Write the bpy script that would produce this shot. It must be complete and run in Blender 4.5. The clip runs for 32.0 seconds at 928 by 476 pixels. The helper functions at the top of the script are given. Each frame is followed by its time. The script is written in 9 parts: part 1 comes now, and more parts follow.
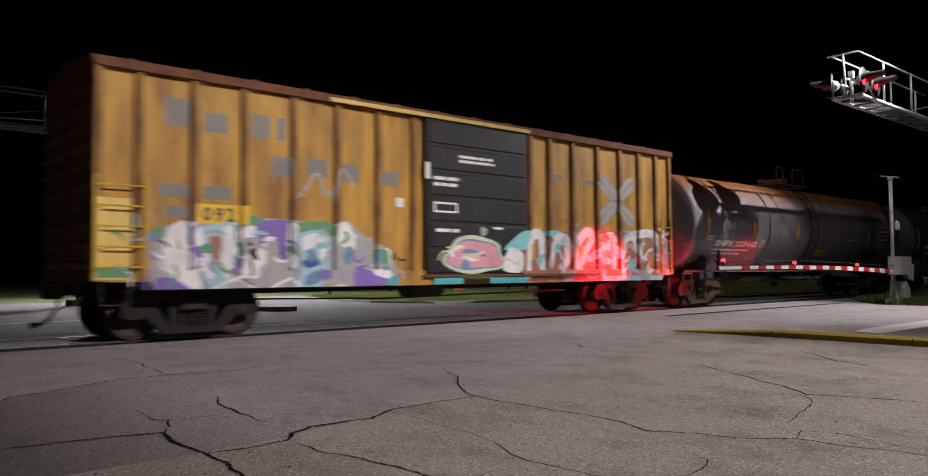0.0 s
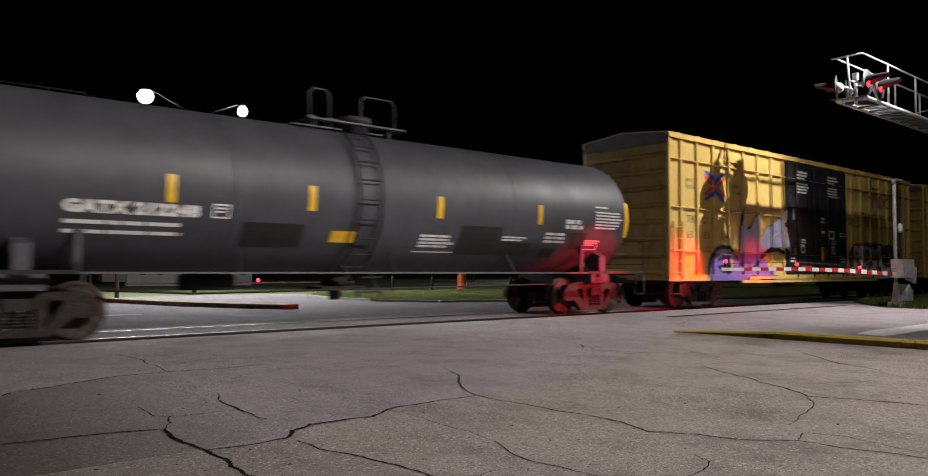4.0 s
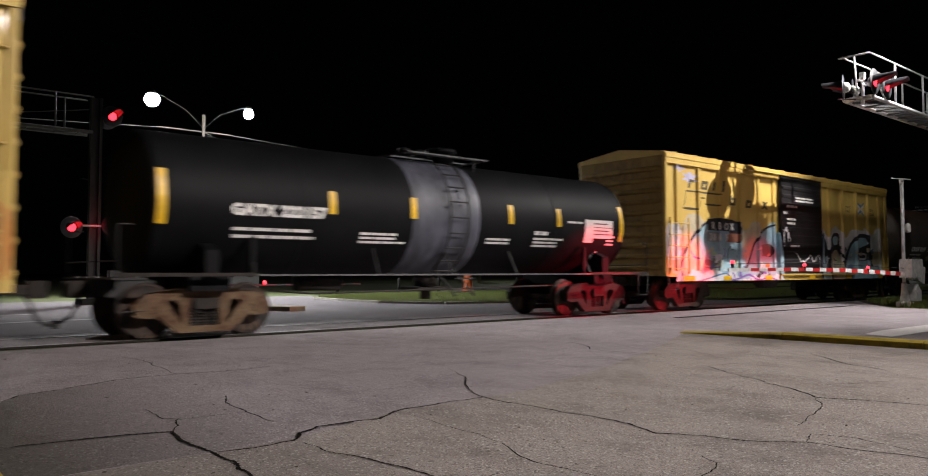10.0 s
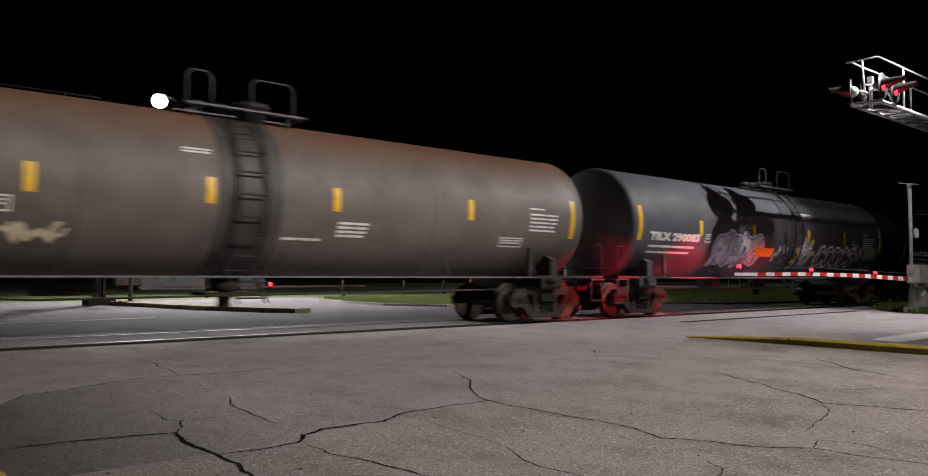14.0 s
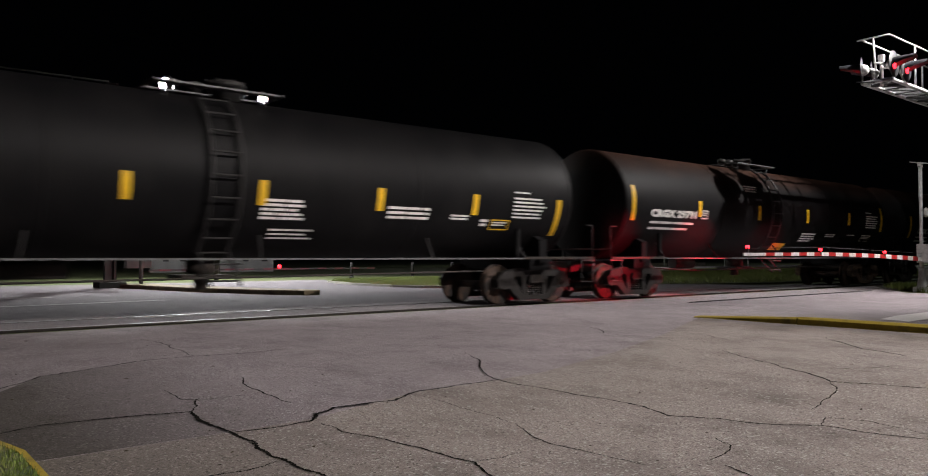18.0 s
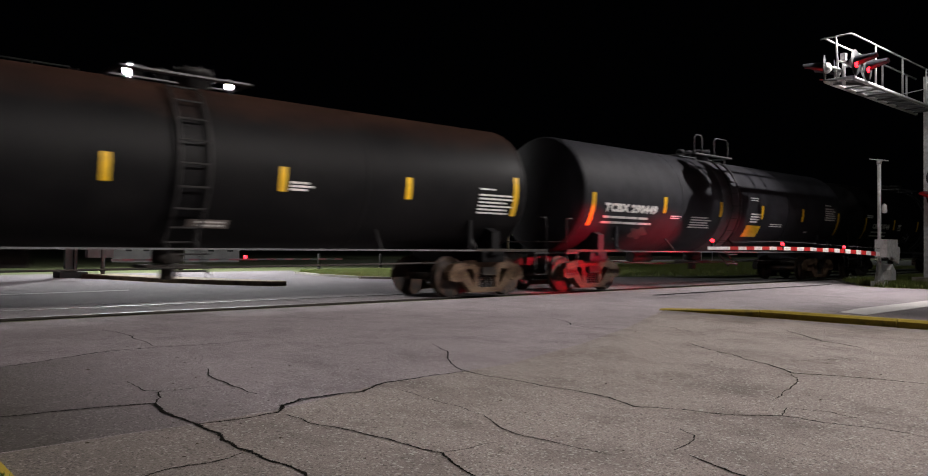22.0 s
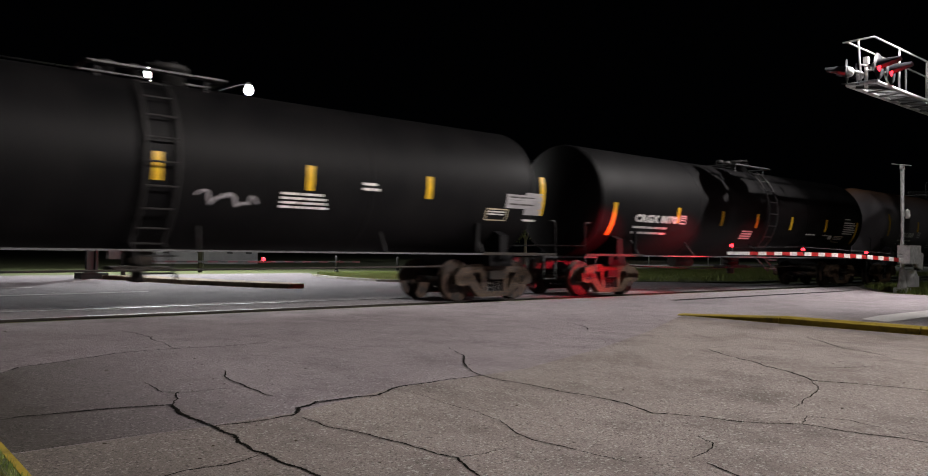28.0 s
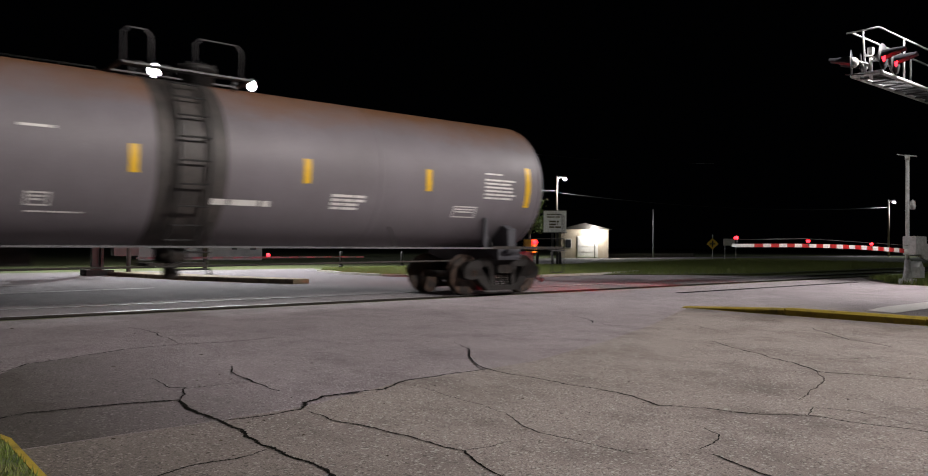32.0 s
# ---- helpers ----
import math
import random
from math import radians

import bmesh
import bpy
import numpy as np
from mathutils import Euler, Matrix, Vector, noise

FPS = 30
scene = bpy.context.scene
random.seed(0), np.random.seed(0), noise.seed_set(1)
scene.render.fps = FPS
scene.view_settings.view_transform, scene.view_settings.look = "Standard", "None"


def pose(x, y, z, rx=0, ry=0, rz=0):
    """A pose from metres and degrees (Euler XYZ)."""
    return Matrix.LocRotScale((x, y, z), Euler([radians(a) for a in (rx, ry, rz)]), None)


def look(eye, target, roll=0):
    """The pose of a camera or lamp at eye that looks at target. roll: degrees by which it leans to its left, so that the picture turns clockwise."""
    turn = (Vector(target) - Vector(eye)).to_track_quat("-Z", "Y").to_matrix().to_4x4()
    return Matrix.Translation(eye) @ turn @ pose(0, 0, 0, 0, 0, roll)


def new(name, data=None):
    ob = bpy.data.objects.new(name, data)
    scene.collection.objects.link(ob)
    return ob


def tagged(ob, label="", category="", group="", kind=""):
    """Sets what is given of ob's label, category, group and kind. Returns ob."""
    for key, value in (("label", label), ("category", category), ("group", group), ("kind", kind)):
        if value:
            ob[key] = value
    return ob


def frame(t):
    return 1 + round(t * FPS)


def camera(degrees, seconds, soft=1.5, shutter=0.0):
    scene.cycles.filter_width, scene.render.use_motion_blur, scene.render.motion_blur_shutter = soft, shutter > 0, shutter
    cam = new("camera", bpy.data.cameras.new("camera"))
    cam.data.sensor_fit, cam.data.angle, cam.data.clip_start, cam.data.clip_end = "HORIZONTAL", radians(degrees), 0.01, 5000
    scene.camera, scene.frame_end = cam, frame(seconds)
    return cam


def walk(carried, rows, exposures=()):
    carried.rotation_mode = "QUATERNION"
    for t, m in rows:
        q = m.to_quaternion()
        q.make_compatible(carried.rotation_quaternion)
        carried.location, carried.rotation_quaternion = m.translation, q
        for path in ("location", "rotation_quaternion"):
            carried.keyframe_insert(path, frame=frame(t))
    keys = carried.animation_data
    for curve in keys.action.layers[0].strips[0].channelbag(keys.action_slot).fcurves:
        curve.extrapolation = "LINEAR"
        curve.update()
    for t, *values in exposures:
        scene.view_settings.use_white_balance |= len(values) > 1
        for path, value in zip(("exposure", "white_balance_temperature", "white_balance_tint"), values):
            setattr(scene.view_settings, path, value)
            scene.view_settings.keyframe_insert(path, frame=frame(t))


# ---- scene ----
LENS, SECONDS = 63.0, 32.0
cam = camera(LENS, SECONDS, soft=1.0, shutter=0.45)
# seconds, eye, turn to the left from across the track, tilt up, roll
PATH = [
    (0, -0.009, -0.009, 1.112, -40.93, 2.54, -0.35),
    (0.5, -0.008, -0.005, 1.111, -40.68, 2.62, -0.29),
    (1, -0.016, 0.004, 1.116, -40.50, 2.73, -0.14),
    (1.5, -0.011, -0.001, 1.116, -40.32, 2.76, -0.10),
    (2, -0.009, 0.008, 1.117, -40.22, 2.67, -0.11),
    (2.5, -0.004, -0.000, 1.107, -40.14, 2.61, -0.06),
    (4.5, -0.002, 0.002, 1.108, -40.92, 2.46, 0.12),
    (5, -0.001, 0.003, 1.116, -40.77, 2.33, -0.03),
    (5.5, -0.004, 0.002, 1.113, -40.60, 2.17, -0.07),
    (6, -0.008, 0.004, 1.110, -40.42, 2.17, -0.17),
    (6.5, -0.004, -0.002, 1.107, -40.33, 2.24, -0.29),
    (7, -0.003, 0.001, 1.107, -40.39, 2.24, -0.28),
    (7.5, 0.001, 0.001, 1.112, -40.40, 2.32, -0.30),
    (8, -0.003, 0.002, 1.110, -40.31, 2.42, -0.24),
    (8.5, 0.001, 0.007, 1.116, -40.33, 2.38, -0.17),
    (9, 0.000, 0.002, 1.109, -40.32, 2.40, -0.20),
    (9.5, -0.003, 0.004, 1.112, -40.34, 2.45, -0.14),
    (10, -0.004, -0.001, 1.111, -40.31, 2.60, -0.09),
    (10.5, -0.001, -0.007, 1.109, -40.18, 2.68, -0.03),
    (11, -0.003, 0.002, 1.111, -40.14, 2.72, 0.09),
    (11.5, -0.003, -0.002, 1.113, -40.01, 2.74, 0.11),
    (12, -0.013, -0.004, 1.109, -39.97, 2.87, 0.11),
    (12.5, -0.014, -0.001, 1.111, -39.85, 2.92, 0.15),
    (13, -0.013, -0.002, 1.112, -39.88, 2.96, 0.22),
    (13.5, 0.008, 0.012, 1.111, -39.83, 2.93, 0.25),
    (15.5, -0.002, -0.004, 1.111, -40.28, 2.34, 0.03),
    (16, -0.010, -0.003, 1.104, -40.37, 2.27, 0.03),
    (16.5, -0.001, 0.002, 1.110, -40.18, 2.04, 0.06),
    (17, 0.003, 0.001, 1.103, -39.89, 1.91, -0.02),
    (17.5, -0.015, -0.001, 1.104, -39.45, 1.56, 0.00),
    (18, -0.026, -0.008, 1.101, -39.31, 1.44, -0.01),
    (18.5, -0.027, -0.005, 1.108, -40.65, 1.33, 0.16),
    (19, -0.032, -0.003, 1.101, -41.54, 1.13, 0.15),
    (19.5, -0.022, -0.007, 1.100, -41.99, 0.92, 0.05),
    (20, -0.024, 0.002, 1.100, -42.17, 0.70, 0.01),
    (20.5, -0.023, 0.003, 1.102, -42.10, 0.80, -0.04),
    (21, -0.023, -0.001, 1.101, -42.06, 0.75, 0.21),
    (21.5, -0.025, 0.000, 1.100, -41.99, 0.79, 0.43),
    (22, -0.027, 0.000, 1.097, -41.71, 0.84, 0.41),
    (22.5, -0.027, 0.007, 1.102, -41.42, 0.89, 0.42),
    (23, -0.021, 0.001, 1.102, -41.18, 0.93, 0.30),
    (23.5, -0.028, -0.003, 1.098, -41.01, 0.87, 0.35),
    (24, -0.026, 0.003, 1.098, -40.90, 0.89, 0.55),
    (24.5, -0.019, 0.013, 1.103, -40.78, 1.00, 0.72),
    (25, -0.035, 0.007, 1.102, -40.70, 1.03, 0.86),
    (25.5, -0.024, 0.005, 1.098, -40.65, 1.07, 0.82),
    (26, -0.023, 0.007, 1.105, -40.75, 0.96, 0.92),
    (26.5, -0.035, -0.002, 1.100, -40.75, 1.36, 0.93),
    (28.5, -0.007, 0.014, 1.099, -40.31, 0.98, 0.69),
    (29, -0.024, 0.009, 1.095, -40.42, 0.86, 0.55),
    (29.5, -0.023, 0.013, 1.096, -40.41, 0.75, 0.47),
    (30, -0.030, 0.007, 1.096, -40.26, 0.63, 0.43),
    (30.5, -0.030, 0.008, 1.095, -40.18, 0.61, 0.34),
    (31, -0.023, 0.014, 1.096, -40.19, 0.61, 0.41),
    (31.5, -0.022, 0.013, 1.094, -40.18, 0.61, 0.37),
    (32, -0.021, 0.011, 1.096, -40.11, 0.66, 0.32),]


def eye_pose(x, y, z, yaw, pitch, roll):
    turn = Euler((0, 0, radians(yaw))).to_matrix() @ Euler((radians(90 + pitch), 0, 0)).to_matrix() @ Euler((0, 0, radians(roll))).to_matrix()
    return Matrix.Translation((x, y, z)) @ turn.to_4x4()


walk(cam, [(t, eye_pose(x, y, z, yaw, pitch, roll)) for t, x, y, z, yaw, pitch, roll in PATH],
     exposures=[(0, 0.0), (1, 0.05), (2, 0.14), (4.5, 0.08), (6, 0.0), (9, 0.05), (10, 0.2), (11.4, 0.05), (13, 0.05), (16, 0.2), (32, 0.2)])

# ---- light: a night street under lamps ----
world = bpy.data.worlds.new("night")
scene.world = world
world.use_nodes = True
world.node_tree.nodes["Background"].inputs["Color"].default_value = (0.35, 0.42, 0.6, 1)
world.node_tree.nodes["Background"].inputs["Strength"].default_value = 0.0006


def lamp(name, place, watts, colour, radius=0.15, kind="POINT", target=None, spread=60, blend=0.6):
    data = bpy.data.lights.new(name, kind)
    data.energy, data.color, data.shadow_soft_size = watts, colour, radius
    if kind == "SPOT":
        data.spot_size, data.spot_blend = radians(spread), blend
    ob = new(name, data)
    ob.matrix_basis = look(place, target) if target else Matrix.Translation(place)
    return ob


LAMP_NEAR = (15.8, -12.0, 16.0)
LAMP_GATE = (24.7, 5.0, 10.8)
LAMP_FAR_1 = (11.2, 35.0, 9.0)
LAMP_FAR_2 = (16.0, 35.4, 9.0)
lamp("street_light", LAMP_NEAR, 51000, (1.0, 0.92, 0.885), 0.25, "SPOT", (3.2, 8.8, 0.0), 51, 0.8)
lamp("street_light", LAMP_GATE, 8200, (1.0, 0.94, 0.92), 0.05, "SPOT", (20.0, 11.5, 1.6), 74)
lamp("street_light", LAMP_FAR_1, 6200, (0.95, 0.97, 1.0), 0.2, "SPOT", (11.2, 33.0, 0.0), 130)
lamp("street_light", LAMP_FAR_2, 7000, (0.95, 0.97, 1.0), 0.2, "SPOT", (16.2, 33.4, 0.0), 130)

# ---- materials ----
def nodes_of(name):
    m = bpy.data.materials.new(name)
    m.use_nodes = True
    n = m.node_tree.nodes
    return m, m.node_tree, n, n["Principled BSDF"]


def noise_node(tree, vector, scale, detail=4, rough=0.6, stretch=None):
    n = tree.nodes.new("ShaderNodeTexNoise")
    n.inputs["Scale"].default_value, n.inputs["Detail"].default_value, n.inputs["Roughness"].default_value = scale, detail, rough
    if stretch:
        m = tree.nodes.new("ShaderNodeMapping")
        m.inputs["Scale"].default_value = stretch
        tree.links.new(vector, m.inputs["Vector"])
        vector = m.outputs["Vector"]
    tree.links.new(vector, n.inputs["Vector"])
    return n


def ramp_node(tree, fac, lo, hi, a=(0, 0, 0, 1), b=(1, 1, 1, 1)):
    r = tree.nodes.new("ShaderNodeValToRGB")
    r.color_ramp.elements[0].position, r.color_ramp.elements[1].position = lo, hi
    r.color_ramp.elements[0].color, r.color_ramp.elements[1].color = a, b
    tree.links.new(fac, r.inputs["Fac"])
    return r


def mix_node(tree, fac, a, b):
    m = tree.nodes.new("ShaderNodeMix")
    m.data_type = "RGBA"
    for socket, value in ((m.inputs[0], fac), (m.inputs[6], a), (m.inputs[7], b)):
        if isinstance(value, (tuple, float, int)):
            socket.default_value = (*value, 1) if isinstance(value, tuple) else value
        else:
            tree.links.new(value, socket)
    return m.outputs[2]


def material(name, base, rough=0.6, metal=0.0, second=None, scale=2.0, lo=0.4, hi=0.65, stretch=None, grain=60, grain_amount=0.12,
             bump=0.15, top=None, top_from=0.5, top_to=1.0, coat=0.0, dents=0.0, spec=0.5):
    """A painted or raw surface: base colour, a second colour in patches or streaks, fine grain and relief; top: a colour towards the upper side."""
    m, tree, n, bsdf = nodes_of(name)
    where = n.new("ShaderNodeTexCoord").outputs["Object"]
    colour = (*base,) if len(base) == 3 else base
    second = second or tuple(c * 0.7 for c in base)
    patches = noise_node(tree, where, scale, 6, 0.65, stretch)
    colour = mix_node(tree, ramp_node(tree, patches.outputs["Fac"], lo, hi).outputs["Color"], base, second)
    if top:
        xyz = n.new("ShaderNodeSeparateXYZ")
        tree.links.new(where, xyz.inputs[0])
        wob = noise_node(tree, where, 1.1, 6, 0.7, (0.6, 1, 1))
        add = n.new("ShaderNodeMath")
        add.operation = "MULTIPLY_ADD"
        add.inputs[1].default_value = 1.6 * (top_to - top_from)
        tree.links.new(wob.outputs["Fac"], add.inputs[0])
        tree.links.new(xyz.outputs["Z"], add.inputs[2])
        rng = n.new("ShaderNodeMapRange")
        shift = 0.8 * (top_to - top_from)
        rng.inputs["From Min"].default_value, rng.inputs["From Max"].default_value = top_from + shift, top_to + shift
        tree.links.new(add.outputs[0], rng.inputs["Value"])
        colour = mix_node(tree, rng.outputs[0], colour, top)
    speck = noise_node(tree, where, grain, 3, 0.7)
    shade = ramp_node(tree, speck.outputs["Fac"], 0.3, 0.7, (1 - grain_amount,) * 3 + (1,), (1 + grain_amount,) * 3 + (1,))
    mul = n.new("ShaderNodeMix")
    mul.data_type, mul.blend_type = "RGBA", "MULTIPLY"
    mul.inputs[0].default_value = 1.0
    tree.links.new(colour, mul.inputs[6])
    tree.links.new(shade.outputs["Color"], mul.inputs[7])
    tree.links.new(mul.outputs[2], bsdf.inputs["Base Color"])
    bsdf.inputs["Roughness"].default_value, bsdf.inputs["Metallic"].default_value = rough, metal
    bsdf.inputs["Coat Weight"].default_value = coat
    bsdf.inputs["Specular IOR Level"].default_value = spec
    vary = n.new("ShaderNodeMapRange")
    vary.inputs["To Min"].default_value, vary.inputs["To Max"].default_value = max(rough - 0.08, 0.05), min(rough + 0.12, 1)
    tree.links.new(patches.outputs["Fac"], vary.inputs["Value"])
    tree.links.new(vary.outputs[0], bsdf.inputs["Roughness"])
    if bump:
        b = n.new("ShaderNodeBump")
        b.inputs["Strength"].default_value, b.inputs["Distance"].default_value = bump, 0.01
        tree.links.new(speck.outputs["Fac"], b.inputs["Height"])
        if dents:
            wave = noise_node(tree, where, 1.7, 2, 0.5)
            d = n.new("ShaderNodeBump")
            d.inputs["Strength"].default_value, d.inputs["Distance"].default_value = dents, 0.05
            tree.links.new(wave.outputs["Fac"], d.inputs["Height"])
            tree.links.new(d.outputs["Normal"], b.inputs["Normal"])
        tree.links.new(b.outputs["Normal"], bsdf.inputs["Normal"])
    return m


def glowing(name, colour, strength):
    m, tree, n, bsdf = nodes_of(name)
    bsdf.inputs["Base Color"].default_value = (*colour, 1)
    bsdf.inputs["Emission Color"].default_value = (*colour, 1)
    bsdf.inputs["Emission Strength"].default_value = strength
    return m


def plain(name, base, rough=0.5, metal=0.0):
    return material(name, base, rough, metal, tuple(c * 0.75 for c in base), 3.0, grain=90, grain_amount=0.08, bump=0.08)


def asphalt(name, tones, grit=60, stains=0.5, fade_to=None, edge=(1.6, 3.4), dirt=None):
    """Old asphalt: pale and dark aggregate in a binder, with broad stains; it can pass unevenly along x into a second
    set of tones; dirt: where soil has gathered along a kerb.
    """
    m, tree, n, bsdf = nodes_of(name)
    where = n.new("ShaderNodeTexCoord").outputs["Object"]
    broad = noise_node(tree, where, 0.45, 7, 0.62, (0.7, 1.2, 1.0))
    mid = noise_node(tree, where, 1.5, 8, 0.72, (1.0, 0.7, 1.0))
    stones = n.new("ShaderNodeTexVoronoi")
    stones.inputs["Scale"].default_value = grit
    tree.links.new(where, stones.inputs["Vector"])
    split = n.new("ShaderNodeSeparateColor")
    tree.links.new(stones.outputs["Color"], split.inputs[0])
    fine = noise_node(tree, where, grit * 1.1, 4, 0.75)
    grains = ramp_node(tree, fine.outputs["Fac"], 0.38, 0.62).outputs["Color"]
    blot = ramp_node(tree, broad.outputs["Fac"], 0.42, 0.6, (0, 0, 0, 1), (0.6,) * 3 + (1,)).outputs["Color"]
    stain = ramp_node(tree, mid.outputs["Fac"], 0.46, 0.66, (0, 0, 0, 1), (stains,) * 3 + (1,)).outputs["Color"]
    pale = ramp_node(tree, split.outputs[0], 0.88, 0.96, (0, 0, 0, 1), (0.6,) * 3 + (1,)).outputs["Color"]
    black = ramp_node(tree, split.outputs[1], 0.86, 0.95, (0, 0, 0, 1), (0.65,) * 3 + (1,)).outputs["Color"]

    def toned(dark, light, tint):
        c = mix_node(tree, grains, dark, light)
        c = mix_node(tree, blot, c, tint)
        c = mix_node(tree, stain, c, tuple(v * 0.6 for v in dark))
        c = mix_node(tree, pale, c, tuple(min(v * 1.55, 0.6) for v in light))
        return mix_node(tree, black, c, tuple(v * 0.4 for v in dark))
    colour = toned(*tones)
    if fade_to:
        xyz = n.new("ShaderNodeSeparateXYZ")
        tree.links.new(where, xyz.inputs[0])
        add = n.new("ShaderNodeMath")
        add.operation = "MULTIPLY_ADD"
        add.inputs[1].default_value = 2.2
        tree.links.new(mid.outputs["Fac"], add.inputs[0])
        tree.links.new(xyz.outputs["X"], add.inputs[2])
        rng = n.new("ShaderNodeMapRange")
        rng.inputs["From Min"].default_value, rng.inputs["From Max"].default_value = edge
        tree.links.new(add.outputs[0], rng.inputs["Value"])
        colour = mix_node(tree, rng.outputs[0], colour, toned(*fade_to))
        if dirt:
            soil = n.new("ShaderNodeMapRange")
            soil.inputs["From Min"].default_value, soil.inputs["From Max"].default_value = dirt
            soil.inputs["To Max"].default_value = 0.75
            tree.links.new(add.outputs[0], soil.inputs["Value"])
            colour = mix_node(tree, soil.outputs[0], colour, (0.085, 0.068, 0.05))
    tree.links.new(colour, bsdf.inputs["Base Color"])
    bsdf.inputs["Roughness"].default_value = 0.85
    bsdf.inputs["Specular IOR Level"].default_value = 0.3
    b = n.new("ShaderNodeBump")
    b.inputs["Strength"].default_value, b.inputs["Distance"].default_value = 1.0, 0.014
    tree.links.new(fine.outputs["Fac"], b.inputs["Height"])
    tree.links.new(b.outputs["Normal"], bsdf.inputs["Normal"])
    return m


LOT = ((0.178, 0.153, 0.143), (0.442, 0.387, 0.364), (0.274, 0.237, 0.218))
# Left end of the lot: browner corner, plus lamp falloff put into the colour.
LOT_DIM = ((0.066, 0.058, 0.05), (0.175, 0.152, 0.135), (0.095, 0.083, 0.07))
ROAD = ((0.208, 0.181, 0.194), (0.425, 0.373, 0.395), (0.258, 0.225, 0.238))
# Left end of the road, dimmed: the lamp's falloff is put into the colour.
ROAD_DIM = ((0.13, 0.114, 0.118), (0.28, 0.245, 0.255), (0.165, 0.144, 0.15))
PATCH = ((0.05, 0.045, 0.041), (0.12, 0.108, 0.1), (0.064, 0.057, 0.052))


def varied_steel(name, clean, rust, grime):
    """Rusty cast steel that differs from piece to piece: some tan with dust, some dark with oil."""
    m, tree, n, bsdf = nodes_of(name)
    where = n.new("ShaderNodeTexCoord").outputs["Object"]
    chance = n.new("ShaderNodeObjectInfo").outputs["Random"]
    blot = noise_node(tree, where, 3.0, 6, 0.7)
    fine = noise_node(tree, where, 28, 4, 0.7)
    colour = mix_node(tree, ramp_node(tree, blot.outputs["Fac"], 0.4, 0.62).outputs["Color"], clean, rust)
    add = n.new("ShaderNodeMath")
    add.operation = "MULTIPLY_ADD"
    add.inputs[1].default_value = 0.55
    tree.links.new(chance, add.inputs[0])
    tree.links.new(fine.outputs["Fac"], add.inputs[2])
    colour = mix_node(tree, ramp_node(tree, add.outputs[0], 0.52, 0.86).outputs["Color"], colour, grime)
    tree.links.new(colour, bsdf.inputs["Base Color"])
    bsdf.inputs["Roughness"].default_value = 0.8
    bsdf.inputs["Specular IOR Level"].default_value = 0.3
    b = n.new("ShaderNodeBump")
    b.inputs["Strength"].default_value, b.inputs["Distance"].default_value = 0.6, 0.01
    tree.links.new(fine.outputs["Fac"], b.inputs["Height"])
    tree.links.new(b.outputs["Normal"], bsdf.inputs["Normal"])
    return m


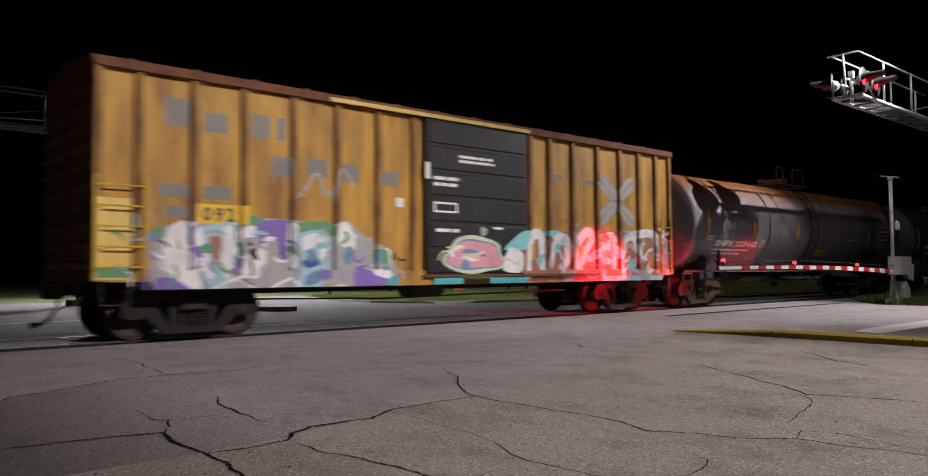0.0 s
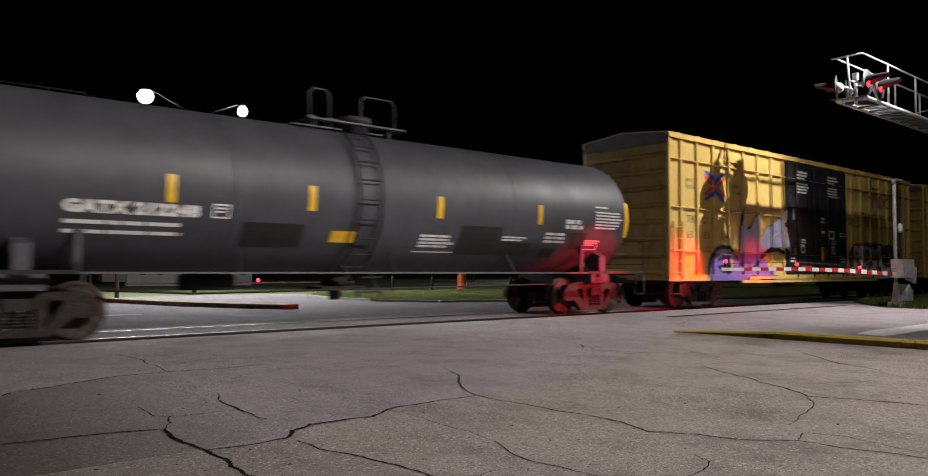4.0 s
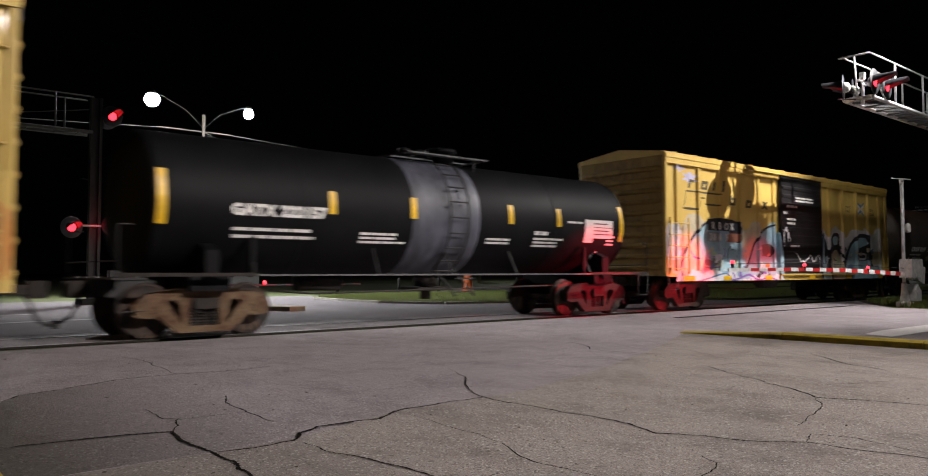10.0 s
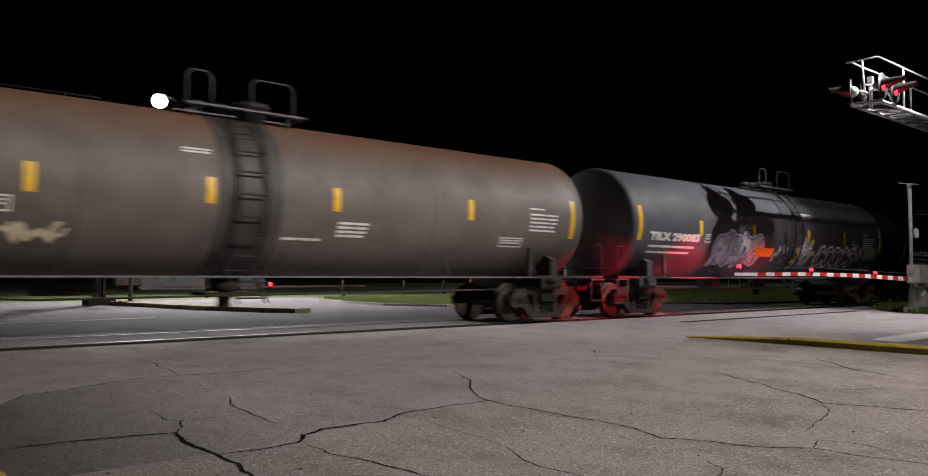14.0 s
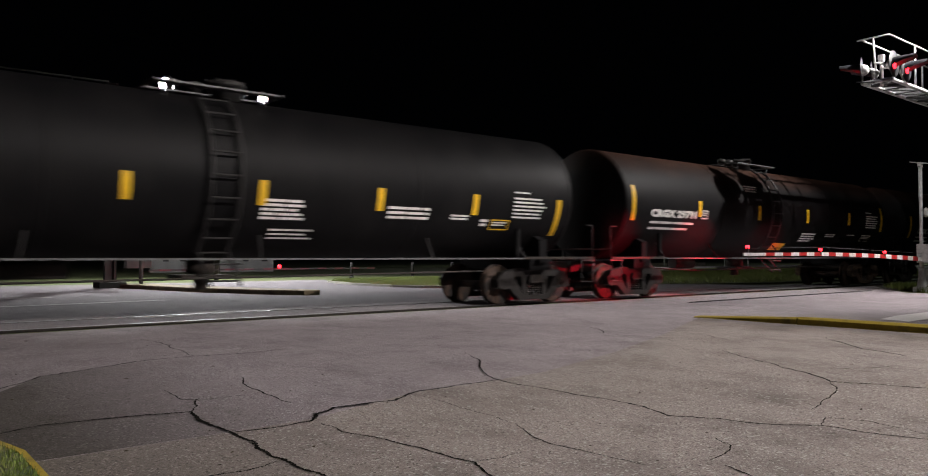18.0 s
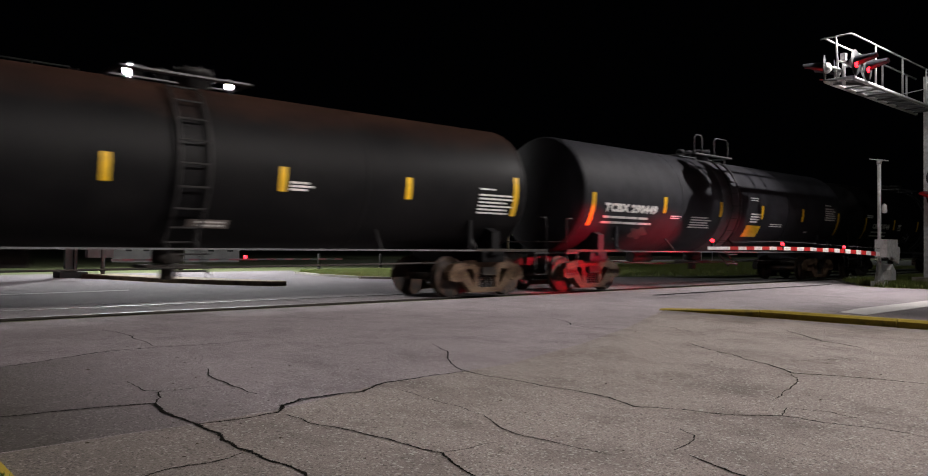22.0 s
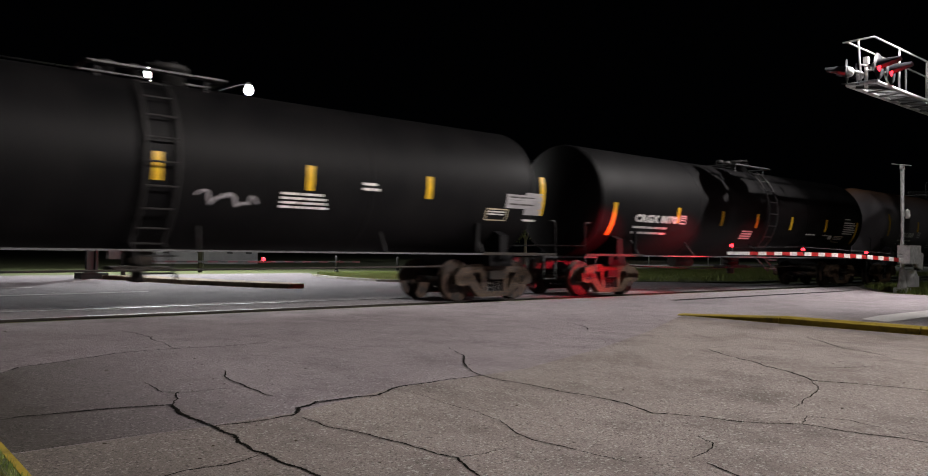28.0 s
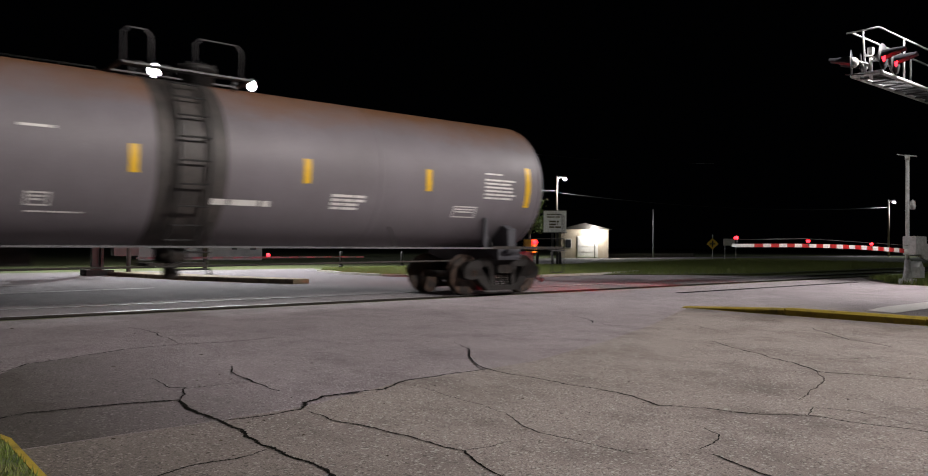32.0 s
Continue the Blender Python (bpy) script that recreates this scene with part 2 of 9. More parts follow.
M = {
    "lot": asphalt("lot_asphalt", LOT_DIM, 80, 0.55, LOT, (1.5, 3.7), (11.6, 13.7)),
    "road": asphalt("road_asphalt", ROAD_DIM, 92, 0.55, ROAD, (0.6, 4.2)),
    "patch": asphalt("patched_asphalt", PATCH, 86, 0.5, ROAD, (2.0, 4.0)),
    "street": asphalt("street_asphalt", ((0.117, 0.104, 0.112), (0.235, 0.208, 0.222), (0.149, 0.132, 0.141)), 160, 0.3),
    "crossing": asphalt("crossing_concrete", ((0.155, 0.138, 0.147), (0.28, 0.25, 0.262), (0.187, 0.165, 0.175)), 220, 0.4),
    "crack": material("crack_filling", (0.006, 0.0056, 0.005), 1.0, second=(0.03, 0.026, 0.022), scale=25, lo=0.5, hi=0.7, bump=0.4, spec=0.05),
    "yellow_kerb": material("worn_yellow_paint", (0.32, 0.235, 0.022), 0.75, second=(0.13, 0.1, 0.03), scale=5, lo=0.5, hi=0.75, bump=0.4),
    "kerb": material("kerb_concrete", (0.32, 0.29, 0.25), 0.85, second=(0.2, 0.17, 0.13), scale=5, bump=0.4),
    "pale_kerb": material("pale_kerb_concrete", (0.42, 0.41, 0.36), 0.85, second=(0.3, 0.28, 0.22), scale=3, bump=0.4),
    "tan_kerb": material("stained_kerb_concrete", (0.27, 0.22, 0.13), 0.85, second=(0.13, 0.09, 0.06), scale=3, bump=0.4),
    "line": material("road_paint", (0.66, 0.63, 0.62), 0.75, second=(0.48, 0.45, 0.44), scale=9, lo=0.5, hi=0.75, bump=0.2),
    "grass_soil": material("turf", (0.05, 0.075, 0.02), 0.95, second=(0.09, 0.085, 0.035), scale=3, grain=40, grain_amount=0.4, bump=0.8),
    "grass": material("grass_blade", (0.13, 0.19, 0.035), 0.8, second=(0.2, 0.2, 0.06), scale=4, grain=20),
    "gravel": material("ballast", (0.12, 0.11, 0.10), 0.95, second=(0.05, 0.045, 0.04), scale=14, grain=55, grain_amount=0.5, bump=1.0),
    "rail": material("rail_steel", (0.03, 0.021, 0.017), 0.7, 0.3, second=(0.016, 0.012, 0.01), scale=8),
    "rail_top": material("polished_rail", (0.42, 0.42, 0.44), 0.38, 1.0, second=(0.2, 0.2, 0.21), scale=10, bump=0.02),
    "rubber": material("flangeway_rubber", (0.02, 0.02, 0.02), 0.9),
    "black": plain("black_steel", (0.015, 0.014, 0.014), 0.6),
    "grime": material("grimy_steel", (0.014, 0.012, 0.011), 0.85, second=(0.032, 0.022, 0.016), scale=5, bump=0.4),
    "rust_frame": varied_steel("rusty_cast_steel", (0.165, 0.108, 0.062), (0.08, 0.036, 0.018), (0.014, 0.0115, 0.0105)),
    "wheel": material("rusty_wheel", (0.075, 0.042, 0.027), 0.75, second=(0.014, 0.011, 0.01), scale=4, lo=0.4, hi=0.58, bump=0.3),
    "tread": material("worn_tread", (0.35, 0.33, 0.32), 0.35, 0.9),
    "galv_dark": material("weathered_steel", (0.1, 0.1, 0.104), 0.6, 0.3),
    "galv": material("galvanised_steel", (0.62, 0.62, 0.63), 0.45, 0.35, second=(0.45, 0.45, 0.46), scale=9),
    "silver": material("aluminium_paint", (0.7, 0.7, 0.7), 0.5, 0.2, second=(0.5, 0.5, 0.5), scale=6),
    "signal_black": plain("signal_black", (0.028, 0.03, 0.037), 0.55),
    "leaf_litter": material("dry_leaf", (0.03, 0.022, 0.014), 0.9, second=(0.06, 0.045, 0.025), scale=20),
    "white": material("white_paint", (0.75, 0.75, 0.74), 0.5, second=(0.55, 0.54, 0.52), scale=8),
    "old_red": material("faded_red_board", (0.24, 0.09, 0.11), 0.7),
    "red": material("red_reflective", (0.5, 0.02, 0.02), 0.45, second=(0.35, 0.015, 0.015), scale=6),
    "red_glow": glowing("red_lens_lit", (1.0, 0.012, 0.02), 9),
    "red_dim": glowing("red_lens_unlit", (0.25, 0.0, 0.01), 0.15),
    "lamp_glow": glowing("lamp_glass_lit", (1.0, 0.98, 0.95), 260),
    "pole_wood": material("dark_treated_pole", (0.05, 0.042, 0.036), 0.9, second=(0.03, 0.025, 0.022), scale=4, stretch=(6, 6, 0.5), bump=0.5),
    "cabinet": material("dull_grey_cabinet", (0.1, 0.1, 0.1), 0.6),
    "wood": material("weathered_pole", (0.22, 0.17, 0.12), 0.9, second=(0.12, 0.09, 0.065), scale=4, stretch=(6, 6, 0.5), bump=0.5),
    "wire": plain("cable", (0.03, 0.03, 0.03), 0.6),
    "barrel_orange": material("orange_plastic", (0.6, 0.12, 0.02), 0.5, second=(0.45, 0.09, 0.02), scale=4),
    "reflector": material("yellow_reflective", (0.78, 0.47, 0.01), 0.4, second=(0.6, 0.36, 0.02), scale=8),
    "lettering": material("white_lettering", (0.7, 0.69, 0.66), 0.6, second=(0.45, 0.43, 0.41), scale=14, lo=0.5, hi=0.8),
    "black_lettering": material("black_lettering", (0.06, 0.05, 0.03), 0.6, second=(0.12, 0.09, 0.03), scale=10),
}

# ---- building helpers ----
def box(bm, x0, x1, y0, y1, z0, z1):
    v = [bm.verts.new((x, y, z)) for x in (x0, x1) for y in (y0, y1) for z in (z0, z1)]
    for f in ((0, 1, 3, 2), (4, 6, 7, 5), (0, 4, 5, 1), (2, 3, 7, 6), (0, 2, 6, 4), (1, 5, 7, 3)):
        bm.faces.new([v[i] for i in f])
    return v


def frame_axes(a, b):
    way = (Vector(b) - Vector(a)).normalized()
    side = way.orthogonal().normalized()
    return way, side, way.cross(side)


def tube(bm, a, b, r, seg=8, r2=None):
    """A closed round bar from a to b."""
    r2 = r if r2 is None else r2
    way, side, up = frame_axes(a, b)
    rings = []
    for p, rad in ((Vector(a), r), (Vector(b), r2)):
        rings.append([bm.verts.new(p + rad * (math.cos(k * math.tau / seg) * side + math.sin(k * math.tau / seg) * up)) for k in range(seg)])
    for k in range(seg):
        f = bm.faces.new((rings[0][k], rings[0][(k + 1) % seg], rings[1][(k + 1) % seg], rings[1][k]))
        f.smooth = seg > 6
    bm.faces.new(rings[0][::-1])
    bm.faces.new(rings[1])


def pipe(bm, points, r, seg=6):
    """A bar bent through several places, in one piece."""
    pts, side, rings = [Vector(p) for p in points], None, []
    for i, p in enumerate(pts):
        way = ((pts[min(i + 1, len(pts) - 1)] - p).normalized() + (p - pts[max(i - 1, 0)]).normalized()).normalized()
        side = way.orthogonal().normalized() if side is None else (side - way * side.dot(way)).normalized()
        up = way.cross(side)
        rings.append([bm.verts.new(p + r * (math.cos(k * math.tau / seg) * side + math.sin(k * math.tau / seg) * up)) for k in range(seg)])
    for lo, hi in zip(rings, rings[1:]):
        for k in range(seg):
            bm.faces.new((lo[k], lo[(k + 1) % seg], hi[(k + 1) % seg], hi[k])).smooth = True
    bm.faces.new(rings[0][::-1])
    bm.faces.new(rings[-1])


def lathe(bm, profile, axis="z", centre=(0, 0, 0), seg=24, smooth=True, arc=math.tau):
    """Turns a profile of (radius, along) pairs about an axis."""
    c, rings = Vector(centre), []
    full = arc > 6.28
    count = seg if full else seg + 1
    for r, h in profile:
        ring = []
        for k in range(count):
            a = k * arc / seg
            u, w = r * math.cos(a), r * math.sin(a)
            ring.append(bm.verts.new(c + Vector({"x": (h, u, w), "y": (u, h, w), "z": (u, w, h)}[axis])))
        rings.append(ring)
    for lo, hi in zip(rings, rings[1:]):
        for k in range(seg):
            j = (k + 1) % count
            f = bm.faces.new((lo[k], lo[j], hi[j], hi[k]))
            f.smooth = smooth
    if full:
        if profile[0][0] > 1e-4:
            bm.faces.new(rings[0][::-1])
        if profile[-1][0] > 1e-4:
            bm.faces.new(rings[-1])
    return rings


def prism(bm, outline, depth0, depth1, plane="xz"):
    """A flat outline given in a plane, made thick along the third axis."""
    place = {"xz": lambda u, w, d: (u, d, w), "xy": lambda u, w, d: (u, w, d), "yz": lambda u, w, d: (d, u, w)}[plane]
    a = [bm.verts.new(place(u, w, depth0)) for u, w in outline]
    b = [bm.verts.new(place(u, w, depth1)) for u, w in outline]
    bm.faces.new(a)
    bm.faces.new(b[::-1])
    for k in range(len(a)):
        j = (k + 1) % len(a)
        bm.faces.new((a[j], a[k], b[k], b[j]))


def made(bm, bevel=0.0):
    if bevel:
        bmesh.ops.bevel(bm, geom=[e for e in bm.edges if e.is_manifold and e.calc_face_angle(0) > 0.6], offset=bevel, segments=1, affect="EDGES")
    bmesh.ops.recalc_face_normals(bm, faces=bm.faces)
    return bm


def mesh_of(name, bm, mat, bevel=0.0):
    made(bm, bevel)
    me = bpy.data.meshes.new(name)
    bm.to_mesh(me)
    bm.free()
    me.materials.append(M[mat] if isinstance(mat, str) else mat)
    return me


def part(name, bm, mat, parent, label="", bevel=0.0):
    ob = new(name, mesh_of(name, bm, mat, bevel) if isinstance(bm, bmesh.types.BMesh) else bm)
    ob.parent = parent
    if label:
        tagged(ob, label)
    return ob


def thing(name, label, category, place=(0, 0, 0), group="", kind="", turn=0):
    ob = new(name)
    ob.empty_display_size = 0.2
    ob.matrix_basis = pose(*place, 0, 0, turn)
    return tagged(ob, label, category, group, kind)


def solid(name, bm, mat, label, category, kind="", bevel=0.0, group=""):
    return tagged(new(name, mesh_of(name, bm, mat, bevel)), label, category, group, kind)


def at(ob, x=0.0, y=0.0, z=0.0, rz=0.0):
    ob.matrix_basis = pose(x, y, z, 0, 0, rz)
    return ob


def B():
    return bmesh.new()


# ---- ground ----
TRACK_Y = 13.95          # middle of the track
GAUGE = 0.7525           # middle of a rail head from the middle of the track


def sheet(name, outline, z, mat, label, category, kind="structure", cell=0.0):
    bm = B()
    bm.faces.new([bm.verts.new((x, y, z)) for x, y in outline])
    return solid(name, bm, mat, label, category, kind)


sheet("ground", [(-900, -700), (1200, -700), (1200, 1300), (-900, 1300)], -0.05, "grass_soil", "dark rough turf reaching to the horizon", "ground")
SEAM = [(-14, 4.4), (0.2, 4.62), (1.9, 4.63), (2.45, 4.66), (3.02, 4.85), (3.6, 5.05), (4.53, 5.08), (5.2, 5.15), (6.9, 5.7), (8.9, 6.5), (11.0, 7.5), (12.2, 8.1)]
bm = B()
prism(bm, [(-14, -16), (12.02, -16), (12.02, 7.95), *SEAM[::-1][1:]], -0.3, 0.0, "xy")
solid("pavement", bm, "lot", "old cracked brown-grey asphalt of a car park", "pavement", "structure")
bm = B()
prism(bm, [*SEAM[:-1], (12.02, 7.99), (12.26, 8.1), (12.26, -16), (26.2, -16), (25.4, 9.4), (27.5, 10.9), (30.6, 12.55), (-40, 12.55), (-40, 4.2)], -0.3, -0.006, "xy")
solid("road", bm, "road", "smooth worn grey asphalt leading up to the rails", "road", "structure")
bm = B()
prism(bm, [(-60, 15.36), (28.5, 15.36), (26.6, 17.9), (23.8, 19.9), (20.2, 19.7), (16.8, 20.9), (15.7, 23.2), (15.7, 26), (16.3, 29), (18.2, 33), (-60, 33)], -0.3, -0.004, "xy")
solid("road", bm, "street", "dark asphalt street beyond the rails", "road", "structure")
bm = B()
prism(bm, [(-14, 4.46), (0.2, 4.66), (1.9, 4.67), (2.5, 4.74), (2.62, 5.3), (2.66, 6.1), (2.86, 6.8), (3.1, 8.36), (2.4, 8.34), (1.4, 7.9), (0.6, 6.6), (-1.0, 5.4), (-14, 5.2)], -0.1, -0.002, "xy")
solid("pavement", bm, "patch", "darker worn patch of old asphalt", "pavement", "structure")
# crossing surface between and beside the rails
for y0, y1, low in ((12.55, 13.03, 0.04), (13.34, 14.60, 0), (14.82, 15.36, 0)):
    bm = B()
    x = -36.0
    while x < 29.5:
        box(bm, x + 0.006, x + 2.43, y0, y1, -0.25, -0.006 - low + random.uniform(-0.003, 0.003))
        x += 2.436
    solid("pavement", bm, "crossing", "worn concrete crossing panels beside the rails", "pavement", "structure")
bm = B()
box(bm, -80, 400, 12.3, 15.6, -0.4, -0.2)
solid("ground", bm, "gravel", "dark crushed-stone track bed", "track bed", "structure")
bm = B()
prism(bm, [(12.2, -0.36), (15.7, -0.36), (15.2, -0.07), (12.7, -0.07)], 29.6, 420, "yz")
solid("ground", bm, "gravel", "raised bed of dark crushed stone under the rails", "track bed", "structure")
for side in (-1, 1):
    y = TRACK_Y + side * GAUGE
    rail = thing("rail", "rusty steel rail with a polished running surface", "rail", (0, y, 0), "rails of the track", "structure")
    bm = B()
    prism(bm, [(-0.075, -0.18), (0.075, -0.18), (0.075, -0.165), (0.012, -0.15), (0.012, -0.04), (0.036, -0.03), (0.036, -0.004), (-0.036, -0.004), (-0.036, -0.03), (-0.012, -0.04), (-0.012, -0.15), (-0.075, -0.165)], -80, 420, "yz")
    part("web", bm, "rail", rail)
    bm = B()
    box(bm, -80, 420, -0.033, 0.033, -0.004, 0.0)
    part("running_surface", bm, "rail_top", rail, "bright polished steel running surface")
    bm = B()
    for y0, y1 in ((-0.15, -0.04), (0.04, 0.13)):
        box(bm, -36, 29.4, y0, y1, -0.2, -0.08)
    part("flangeway_filler", bm, "rubber", rail, "black rubber flangeway filler")
# sleepers past the road
tie = B()
box(tie, -0.11, 0.11, -1.3, 1.3, -0.22, -0.05)
tie_mesh = mesh_of("sleeper", tie, "wood", 0.01)
for k in range(60):
    ob = new("sleeper", tie_mesh)
    at(ob, 30.2 + 0.52 * k, TRACK_Y, 0, random.uniform(-1, 1))
    tagged(ob, "dark weathered timber sleeper in crushed stone", "sleeper", "sleepers under the track", "structure")
# tar seam along the near side of the crossing
bm = B()
box(bm, 15.9, 26.0, 10.70, 10.86, -0.01, 0.004)
solid("trim", bm, "crack", "black tar joint across the road", "joint", "structure")
# yellow kerb
kerb = thing("kerb", "low kerb with worn yellow paint beside the road", "kerb", (12.14, 0, 0), kind="structure")
y = 8.1
k = 0
while y > -14:
    step = 1.95 if k == 0 else 2.1
    bm = B()
    low = 0.03 if k == 0 else 0.115
    pts = [(-0.12, -0.2), (0.12, -0.2), (0.12, low), (-0.05, low + 0.005), (-0.10, low - 0.03)]
    a = [bm.verts.new((u, y - 0.012, min(w, 0.02) if k == 0 else w)) for u, w in pts]
    b = [bm.verts.new((u, y - step + 0.012, w if k else (w if w < 0 else w + 0.08))) for u, w in pts]
    bm.faces.new(a), bm.faces.new(b[::-1])
    for i in range(5):
        bm.faces.new((a[(i + 1) % 5], a[i], b[i], b[(i + 1) % 5]))
    part("kerbstone", bm, "yellow_kerb", kerb)
    y -= step
    k += 1
# stop line
bm = B()
prism(bm, [(14.2, 5.72), (15.3, 5.86), (24.8, 5.86), (24.8, 5.2), (14.0, 5.2)], -0.002, 0.003, "xy")
solid("road_marking", bm, "line", "worn white stop line painted on the road", "road marking", "structure")
# lane lines on the far street
for x0, y0, x1, y1, w in ((-14, 17.6, 6.4, 19.9, 0.12), (-20, 21.2, 4.4, 23.2, 0.1), (-30, 25.0, 2, 26.2, 0.1)):
    bm = B()
    prism(bm, [(x0, y0), (x1, y1), (x1, y1 + w), (x0, y0 + w)], -0.003, 0.0, "xy")
    solid("road_marking", bm, "line", "thin worn white lane line", "road marking", "structure")


def jagged(points, width, seed, rough=0.12):
    """A wandering thin strip through a few places, as an open crack runs."""
    rng = random.Random(seed)
    pts = [Vector((x, y, 0)) for x, y in points]
    for level in range(5):
        out = [pts[0]]
        for a, b in zip(pts, pts[1:]):
            gap = (b - a).length
            mid = (a + b) / 2 + Vector((rng.uniform(-1, 1), rng.uniform(-1, 1), 0)) * rough * gap
            out += [mid, b]
        pts = out
    bm = B()
    last = None
    for i, p in enumerate(pts):
        way = (pts[min(i + 1, len(pts) - 1)] - pts[max(i - 1, 0)]).normalized()
        side = Vector((-way.y, way.x, 0)) * width * rng.uniform(0.25, 1.0) * (0.35 + 0.65 * math.sin(math.pi * (i + 1) / (len(pts) + 1)) ** 0.5)
        pair = [bm.verts.new(p + side + Vector((0, 0, 0.003))), bm.verts.new(p - side + Vector((0, 0, 0.003)))]
        if last:
            bm.faces.new((last[0], pair[0], pair[1], last[1]))
        last = pair
    return bm


CRACKS = [
    (0.014, [(-0.5, 5.2), (1.0, 5.6), (1.56, 5.51), (1.9, 5.4), (1.85, 4.88), (1.87, 4.56), (1.88, 4.32), (1.82, 3.9), (1.84, 3.55), (1.84, 3.19), (1.9, 2.3)]),
    (0.007, [(2.04, 6.42), (2.01, 5.92), (2.1, 5.84), (2.01, 5.59), (1.9, 5.4)]),
    (0.005, [(2.08, 5.79), (2.29, 5.8), (2.51, 5.77)]),
    (0.008, [(2.81, 6.64), (2.64, 6.08), (2.61, 5.65), (2.6, 5.26)]),
    (0.016, [(1.89, 4.61), (2.41, 4.59), (2.55, 4.78), (2.76, 4.9), (3.26, 4.84), (3.59, 5.04), (4.05, 5.08), (4.53, 5.07)]),
    (0.009, [(5.55, 6.79), (5.24, 6.16), (4.84, 5.67), (4.59, 5.27), (4.53, 5.07), (4.51, 4.68), (4.56, 3.66), (4.41, 3.18), (4.71, 2.57), (4.93, 2.36), (4.94, 2.1), (5.02, 1.86), (5.1, 0.6)]),
    (0.012, [(8.01, 5.0), (7.57, 4.37), (7.23, 3.86), (7.01, 3.45), (6.74, 3.15), (6.89, 2.82), (7.02, 2.36), (7.3, 1.2)]),
    (0.005, [(6.74, 3.15), (6.45, 2.95), (5.97, 2.79), (5.37, 2.65)]),
    (0.006, [(3.41, 3.64), (3.26, 3.35), (3.21, 3.15), (3.24, 2.94), (3.27, 2.5)]),
    (0.008, [(3.08, 10.65), (3.06, 9.4), (3.0, 8.41)]),
    (0.013, [(0.6, 6.6), (1.4, 7.9), (2.36, 8.36), (3.0, 8.41), (3.48, 8.32), (4.08, 8.36)]),
    (0.009, [(9.11, 8.16), (8.5, 7.22), (8.5, 6.68), (8.9, 5.6)]),
    (0.007, [(2.43, 4.51), (2.42, 4.19), (2.55, 3.61), (2.57, 3.25), (2.61, 3.12), (2.47, 2.75), (2.4, 2.2)]),
    (0.004, [(2.61, 3.12), (2.78, 3.09), (2.97, 3.1)]),
    (0.005, [(4.09, 2.61), (4.0, 2.45), (3.79, 2.36), (3.61, 2.34)]),
    (0.008, [(0.4, 3.5), (1.21, 3.7), (1.4, 3.77), (1.6, 3.74), (1.8, 3.81)]),
    (0.012, [(10.4, 4.9), (9.4, 4.0), (9.1, 3.4)]),
    (0.005, [(8.1, 5.0), (8.4, 4.95), (8.9, 4.7)]),
    (0.004, [(3.53, 4.83), (3.48, 4.26), (3.41, 3.69)]),
    (0.005, [(7.5, 3.5), (7.78, 3.31), (8.25, 3.1)]),
    (0.005, [(4.94, 2.37), (5.2, 2.46), (5.3, 2.2), (5.19, 1.73)]),
    (0.007, [(9.48, 6.62), (9.39, 6.11), (9.01, 5.46)]),
    (0.008, [(3.59, 2.24), (3.52, 2.05), (3.47, 1.92), (3.4, 1.5)]),
]
for i, (w, pts) in enumerate(CRACKS):
    solid("crack", jagged(pts, w * 1.45, 11 + i, 0.065), "crack", "dark open crack winding through the asphalt", "crack", "structure")

# dead leaves and grit lying about
rng = random.Random(40)
verts, faces = [], []
for k in range(300):
    x, y = rng.uniform(0.9, 11.8), rng.uniform(2.0, 12.3)
    s, n, a = rng.uniform(0.004, 0.011) * (1 + 0.9 * (rng.random() < 0.06)), len(verts), rng.uniform(0, math.tau)
    for i in range(5):
        b = a + i * math.tau / 5
        verts.append((x + s * 1.5 * math.cos(b), y + s * math.sin(b), 0.004 + 0.4 * s * rng.random()))
    verts.append((x, y, 0.006 + s * 0.5))
    faces += [(n + i, n + (i + 1) % 5, n + 5) for i in range(5)]
me = bpy.data.meshes.new("leaf_litter")
me.from_pydata(verts, [], faces)
me.materials.append(M["leaf_litter"])
tagged(new("leaf_litter", me), "scattered dry leaves and grit on the asphalt", "leaves", kind="stuff")

# ---- the train ----
SPEED = 9.1              # metres a second, towards -x
HALF = 1.55              # half the width of a car
WHEEL_R = 0.457
TRAIN = []               # (car, its place along the track at the start)
ROLLING = []             # (wheelset, car's start, its place on the car)


